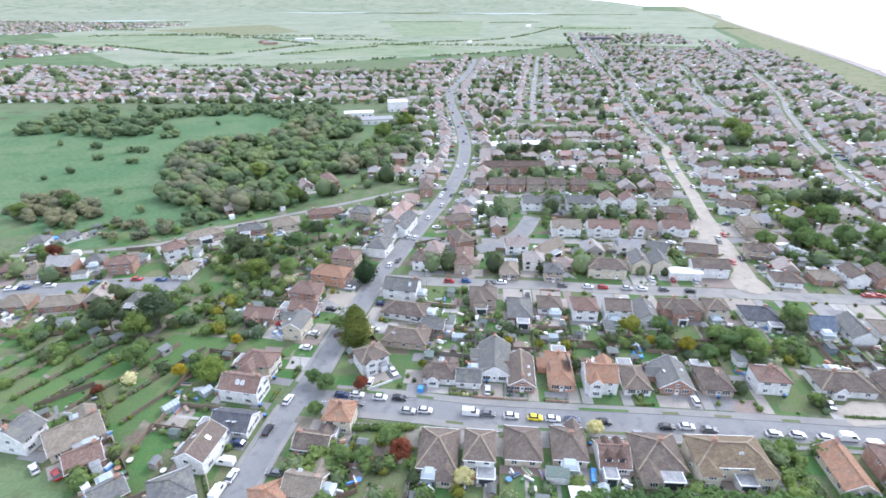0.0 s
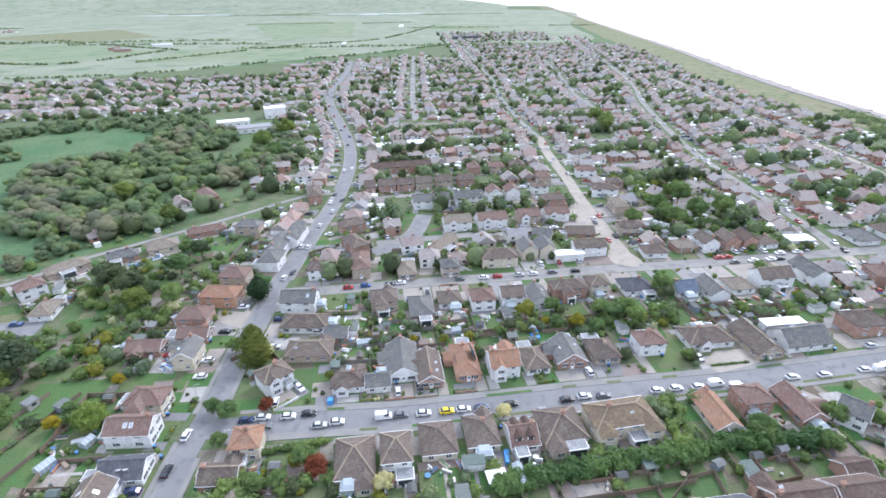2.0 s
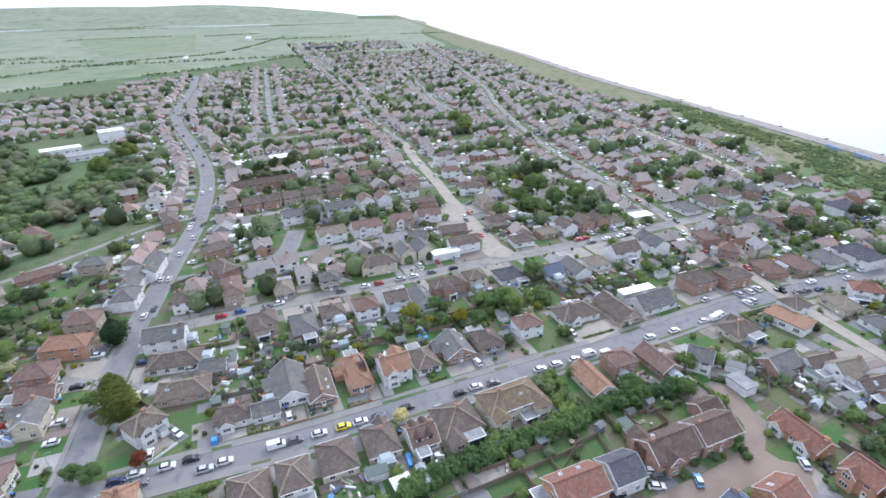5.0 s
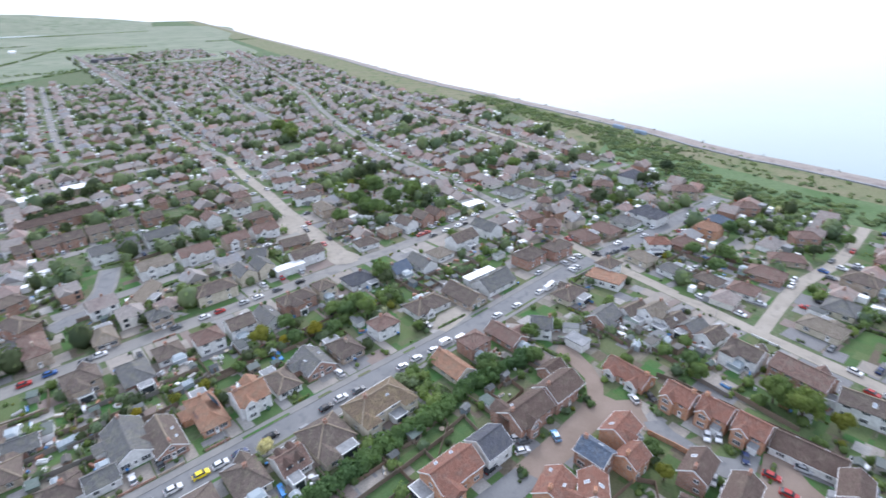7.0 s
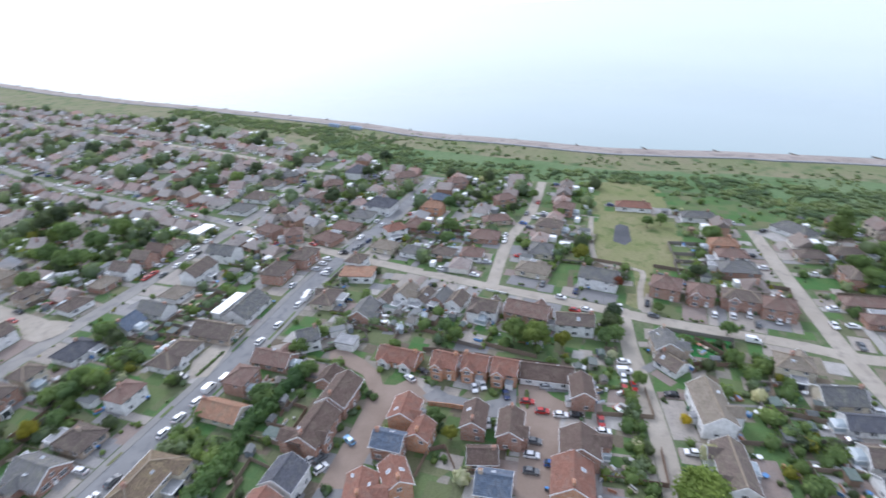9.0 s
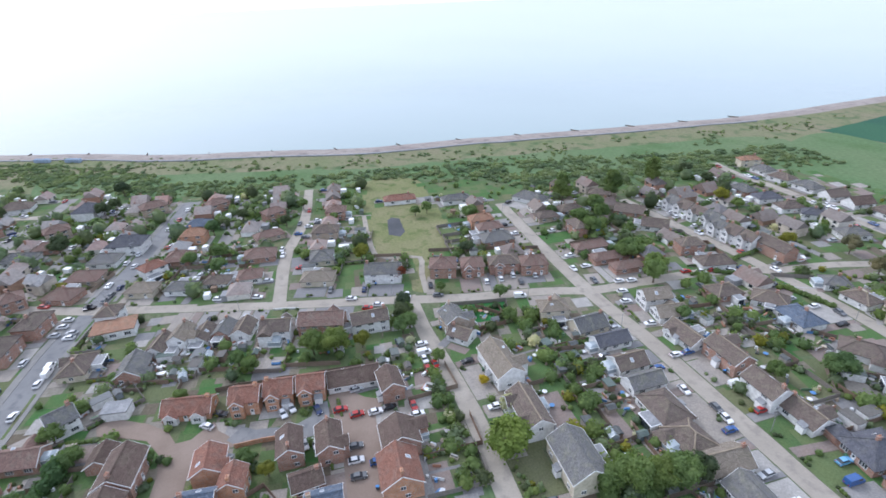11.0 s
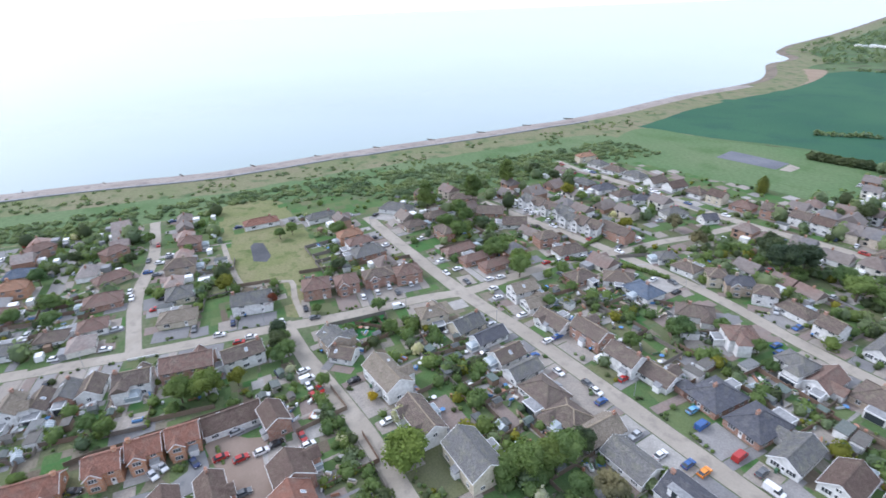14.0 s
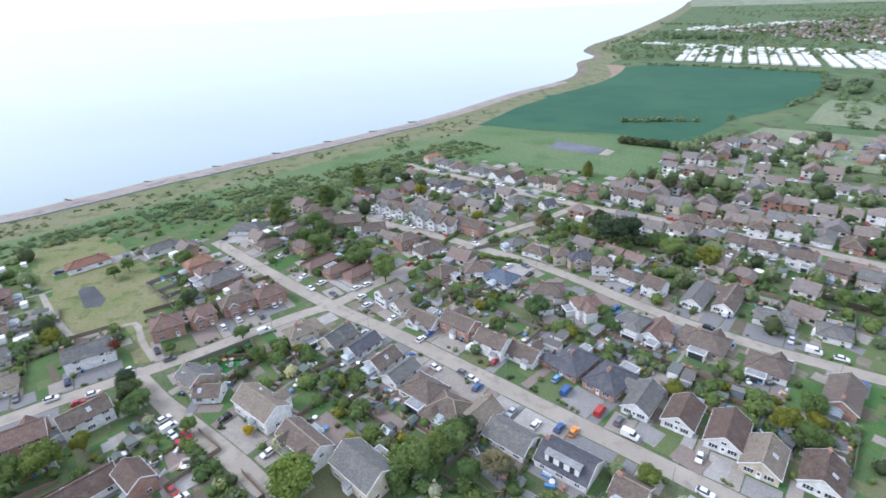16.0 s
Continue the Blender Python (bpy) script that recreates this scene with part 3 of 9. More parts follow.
tagged(new("court", mesh_of("court", [(213, -321, 0.12), (175.6, -325.5, 0.12), (178, -344, 0.12), (217, -342.6, 0.12)], [(0, 1, 2, 3)], M["slab"])), "grey hard-surfaced court in the pasture", "court", kind="structure")
tagged(new("court", mesh_of("court", [(174, -326, 0.13), (168, -328, 0.13), (169, -340, 0.13), (177, -343, 0.13)], [(0, 1, 2, 3)], M["concrete"])), "pale concrete apron beside the court", "court", kind="structure")
field("play_surface", [(240.3, -25.2), (243.3, -27.6), (240.7, -31.2), (224.5, -31.4), (219.4, -28.3), (223.0, -23.4)], 0.12, M["tarmac"], "dark grey play surface on the green", "court", 0.2, 3, True)
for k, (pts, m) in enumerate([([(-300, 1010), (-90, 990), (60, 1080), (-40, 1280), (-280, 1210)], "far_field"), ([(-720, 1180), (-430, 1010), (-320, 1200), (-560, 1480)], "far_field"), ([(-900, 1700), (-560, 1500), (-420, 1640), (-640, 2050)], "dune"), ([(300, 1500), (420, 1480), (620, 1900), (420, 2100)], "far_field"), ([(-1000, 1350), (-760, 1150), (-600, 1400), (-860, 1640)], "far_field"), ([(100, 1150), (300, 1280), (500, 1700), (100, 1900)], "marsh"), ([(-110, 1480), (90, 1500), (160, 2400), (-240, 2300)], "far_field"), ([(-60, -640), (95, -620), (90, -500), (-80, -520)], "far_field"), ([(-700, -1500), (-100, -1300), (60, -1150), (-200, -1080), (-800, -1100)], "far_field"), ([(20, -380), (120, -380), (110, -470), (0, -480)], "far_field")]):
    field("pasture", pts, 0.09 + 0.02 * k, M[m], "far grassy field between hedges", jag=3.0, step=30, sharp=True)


def field_ring(cx, cy, rx, ry, turn):
    c, s = math.cos(turn), math.sin(turn)
    return [(cx + rx * math.cos(a) * c - ry * math.sin(a) * s, cy + rx * math.cos(a) * s + ry * math.sin(a) * c) for a in (0, 0.9, 1.7, 2.6, 3.5, 4.3, 5.3)]


for k, (cx, cy, rx, ry, turn) in enumerate([(330, 3300, 330, 120, 0.1), (-560, 3400, 420, 100, 0.0), (-1300, 2300, 160, 40, 0.2)]):
    field("water", field_ring(cx, cy, rx, ry, turn), 0.3 + 0.02 * k, M["water"], "pale lagoon on the marsh", "water", 12, 60)
# low hills on the skyline, in the haze-paled marsh colour
for name, pts, tall in (("hills", [(-5000, 1000), (-4200, 2600), (-2600, 3900), (-900, 4560), (700, 4600), (1500, 4350)], 118), ("hills", [(1650, -4300), (900, -4500), (-400, -4550), (-1900, -4100), (-3200, -3200)], 125)):
    line = smooth_line(pts, 90)
    v, f = [], []
    n = len(line)
    for i, (x, y) in enumerate(line):
        r = math.hypot(x, y)
        e = min(1.0, min(i, n - 1 - i) / 8)
        top = tall * (0.25 + 0.75 * e) * (0.86 + 0.25 * noise.noise((i * 0.13, 3, 0)))
        for k, h in ((0.80, -1), (0.9, 0.45 * top), (0.985, top), (1.07, 0)):
            v.append((x * k, y * k, h))
    f = [(i * 4 + k, (i + 1) * 4 + k, (i + 1) * 4 + k + 1, i * 4 + k + 1) for i in range(n - 1) for k in range(3)]
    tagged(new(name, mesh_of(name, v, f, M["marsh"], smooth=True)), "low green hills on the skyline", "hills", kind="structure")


# ---- carriageways and pavements ----
def ribbon(line, half, z, mat, name, label, category, inner=None, keep=None):
    d = np.gradient(line, axis=0)
    d /= np.linalg.norm(d, axis=1)[:, None] + 1e-9
    nrm = np.stack([-d[:, 1], d[:, 0]], 1)
    sh = Shape()
    a, b = (-half, half) if inner is None else (inner, half)
    wide = np.array([1 + 0.1 * noise.noise((p[0] * 0.12, p[1] * 0.12, 3)) if inner is None and mat is not M["asphalt"] else 1 for p in line])
    for i in range(len(line) - 1):
        if keep is not None and not (keep[i] and keep[i + 1]):
            continue
        p = [line[i] + nrm[i] * a * wide[i], line[i + 1] + nrm[i + 1] * a * wide[i + 1], line[i + 1] + nrm[i + 1] * b * wide[i + 1], line[i] + nrm[i] * b * wide[i]]
        if (p[1][0] - p[0][0]) * (p[2][1] - p[0][1]) - (p[1][1] - p[0][1]) * (p[2][0] - p[0][0]) < 0:
            p = p[::-1]
        top = [(*q, z) for q in p]
        sh.face(top)
        for k in range(4):
            q, r = top[k], top[(k + 1) % 4]
            if k in (0, 2):
                sh.face([q, (q[0], q[1], 0), (r[0], r[1], 0), r])
    ob = new(name, sh.mesh(name, mat))
    return tagged(ob, label, category, kind="structure")


for k, (n, (w, mat, pts)) in enumerate(STREETS.items()):
    line = LINES[n]
    text = {"asphalt": "grey worn asphalt road between kerbs", "concrete": "pale dusty concrete road", "oldroad": "old patched grey road"}[mat]
    ribbon(line, w / 2, 0.05 + 0.005 * k, M[mat], "road", text, "road")
    others = np.concatenate([LINES[o] for o in LINES if o != n])
    oh = np.concatenate([np.full(len(LINES[o]), STREETS[o][0] / 2) for o in LINES if o != n])
    d = np.gradient(line, axis=0)
    d /= np.linalg.norm(d, axis=1)[:, None] + 1e-9
    nrm = np.stack([-d[:, 1], d[:, 0]], 1)
    verge = 1.1 if n == "front_street" else 0.0
    for side in (-1, 1) if mat == "asphalt" else ():
        at = line + nrm * side * (w / 2 + verge + 0.6)
        keep = [(np.hypot(others[:, 0] - x, others[:, 1] - y) - oh).min() > 1.6 for x, y in at]
        ribbon(line, side * (w / 2 + verge + 1.3), 0.16 + 0.002 * k, M["pavement"], "pavement", "grey paved footway with a kerb", "pavement", inner=side * (w / 2 + verge), keep=keep)
        if verge:
            ribbon(line, side * (w / 2 + verge), 0.155, M["pavement"], "pavement", "grey paved crossovers beside the kerb", "pavement", inner=side * w / 2, keep=keep)
            grassy = [a and noise.noise((x * 0.13, y * 0.1, 4 + side)) > -0.05 for a, (x, y) in zip(keep, line)]
            ribbon(line, side * (w / 2 + verge - 0.08), 0.19, M["lawn"], "verge", "narrow mown grass verge", "verge", inner=side * (w / 2 + 0.15), keep=grassy)
# sea wall path and groynes along the shingle
wall_line = np.array([(cx + 3.0 * noise.noise((cy * 0.012, 0.3, 0)) + 1.5 * noise.noise((cy * 0.06, 7.3, 0)) - 25, cy) for cx, cy in coast if -340 < cy < 1150])
ribbon(wall_line, 1.0, 1.3, M["felt"], "promenade", "grey sea-wall path behind the shingle", "path")
for k in range(26):
    gy = -330 + 46 * k
    gx = float(np.interp(gy, coast[:, 1], coast[:, 0]))
    s = Shape()
    s.beam((gx - 7, gy, -1.1), (gx + 3, gy + 2.0, -2.1), 0.35, 1.3)
    tagged(new("groyne", s.mesh("groyne", M["bark"])), "weathered dark timber groyne on the shingle", "groyne", "groynes")
field("forecourt", [(107.9, 226.4), (127.4, 235.5), (126.3, 213.0), (122.3, 187.1), (122.7, 168.9), (110.8, 170.0), (116.2, 197.1), (116.3, 213.4)], 0.19, M["concrete"], "wide gravelly apron beside the road", "road", 0.5, 4)
field("forecourt", COURT[0], 0.16, M["blockpave"], "brown block-paved shared drive", "drive", 0.15, 2.5, True)
field("forecourt", COURT[1], 0.165, M["blockpave"], "brown block-paved parking court", "drive", 0.2, 4)
field("forecourt", COURT[2], 0.17, M["asphalt"], "grey parking court between brick houses", "drive", 0.15, 2.5, True)
field("forecourt", [(77, 43.2), (62, 43.6), (48, 45), (48, 53), (62, 51.6), (76, 49.8)], 0.175, M["asphalt"], "grey road leading into the block-paved drive", "road", 0.15, 2.5, True)
M["turf"] = surface("bright_turf", (0.03, 0.13, 0.035), (0.04, 0.15, 0.045), 0.9, 3.0, 0.2, 0.2, 0.15, grain=0.1)
field("garden_lawn", [(154.5, -42.0), (152.8, -55.4), (142.7, -53.0), (143.0, -41.0)], 0.17, M["turf"], "vivid green close-cut lawn behind a fence", "lawn", 0.1, 3, True)
field("forecourt", [(103.9, 105.9), (111.8, 110.1), (123.7, 109.0), (121.5, 102.3), (106.1, 100.6)], 0.185, M["concrete"], "pale gravel forecourt before a bungalow", "drive", 0.2, 4, True)
field("forecourt", [(-44.1, 162.9), (-43.7, 169.5), (-34.9, 166.8), (-33.9, 169.2), (-32.6, 165.9), (-34.9, 156.2)], 0.187, M["concrete"], "pale gravel forecourt beside the road", "drive", 0.2, 4, True)
ribbon(smooth_line([(167, -30), (182, -31), (196, -33), (199, -24), (203, -15.5), (226, -14), (250, -14.5)]), 1.1, 0.14, M["concrete"], "path", "worn tan path round the green", "path")
tagged(new("road_marking", (lambda s: ([s.box(-33.5 + 0.9 * k, -33.0 + 0.9 * k, 109.2, 109.35, 0.05, 0.075) for k in range(6)], s.mesh("road_marking", M["upvc"]))[1])(Shape())), "faded white dashes at the junction", "road marking", kind="structure")
field("dune_turf", [(500, 400), (455, 290), (412, 180), (376, 90), (345, -20), (338, -110), (318, -200), (308, -300), (262, -300), (240, -260), (240, -150), (250, -108), (290, -84), (300, 20), (306, 70), (332, 165), (395, 200), (440, 330), (480, 420)], 0.04, M["field"], "green turf behind the dunes", "grass", 2.0, 12)

# ---- houses ----
ROOF_WORDS = {"y": "lichen-gold tiled", "b": "brown tiled", "g": "grey tiled", "o": "orange tiled", "r": "red-brown tiled", "s": "blue-grey slate", "e": "terracotta tiled", "d": "dark brown tiled", "p": "blue slate", "t": "tan tiled"}
WALL_WORDS = {"w": "white rendered", "c": "cream rendered", "k": "red brick"}
SHARED = {}
HOMES, LAWNS, DRIVES, BUSHES, PARKED, SHEDS = [], [], [], [], [], []


def shared(key, make):
    if key not in SHARED:
        SHARED[key] = make()
    return SHARED[key]


def window_frame(w, h):
    """One moulded unit: a slab with a sill and recessed lights."""
    s = Shape()
    n = 3 if w > 1.5 else 2
    xs = [-w / 2]
    for k in range(n):
        xs += [-w / 2 + w * k / n + 0.05, -w / 2 + w * (k + 1) / n - 0.05]
    xs += [w / 2]
    zs = [0.0, 0.07, h - 0.07, h]
    grid = {}
    for i, x in enumerate(xs):
        for j, z in enumerate(zs):
            grid[i, j] = len(s.v)
            s.v.append((x, -0.09, z))
    for i in range(len(xs) - 1):
        for j in range(3):
            q = [grid[i, j], grid[i + 1, j], grid[i + 1, j + 1], grid[i, j + 1]]
            if j == 1 and i % 2 == 1:
                r = []
                for v in q:
                    r.append(len(s.v))
                    s.v.append((s.v[v][0], -0.035, s.v[v][2]))
                for a in range(4):
                    s.f.append((q[a], q[(a + 1) % 4], r[(a + 1) % 4], r[a]))
                    s.s.append(0)
                q = r
                s.f.append(tuple(q))
                s.s.append(1)
                continue
            s.f.append(tuple(q))
            s.s.append(0)
    o = [grid[0, 0], grid[len(xs) - 1, 0], grid[len(xs) - 1, 3], grid[0, 3]]
    b = []
    for v in o:
        b.append(len(s.v))
        s.v.append((s.v[v][0], 0.02, s.v[v][2]))
    for a in range(4):
        s.f.append((o[(a + 1) % 4], o[a], b[a], b[(a + 1) % 4]))
        s.s.append(0)
    return s


def window_whole(w, h):
    s = window_frame(w, h)
    return s.mesh("window", [M["upvc"], M["glass"]])


def window_pane(w, h):
    s = Shape()
    s.box(-w / 2 + 0.04, w / 2 - 0.04, -0.045, 0.0, 0.06, h - 0.06)
    return s.mesh("pane", M["glass"])


def door_mesh():
    s = Shape()
    s.box(-0.5, 0.5, -0.06, 0.02, 0, 2.05)
    s.box(-0.42, 0.42, -0.08, -0.06, 0.1, 0.9)
    s.box(-0.3, 0.3, -0.075, -0.06, 1.1, 1.85, 1)
    return s.mesh("door", [M["upvc"], M["glass"]])


def porch_mesh():
    s = Shape()
    s.box(-1.0, 1.0, -1.3, 0, 0, 2.2)
    s.hull([(-1.2, -1.5, 2.2), (1.2, -1.5, 2.2), (1.2, 0, 2.2), (-1.2, 0, 2.2)], [(-1.1, -1.4, 2.35), (1.1, -1.4, 2.35), (1.1, 0, 2.9), (-1.1, 0, 2.9)], 1)
    return s.mesh("porch", [M["upvc"], M["felt"]])


def chimney_mesh(h, wall):
    s = Shape()
    s.box(-0.5, 0.5, -0.32, 0.32, -1.2, h, 0)
    s.box(-0.57, 0.57, -0.39, 0.39, h, h + 0.14, 0)
    return s.mesh("chimney", M[wall], uv=True)


def pots_mesh(h):
    s = Shape()
    s.tube((0, 0, h), (0, 0, h + 0.45), 0.13, 0.1, 8)
    return s.mesh("chimney_pot", M["pot"])


def conservatory_mesh(w, d):
    s = Shape()
    s.box(-w / 2, w / 2, 0, d, 0, 0.7, 0)
    s.box(-w / 2 + 0.04, w / 2 - 0.04, 0, d - 0.04, 0.7, 2.05, 1)
    s.box(-w / 2 - 0.06, w / 2 + 0.06, 0, d + 0.06, 2.05, 2.2, 0)
    s.hull([(-w / 2, 0, 2.2), (w / 2, 0, 2.2), (w / 2, d, 2.2), (-w / 2, d, 2.2)], [(-w / 2 + 0.7, 0, 2.85), (w / 2 - 0.7, 0, 2.85), (w / 2 - 0.7, d - 0.9, 2.85), (-w / 2 + 0.7, d - 0.9, 2.85)], 1)
    return s.mesh("conservatory", [M["upvc"], M["sheer"]])


def dormer_mesh(roof):
    s = Shape()
    s.box(-0.8, 0.8, -0.1, 2.2, 0, 1.25, 0)
    s.hull([(-1.0, -0.35, 1.25), (1.0, -0.35, 1.25), (1.0, 2.4, 1.25), (-1.0, 2.4, 1.25)], [(-0.05, -0.35, 1.95), (0.05, -0.35, 1.95), (0.05, 2.4, 1.95), (-0.05, 2.4, 1.95)], 1)
    s.box(-0.6, 0.6, -0.14, -0.1, 0.25, 1.1, 2)
    return s.mesh("dormer", [M["upvc"], M[roof], M["glass"]])


def solar_panel():
    s = Shape()
    s.box(0, 1.0, 0, 1.65, 0.06, 0.12)
    return s.mesh("panel", M["panel"])


def hip_faces(s, L, D, he, rise, ov):
    x, y = L / 2 + ov, D / 2 + ov
    zb = he - 0.12
    rx = max(L / 2 - D / 2, 0.15)
    zr = he + rise
    e = [(-x, -y, zb + 0.15), (x, -y, zb + 0.15), (x, y, zb + 0.15), (-x, y, zb + 0.15)]
    lo = [(p[0], p[1], zb) for p in e]
    a, b = (-rx, 0, zr), (rx, 0, zr)
    s.face([e[0], e[1], b, a])
    s.face([e[1], e[2], b])
    s.face([e[2], e[3], a, b])
    s.face([e[3], e[0], a])
    s.face(lo[::-1])
    for k in range(4):
        s.face([lo[k], lo[(k + 1) % 4], e[(k + 1) % 4], e[k]])
    return [(a, b)] + [(e[0], a), (e[3], a), (e[1], b), (e[2], b)]


def gable_faces(s, L, D, he, rise, ov):
    k = rise / (D / 2)
    x, t = L / 2 + 0.25, 0.16
    for sg in (-1, 1):
        y, ze, zr = sg * (D / 2 + ov), he - ov * k, he + rise
        top = [(-x, y, ze + t), (x, y, ze + t), (x, 0, zr + t), (-x, 0, zr + t)]
        bot = [(p[0], p[1], p[2] - t) for p in top]
        if sg > 0:
            top, bot = top[::-1], bot[::-1]
        s.hull(bot, top)
    return [((-x, 0, he + rise + t), (x, 0, he + rise + t))]


def wall_mesh(L, D, he, rise, gable, wall):
    s = Shape()
    x, y = L / 2, D / 2
    if gable:
        for sg in (-1, 1):
            p = [(sg * x, -y, 0), (sg * x, y, 0), (sg * x, y, he), (sg * x, 0, he + rise), (sg * x, -y, he)]
            s.face(p if sg > 0 else p[::-1])
    else:
        for sg in (-1, 1):
            p = [(sg * x, -y, 0), (sg * x, y, 0), (sg * x, y, he), (sg * x, -y, he)]
            s.face(p if sg > 0 else p[::-1])
        s.face([(-x, -y, he), (x, -y, he), (x, y, he), (-x, y, he)])
    s.face([(-x, -y, 0), (x, -y, 0), (x, -y, he), (-x, -y, he)])
    s.face([(x, y, 0), (-x, y, 0), (-x, y, he), (x, y, he)])
    s.face([(-x, y, 0), (x, y, 0), (x, -y, 0), (-x, -y, 0)])
    return s.mesh("wall", M[wall], uv=True)


def house(kind, x, y, turn, L, D, roof, wall, end=False, dormers=0, solar=False, conservatory=None, box=False, wing=0, rear=0):
    """A house at its centre; ridge along local x. Its front is local -y, or -x where end is set."""
    rng = random.Random(int(x * 31 + y * 17))
    near = math.hypot(x, y) < 165
    two, gable = kind[1] == "2", kind[0] == "g"
    he = 4.6 if two else 2.5
    rise = min(0.5 * D * (0.66 if gable else 0.64), 3.6)
    wallm = {"w": "white", "c": "cream", "k": rng.choice(["brick", "brick", "brick_yellow"])}[wall]
    if roof in "oe" and wall == "k":
        wallm = "brick_orange"
    roofm = "roof_" + roof
    ob = new("house" if two else "bungalow")
    ob.matrix_basis = pose(x, y, 0.0, 0, 0, turn)
    form = ("gabled" if gable else "hipped") + (" two-storey house" if two else " bungalow")
    tagged(ob, f"{WALL_WORDS[wall]} {form} with a {ROOF_WORDS[roof]} roof", "house", "houses along the streets")
    part("wall", wall_mesh(L, D, he, rise, gable, wallm), ob)
    s = Shape()
    ridges = (gable_faces if gable else hip_faces)(s, L, D, he, rise, 0.38)
    part("roof", s.mesh("roof", M[roofm], uv=True), ob, f"{ROOF_WORDS[roof]} weathered roof")
    s = Shape()
    for a, b in ridges:
        s.beam(a, b, 0.36, 0.1)
    part("ridge_tiles", s.mesh("ridge_tiles", M["ridge" if roof in "byt" and rng.random() < 0.75 else roofm], uv=True), ob)
    if gable and near:
        k = rise / (D / 2)
        for sg in (-1, 1):
            s = Shape()
            for t in (-1, 1):
                s.beam((sg * (L / 2 + 0.27), t * (D / 2 + 0.38), he - 0.38 * k - 0.1), (sg * (L / 2 + 0.27), 0, he + rise - 0.1), 0.06, 0.24)
            part("bargeboard", s.mesh("bargeboard", M["upvc"]), ob, "white bargeboard")
    if math.hypot(x, y) < 125 and rng.random() < 0.6:
        for sg in (-1, 1):
            yy, zz = sg * (D / 2 + 0.43), he - 0.38 * (rise / (D / 2)) * gable - 0.02
            part("gutter", shared(("gutter", round(L)), lambda: gutter_mesh(round(L) + 0.6)), ob, "white gutter", pose(0, yy, zz))
    # chimney
    if rng.random() < 0.62:
        h = 1.1 if two else 0.9
        cx = rng.choice([-1, 1]) * max(0.2, (L / 2 - 0.9 if gable else max(L / 2 - D / 2, 0.3)))
        ch = part("chimney", shared(("chimney", h, wallm), lambda: chimney_mesh(h, "brick" if wallm in ("white", "cream") else wallm)), ob, "brick chimney stack", pose(cx, 0, he + rise - 0.1))
        if near:
            for px in (-0.22, 0.22):
                part("chimney_pot", shared(("pot", h), lambda: pots_mesh(h + 0.14)), ch, "clay pot", pose(px, 0, 0))

    def window(w, h, px, py, pz, rz):
        m = pose(px, py, pz, 0, 0, rz)
        if math.hypot(x, y) < 96:
            o = part("window", shared(("wf", w, h), lambda: window_frame(w, h).mesh("window_frame", [M["upvc"], M["glass"]])), ob, "white-framed window", m)
            part("pane", shared(("wp", w, h), lambda: window_pane(w, h)), o, "dark glass pane")
        else:
            part("window", shared(("ww", w, h), lambda: window_whole(w, h)), ob, "white-framed window", m)

    far = math.hypot(x, y) > 188
    if not (wing or box or dormers or solar) and not end and math.hypot(x, y) < 175 and L > 9 and rng.random() < 0.3:
        wing = rng.choice([-1, 1])
    for level in range(2 if two else 1):
        z = 0.85 + 2.5 * level
        h = 1.25
        # the long sides
        n = max(2, int(L / (3.7 if near else 4.8))) if not far else 2
        for sg in (-1, 1):
            for k in range(n):
                px = -L / 2 + L * (k + 0.5) / n
                if not end and sg < 0 and level == 0 and k == n // 2:
                    continue
                window(1.8 if rng.random() < 0.6 else 1.2, h, px, sg * D / 2, z, 0 if sg < 0 else 180)
        # the ends
        for sg in (-1, 1):
            if not end and rng.random() < 0.45 or far:
                continue
            for py in (-D / 4, D / 4):
                if end and sg < 0:
                    window(2.0, 1.35, sg * L / 2, py, z, -90)
                elif py > 0:
                    window(1.2, 1.1, sg * L / 2, py * rng.uniform(-1, 1), z, sg * 90)
    if end:
        part("door", shared("door", door_mesh), ob, "pale front door", pose(-L / 2, 0, 0.05, 0, 0, -90))
        if gable and not two and rng.random() < 0.4:
            window(1.2, 0.9, -L / 2, 0, he + 0.4, -90)
    else:
        n = max(2, int(L / (3.7 if near else 4.8))) if not far else 2
        dx = -L / 2 + L * (n // 2 + 0.5) / n
        if rng.random() < 0.4 and near:
            part("porch", shared("porch", porch_mesh), ob, "small white porch", pose(dx, -D / 2, 0))
        else:
            part("door", shared("door", door_mesh), ob, "pale front door", pose(dx, -D / 2, 0.05))
    k = rise / (D / 2)
    for i in range(dormers):
        part("dormer", shared(("dormer", roofm), lambda: dormer_mesh(roofm)), ob, "small white dormer", pose((i - (dormers - 1) / 2) * 2.9, -D / 2 + 1.0, he + 0.75 * k))
        part("dormer", shared(("dormer", roofm), lambda: dormer_mesh(roofm)), ob, "small white dormer", pose((i - (dormers - 1) / 2) * 2.9, D / 2 - 1.0, he + 0.75 * k, 0, 0, 180))
    for i in range(abs(wing)):
        wx = (i - (abs(wing) - 1) / 2) * L * 0.55 - (L * 0.2 if abs(wing) == 1 else 0)
        hw, out, top = 1.7, 1.4, he + rise * 0.62
        s = Shape()
        yb = -D / 2 - out
        s.hull([(wx - hw, yb, 0), (wx + hw, yb, 0), (wx + hw, 0, 0), (wx - hw, 0, 0)], [(wx - hw, yb, he), (wx + hw, yb, he), (wx + hw, 0, he), (wx - hw, 0, he)])
        s.face([(wx - hw, yb, he), (wx + hw, yb, he), (wx, yb, top)])
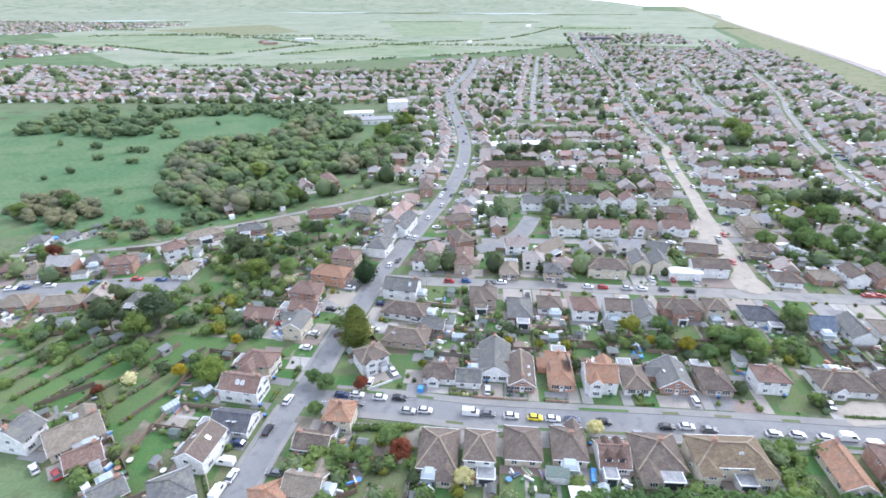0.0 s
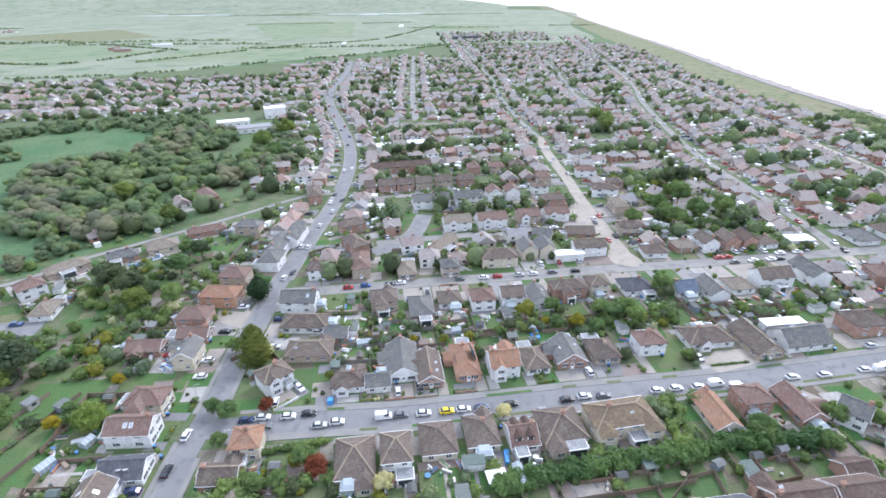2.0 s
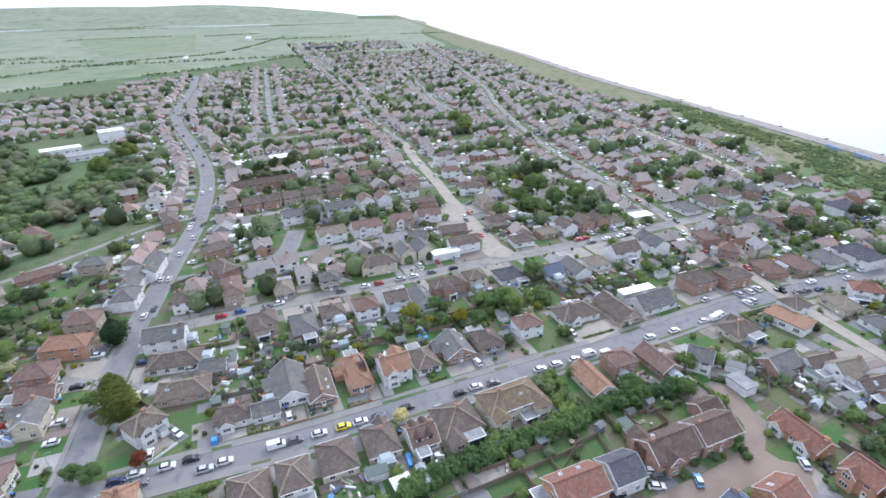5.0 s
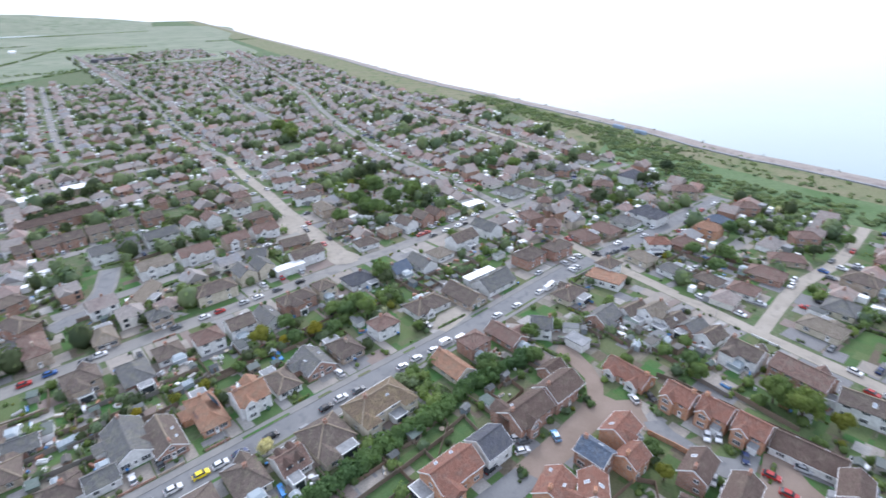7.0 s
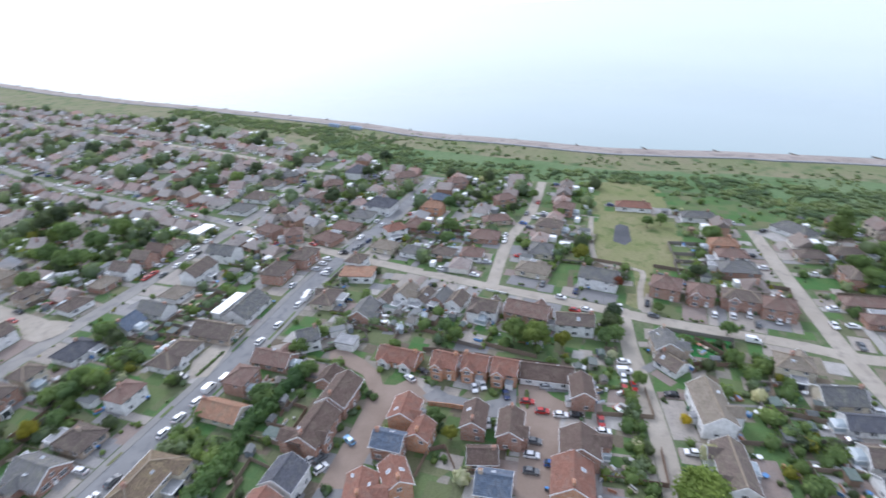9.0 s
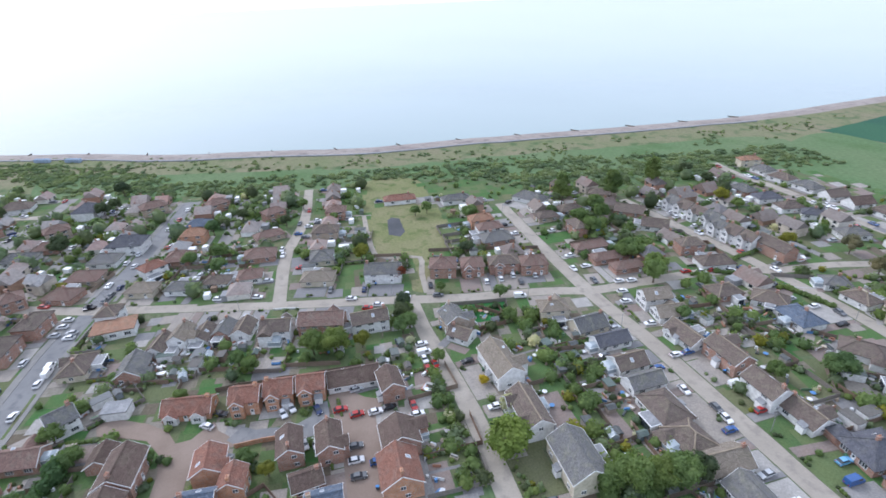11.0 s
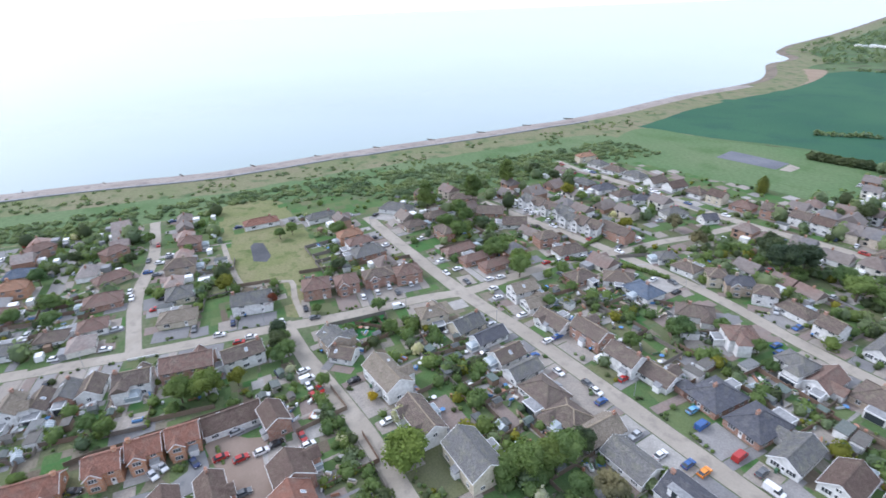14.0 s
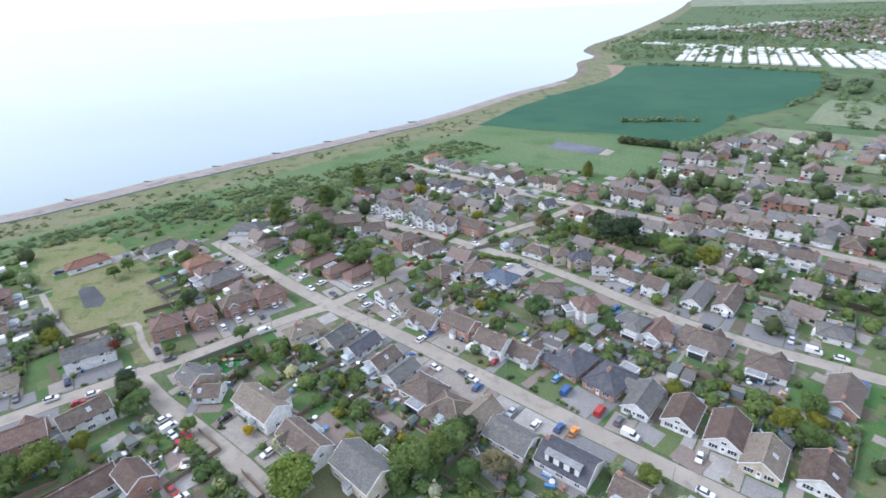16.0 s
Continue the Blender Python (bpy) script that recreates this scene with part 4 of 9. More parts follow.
        w = part("gable_wing", s.mesh("gable_wing", M["white" if wing < 0 else wallm], uv=True), ob, "projecting front gable")
        s = Shape()
        for sg in (-1, 1):
            q = [(wx + sg * (hw + 0.3), yb - 0.3, he - 0.2), (wx, yb - 0.3, top + 0.12), (wx, 0.3, top + 0.12), (wx + sg * (hw + 0.3), 0.3, he - 0.2)]
            r = [(a, b, c - 0.12) for a, b, c in q]
            if sg > 0:
                q, r = q[::-1], r[::-1]
            s.hull(q, r)
        part("wing_roof", s.mesh("wing_roof", M[roofm], uv=True), w, "small gable roof")
        s = Shape()
        for sg in (-1, 1):
            s.beam((wx + sg * (hw + 0.3), yb - 0.32, he - 0.34), (wx, yb - 0.32, top - 0.02), 0.06, 0.2)
        part("bargeboard", s.mesh("bargeboard", M["upvc"]), w, "white bargeboard")
        for level in range(2 if two else 1):
            window(1.8, 1.25, wx, yb, 0.85 + 2.4 * level, 0)
    if not rear and math.hypot(x, y) < 190 and L > 8 and rng.random() < 0.38:
        rear = 1
    for i in range(rear):
        hw, out = min(2.1, L * 0.24), 2.6 if D < 10 else 3.2
        wx = (-1 if i else 1) * (L / 2 - hw) * (1 if rear > 1 else rng.choice([-1, 0.9, 0.4]))
        yb, top, o = D / 2 + out, he + hw * 0.72, 0.32
        s = Shape()
        s.hull([(wx - hw, 0, 0), (wx + hw, 0, 0), (wx + hw, yb, 0), (wx - hw, yb, 0)], [(wx - hw, 0, he), (wx + hw, 0, he), (wx + hw, yb, he), (wx - hw, yb, he)])
        w = part("rear_wing", s.mesh("rear_wing", M[wallm], uv=True), ob, "projecting rear wing")
        s = Shape()
        k = hw * 0.9 if not gable else -o
        s.hull([(wx - hw - o, 0, he - 0.15), (wx + hw + o, 0, he - 0.15), (wx + hw + o, yb + o, he - 0.15), (wx - hw - o, yb + o, he - 0.15)], [(wx - 0.06, 0, top), (wx + 0.06, 0, top), (wx + 0.06, yb - k, top), (wx - 0.06, yb - k, top)])
        part("wing_roof", s.mesh("wing_roof", M[roofm], uv=True), w, "small hipped roof" if not gable else "small gable roof")
        if math.hypot(x, y) < 150:
            for level in range(2 if two else 1):
                window(1.8, 1.25, wx, yb, 0.85 + 2.5 * level, 180)
    if box:
        s = Shape()
        s.box(-L * 0.32, L * 0.32, D / 2 - 2.6, D / 2 - 0.7, he + 0.2, he + rise - 0.35, 0)
        s.box(-L * 0.34, L * 0.34, D / 2 - 2.7, D / 2 - 0.55, he + rise - 0.35, he + rise - 0.2, 1)
        for q in (-0.2, 0, 0.2):
            s.box(L * q - 0.6, L * q + 0.6, D / 2 - 0.7, D / 2 - 0.66, he + 0.6, he + rise - 0.5, 2)
        part("dormer", s.mesh("dormer", [M["upvc"], M["felt"], M["glass"]]), ob, "long white box dormer")
    if solar:
        a = math.degrees(math.atan(k))
        for sg in (-1, 1):
            arr = part("solar_panels", shared("rail", lambda: (lambda q: (q.box(0, 5.2, 0.4, 0.5, 0, 0.06), q.mesh("rail", M["steel"]))[1])(Shape())), ob, "dark solar panels on rails", pose(-2.6 * -sg if sg > 0 else -2.6, sg * (D / 2 - 0.4), he + 0.4 * k + 0.12, sg * -a, 0, 0 if sg < 0 else 180))
            for q in range(10):
                part("panel", shared("panel", solar_panel), arr, "", pose(q % 5 * 1.05, q // 5 * 1.7, 0))
    elif math.hypot(x, y) < 180 and rng.random() < (0.5 if gable else 0.2) and L > 7.5:
        s = Shape()
        s.box(-0.4, 0.4, -0.6, 0.6, 0, 0.06, 1)
        for q in ((-0.46, 0.46, -0.66, -0.6), (-0.46, 0.46, 0.6, 0.66), (-0.46, -0.4, -0.6, 0.6), (0.4, 0.46, -0.6, 0.6)):
            s.box(*q, 0, 0.09)
        for q in range(rng.choice([1, 1, 2])):
            sy = rng.choice([-1, 1])
            part("roof_window", shared("roof_window", lambda: s.mesh("roof_window", [M["upvc"], M["skylight"]])), ob, "skylight", pose(rng.uniform(-0.18, 0.18) * L + 0.12 * L * (2 * q - 1), sy * D / 4, he + rise / 2 + (0.17 if gable else 0.05), -sy * math.degrees(math.atan(k))))
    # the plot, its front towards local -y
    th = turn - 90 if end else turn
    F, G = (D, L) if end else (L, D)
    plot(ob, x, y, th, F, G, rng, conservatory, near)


def extension_mesh(w):
    s = Shape()
    s.box(-w / 2, w / 2, 0, 3.2, 0, 2.4, 0)
    s.box(-w / 2 - 0.12, w / 2 + 0.12, 0, 3.35, 2.4, 2.58, 1)
    s.box(-w / 2 + 0.05, w / 2 - 0.05, 0.1, 3.15, 2.58, 2.62, 2)
    s.box(-w / 2 + 0.4, w / 2 - 0.4, 3.2, 3.24, 0.1, 2.1, 3)
    return s.mesh("extension", [M["white"], M["upvc"], M["felt"], M["glass"]])


def gutter_mesh(L):
    s = Shape()
    s.beam((-L / 2, 0, 0), (L / 2, 0, 0), 0.1, 0.1)
    return s.mesh("gutter", M["upvc"])


BEDS, BINS, CLUTTER = [], [], []


def plot(ob, x, y, th, F, G, rng, conservatory, near):
    c, sn = math.cos(radians(th)), math.sin(radians(th))

    def at(px, py):
        return (x + px * c - py * sn, y + px * sn + py * c)

    HOMES.append((x, y, max(F, G) / 2))
    if 70 < x < 130 and -6 < y < 63:
        return
    gap, half, pt = road_gap(x, y)
    front = gap - (2.75 if half == 3.45 else 1.9 if half == 3.1 else 0.3) if gap < 23 else G / 2 + 5.5
    back = 12.5
    hw = F / 2 + 1.2
    side = rng.choice([-1, 1])
    y0 = -G / 2
    if front > G / 2 + 1.5:
        yf = -front + 0.1
        w = 2.9
        xs = sorted((side * hw, side * (hw - w)))
        DRIVES.append([at(xs[0], yf), at(xs[1], yf), at(xs[1], y0 + 2), at(xs[0], y0 + 2)])
        xo = sorted((-side * hw, side * (hw - w - 0.3)))
        (LAWNS if rng.random() < (0.5 if x < 120 else 0.34) else DRIVES).append([at(xo[0], yf), at(xo[1], yf), at(xo[1], y0 - 0.6), at(xo[0], y0 - 0.6)])
        for k in range(rng.randint(0, 2)):
            BUSHES.append((*at(rng.uniform(*xo), yf + rng.uniform(0.3, 2.5)), rng.uniform(0.4, 1.0)))
        if rng.random() < 0.62 and -yf + y0 > 4.5:
            PARKED.append((*at((xs[0] + xs[1]) / 2, (yf + y0) / 2), th + 90 + rng.uniform(-4, 4)))
        if near and y > 0 and rng.random() < 0.3:
            s = Shape()
            s.box(xo[0], xo[1], yf - 0.1, yf + 0.1, 0.02, 0.75)
            g = new("garden_wall", s.mesh("garden_wall", M[rng.choice(["white", "brick", "brick_yellow"])], uv=True))
            g.matrix_basis = pose(x, y, 0, 0, 0, th)
            tagged(g, "low front garden wall beside the footway", "wall", "garden walls")
    y1 = G / 2
    DRIVES.append([at(-hw, y1), at(hw, y1), at(hw, y1 + 2.4), at(-hw, y1 + 2.4)])
    yy = y1 + 2.4
    while yy < y1 + back:
        d = min(rng.uniform(3.2, 8.0), y1 + back + 2 - yy)
        cut = rng.uniform(-0.6, 0.6) * hw if rng.random() < 0.45 else hw - 0.5
        for u0, u1 in ((-hw + 0.5, cut), (cut + 0.3, hw - 0.5)):
            if u1 - u0 > 1.0:
                e = rng.random()
                (LAWNS if e < 0.68 else (BEDS if e < 0.84 else DRIVES)).append([at(u0, yy), at(u1, yy), at(u1, yy + d - 0.3), at(u0, yy + d - 0.3)])
        yy += d
    px = rng.uniform(-0.7, 0.7) * hw
    if rng.random() < 0.6:
        DRIVES.append([at(px, y1 + 2), at(px + 0.9, y1 + 2), at(px + 0.9, y1 + back), at(px, y1 + back)])
    if math.hypot(x, y) < 250:
        CLUTTER.extend((*at(rng.uniform(-hw, hw), y1 + rng.uniform(0.8, 4.5) if rng.random() < 0.6 else y1 + rng.uniform(4.5, back + 1)), rng.random()) for k in range(rng.randint(9, 15)))
    for k in range(rng.randint(8, 14)):
        e = rng.random()
        px = rng.choice([-1, 1]) * (hw - rng.uniform(0, 0.9)) if e < 0.6 else rng.uniform(-hw, hw)
        py = y1 + rng.uniform(2, back + 2) if e < 0.75 else y1 + back + rng.uniform(0.4, 2.6)
        BUSHES.append((*at(px, py), rng.uniform(0.35, 1.1) if rng.random() < 0.8 else rng.uniform(1.2, 2.4)))
    if rng.random() < 0.4:
        for k in range(13):
            BUSHES.append((*at(side * hw, y1 + 1 + k * 0.95), rng.uniform(0.7, 0.95)))
    if rng.random() < 0.35 and front > G / 2 + 2.5:
        for k in range(int(2 * hw / 0.9)):
            px = -hw + k * 0.9
            if abs(px - side * (hw - 1.45)) > 1.9:
                BUSHES.append((*at(px, -front + 0.6), rng.uniform(0.5, 0.7)))
    if math.hypot(x, y) < 190 and rng.random() < 0.5:
        BINS.append((*at(rng.uniform(-hw, hw), y0 - rng.uniform(0.5, 1.2)), th + rng.uniform(-20, 20), rng.random()))
    if rng.random() < 0.7:
        SHEDS.append((*at(rng.choice([-1, 1]) * (hw - 1.8), y1 + rng.uniform(7, back + 1)), th + rng.choice([0, 90, 180]), rng.random()))
    if rng.random() < 0.4:
        SHEDS.append((*at(-side * (hw - 1.7), y1 + rng.uniform(3.5, 7)), th + rng.choice([0, 90]), rng.random()))
    if math.hypot(x, y) < 230:
        s = Shape()
        line = [(hw + 0.1, y1 + 0.5 + k * (back + 2) / 8) for k in range(8)] + [(hw + 0.1 - k * (2 * hw) / 6, y1 + back + 2.6) for k in range(7)]
        i = len(s.v)
        for px, py in line:
            top = 1.6 + rng.uniform(-0.06, 0.06)
            s.v += [(px, py, 0.02), (px, py, top), (px - 0.07, py - 0.07, top), (px - 0.07, py - 0.07, 0.02)]
        for k in range(len(line) - 1):
            a = i + 4 * k
            for u, v in ((0, 1), (1, 2), (2, 3)):
                s.f.append((a + u, a + 4 + u, a + 4 + v, a + v))
                s.s.append(0)
        f = new("fence", s.mesh("fence", M["fence"]))
        f.matrix_basis = pose(x, y, 0, 0, 0, th)
        tagged(f, "weathered brown timber panel garden fence", "fence", "garden fences")
    e = rng.random()
    if e < 0.42 and math.hypot(x, y) < 260:
        w = rng.choice([3.0, 4.0, 5.0])
        m = pose(x, y, 0, 0, 0, th) @ pose(rng.uniform(-F / 4, F / 4), G / 2 - 0.02, 0.02)
        part("extension", shared(("ext", w), lambda: extension_mesh(w)), ob, "flat-roofed rear extension", ob.matrix_basis.inverted() @ m)
    elif conservatory or e < 0.75 and math.hypot(x, y) < 260:
        w, d = rng.choice([3.2, 4.0]), 2.8
        m = pose(x, y, 0, 0, 0, th) @ pose(rng.uniform(-F / 5, F / 5), G / 2 - 0.02, 0.02)
        part("conservatory", shared(("cons", w), lambda: conservatory_mesh(w, d)), ob, "white-framed glass conservatory", ob.matrix_basis.inverted() @ m)

# ---- houses, street by street ----
house("g2", -57.5, 90.1, 80, 10.1, 7, "b", "w")
house("gb", -53.5, 99.8, 172, 10.1, 7, "s", "w", end=True)
house("g2", -54.9, 111.7, 170, 11.0, 7, "r", "w", end=True)
house("h2", -53.9, 122.1, 168, 9.7, 7, "r", "c", end=True)
house("g2", -47.8, 141.6, 80, 9.3, 6, "g", "c")
house("gb", -48.5, 153.8, 168, 9.8, 6, "r", "k", end=True)
house("h2", -49.7, 162.8, 168, 9.9, 8, "r", "k", end=True)
house("gb", -62.0, 149.7, 170, 10.6, 6, "r", "k", end=True)
house("h2", -43.2, 175.5, 165, 13.3, 8, "o", "k", end=True)
house("h2", -40.1, 189.8, 165, 10.2, 8, "r", "k", end=True)
house("g2", -103.4, 94.1, 80, 6.9, 8, "g", "w")
house("gb", -91.4, 95.3, 40, 11.7, 10, "t", "c")
house("gb", -84.6, 88.0, 36, 7.6, 7, "r", "k")
house("h2", -58.6, 77.6, -149, 8.5, 8, "g", "w", end=True)
house("gb", -73.5, 78.5, 43, 6.9, 6, "g", "k")
house("hb", -38.1, 77.1, 24, 6.9, 7, "o", "k", end=True)
house("h2", -26.5, 101.0, 174, 6.9, 7, "o", "c")
house("gb", -31.6, 93.1, -10, 8.5, 6, "b", "k", end=True)
house("gb", -30.8, 80.7, -10, 8.4, 7, "t", "k", end=True)
house("h2", -21.7, 124.9, 30, 8.5, 7, "b", "w", wing=-1)
house("hb", -11.9, 136.8, -10, 13.8, 8, "b", "k", end=True)
house("hb", -0.9, 119.7, -5, 9.4, 7, "b", "w", wing=-1)
house("gb", 15.1, 125.0, 85, 15.2, 9, "g", "w", end=True)
house("gb", 7.1, 117.5, -5, 6.9, 6, "g", "w")
house("gb", 22.3, 119.8, 85, 13.4, 7, "b", "k", end=True)
house("hb", 33.5, 121.0, 85, 14.9, 7, "o", "k", end=True, solar=True)
house("g2", 43.9, 116.4, -4, 8.6, 8, "o", "w", wing=-1)
house("hb", 53.9, 117.0, 87, 10.2, 7, "b", "w", end=True)
house("gb", 65.0, 117.8, 85, 11.0, 9, "g", "k", end=True)
house("hb", 76.2, 116.6, 85, 9.8, 8, "b", "k", end=True)
house("h2", 91.5, 116.0, -5, 8.4, 7, "r", "w")
house("hb", 112.0, 116.0, -5, 14.6, 9, "b", "w")
house("gb", 126.0, 110.5, 86, 15.2, 9, "b", "k", end=True)
house("gb", 140.9, 108.6, -3, 15.2, 10, "g", "w")
house("h2", 166.5, 110.0, -3, 11.8, 9, "b", "k")
house("h2", 180.7, 105.6, -8, 11.4, 8, "b", "k")
house("hb", -1.2, 90.9, 175, 8.9, 12, "b", "c")
house("h2", 8.5, 89.9, 175, 6.9, 9, "b", "w")
house("hb", 19.1, 92.5, 175, 8.5, 10, "b", "c")
house("hb", 30.2, 92.5, 175, 7.9, 10, "b", "c", wing=1)
house("gb", 39.8, 89.4, 177, 6.9, 8, "r", "w", dormers=2)
house("hb", 50.5, 90.1, 177, 10.8, 11, "b", "c", rear=1)
house("h2", 66.0, 88.3, 178, 16.5, 9, "y", "c", rear=2, conservatory=True)
house("gb", 92.3, 85.4, -95, 12.6, 7, "o", "c", end=True)
house("h2", 104.2, 87.0, 175, 8.1, 7, "r", "k")
house("gb", 115.8, 83.2, -94, 12.4, 7, "r", "k", end=True)
house("g2", 126.2, 76.7, -57, 6.9, 7, "g", "w", end=True)
house("hb", 152.6, 82.3, 177, 11.0, 8, "b", "c")
house("gb", 146.6, 65.1, 177, 10.6, 8, "g", "k")
house("h2", 180.2, 81.2, 173, 7.8, 7, "b", "w", end=True)
house("g2", 89.9, 56.8, -5, 12.9, 8, "d", "k")
house("g2", 103.5, 55.6, -5, 11.5, 8, "d", "k")
house("gb", 110.8, 62.2, 176, 6.8, 6, "d", "k")
house("g2", 74.7, 56.9, 175, 7.9, 8, "s", "w", end=True)
house("g2", 62.9, 58.2, 175, 12.4, 8, "e", "k", end=True)
house("g2", 100.2, 35.8, 0, 8.0, 7, "e", "k", wing=1)
house("g2", 89.4, 36.6, -93, 7.6, 6, "p", "k", end=True)
house("gb", 124.2, 45.0, -98, 12.8, 7, "e", "k", wing=-2)
house("g2", 122.2, 29.6, -98, 7.8, 7, "e", "k", wing=1)
house("g2", 122.8, 20.8, -95, 7.6, 7, "e", "k", wing=1)
house("g2", 122.4, 12.1, -95, 7.4, 7, "e", "k", wing=1)
house("gb", 124.4, 0.4, -90, 14.6, 7.5, "d", "w")
house("g2", 117.3, -9.3, -174, 8.7, 6, "d", "k")
house("g2", 101.2, 17.5, -178, 8.6, 6, "d", "k", end=True)
house("g2", 100.2, 8.1, 2, 9.2, 6, "d", "k")
house("gb", 91.2, 13.8, -80, 7.2, 5.5, "d", "k")
house("g2", 93.9, 29.8, -6, 6.4, 5.6, "e", "k")
house("g2", 82.1, 9.7, 91, 7.8, 7, "p", "k", end=True)
house("g2", 96.9, -8.8, -178, 8.2, 9, "d", "k")
house("g2", 86.7, -7.2, -179, 10.2, 9, "e", "k")
house("g2", 143.1, -34.0, -173, 8.6, 7, "g", "k")
house("gb", 135.8, -35.0, -135, 7.7, 6, "b", "w")
house("g2", 117.1, -41.7, -174, 15.2, 8, "t", "w", rear=1)
house("g2", 96.7, -42.4, -178, 14.2, 7, "b", "w", wing=-2)
house("g2", 79.3, -47.4, -179, 13.9, 9, "g", "c")
house("h2", 139.3, -67.9, 81, 9.4, 7, "t", "c")
house("gb", 129.5, -75.8, 97, 10.7, 8, "g", "c", end=True)
house("gb", 119.9, -78.5, 94, 11.3, 6, "s", "w", end=True)
house("gb", 109.0, -78.0, 94, 9.8, 7, "b", "w", end=True)
house("gb", 100.3, -77.7, 94, 10.6, 6, "g", "w", end=True)
house("hb", 89.6, -76.9, 4, 11.5, 9, "b", "w")
house("hb", 78.9, -76.6, 8, 10.5, 8.5, "b", "k", conservatory=True)
house("gb", 71.4, -79.2, 91, 12.0, 7.5, "t", "w", end=True)
house("gb", 60.4, -79.4, 3, 12.0, 8, "g", "w")
house("gb", 45.8, -82.2, 5, 13.3, 9, "s", "w", box=True)
house("gb", 31.2, -84.2, 4, 7.4, 7, "b", "k")
house("g2", 136.2, -104.2, -95, 9.5, 7, "t", "w", end=True)
house("gb", 128.4, -104.7, -95, 9.7, 7, "t", "w", end=True)
house("gb", 115.7, -102.0, -173, 12.0, 7, "b", "w")
house("g2", 102.7, -106.4, -176, 12.2, 7, "b", "k")
house("g2", 87.8, -105.7, -176, 10.5, 7, "b", "w")
house("gb", 78.3, -109.2, -176, 10.2, 7, "b", "w")
house("hb", 64.8, -115.4, -93, 12.4, 10, "s", "k", end=True)
house("hb", 52.9, -115.3, -93, 12.4, 10, "s", "k", end=True)
house("gb", 42.3, -113.6, -85, 12.4, 7, "g", "w", end=True, solar=True)
house("gb", 32.2, -115.2, -84, 11.0, 7.6, "d", "w", end=True)
house("gb", 21.6, -116.2, -82, 12.2, 8.4, "d", "w", end=True)
house("gb", 12.8, -113.4, -85, 10.8, 8.2, "t", "c", end=True)
house("gb", 1.8, -116.8, -86, 10.6, 8, "d", "w", end=True)
house("h2", 77.2, -143.8, 55, 9.1, 8, "r", "w", end=True)
house("h2", 60.4, -144.4, -3, 8.9, 7, "g", "w")
house("gb", 53.2, -146.0, 92, 11.6, 7, "r", "w", end=True)
house("hb", 40.1, -150.4, 3, 13.7, 10, "b", "k")
house("hb", 21.9, -150.2, 7, 10.7, 9, "b", "w")
house("gb", 3.7, -149.4, 92, 14.4, 8, "b", "k", end=True)
house("gb", 27.2, -178.0, -173, 12.0, 7, "g", "w")
house("hb", 11.5, -181.0, -170, 9.1, 8, "g", "w")
house("gb", 42.4, -181.0, -87, 16.5, 7, "b", "w", end=True)
house("gb", 51.6, -177.2, -87, 16.5, 7, "g", "w", end=True)
house("g2", 65.0, -171.4, 177, 7.3, 7, "b", "w")
house("hb", 77.2, -175.1, 175, 11.1, 7, "b", "w")
house("h2", 88.3, -174.6, -147, 7.5, 7, "b", "w")
house("h2", 97.5, -173.4, -132, 9.8, 7, "s", "k", end=True, wing=1)
house("h2", 105.6, -171.8, -132, 6.9, 7, "b", "c", end=True)
house("hb", 117.3, -170.5, -174, 9.5, 7, "b", "w")
house("hb", 128.5, -171.9, 64, 8.5, 7, "g", "w", end=True)
house("hb", 125.5, -141.9, 44, 10.9, 8, "b", "w")
house("hb", 114.1, -142.7, 0, 11.9, 9, "p", "w")
house("hb", 94.7, -145.8, 40, 12.0, 8, "b", "w", end=True)
house("hb", 134.6, -130.8, 90, 10.5, 8, "b", "k")
house("hb", 181.3, -103.7, -88, 15.2, 6, "r", "k", end=True)
house("hb", 170.3, -106.1, -90, 14.8, 6, "r", "k")
house("hb", 161.2, -109.5, -90, 13.7, 6, "r", "k")
house("h2", 167.8, -141.0, -99, 9.9, 7, "b", "k")
house("hb", 154.4, -142.6, -99, 13.0, 8, "b", "w")
house("g2", 209.3, -163.3, -171, 7.1, 7.2, "g", "w", wing=1)
house("g2", 201.6, -164.5, -171, 7.1, 8.0, "b", "w", wing=-1)
house("g2", 193.8, -165.8, -171, 7.1, 7.2, "b", "w", wing=1)
house("g2", 186.1, -167.0, -171, 7.1, 8.0, "g", "w", wing=-1)
house("g2", 177.9, -164.4, -170, 6.4, 7.2, "g", "w", wing=1)
house("g2", 170.8, -165.6, -170, 6.4, 8.0, "b", "w", wing=-1)
house("g2", 163.8, -166.9, -170, 6.4, 7.2, "b", "w", wing=1)
house("g2", 155.3, -171.3, -175, 14.7, 7, "b", "k")
house("gb", 210.8, -139.8, 50, 13.5, 8, "b", "k")
house("gb", 192.2, -141.4, 55, 11.5, 8, "b", "w", end=True)
house("hb", 236.0, -139.2, 61, 13.7, 7, "b", "k", end=True)
house("h2", 254.6, -244.5, 80, 12.0, 6, "o", "c", end=True)
house("hb", 241.2, -243.0, 5, 10.5, 8, "g", "w")
house("hb", 226.4, -242.0, 10, 12.0, 8, "b", "w")
house("hb", 211.0, -243.5, 5, 12.5, 8, "g", "w")
house("gb", 197.0, -245.0, 85, 11.0, 8, "b", "w", end=True)
house("gb", 185.6, -247.0, 85, 11.5, 8, "d", "w", end=True)
house("hb", 172.4, -247.6, 5, 10.5, 8, "b", "w")
house("g2", 159.6, -247.6, 3, 8.4, 7, "d", "c")
house("hb", 146.0, -249.0, 8, 10.5, 8, "r", "k")
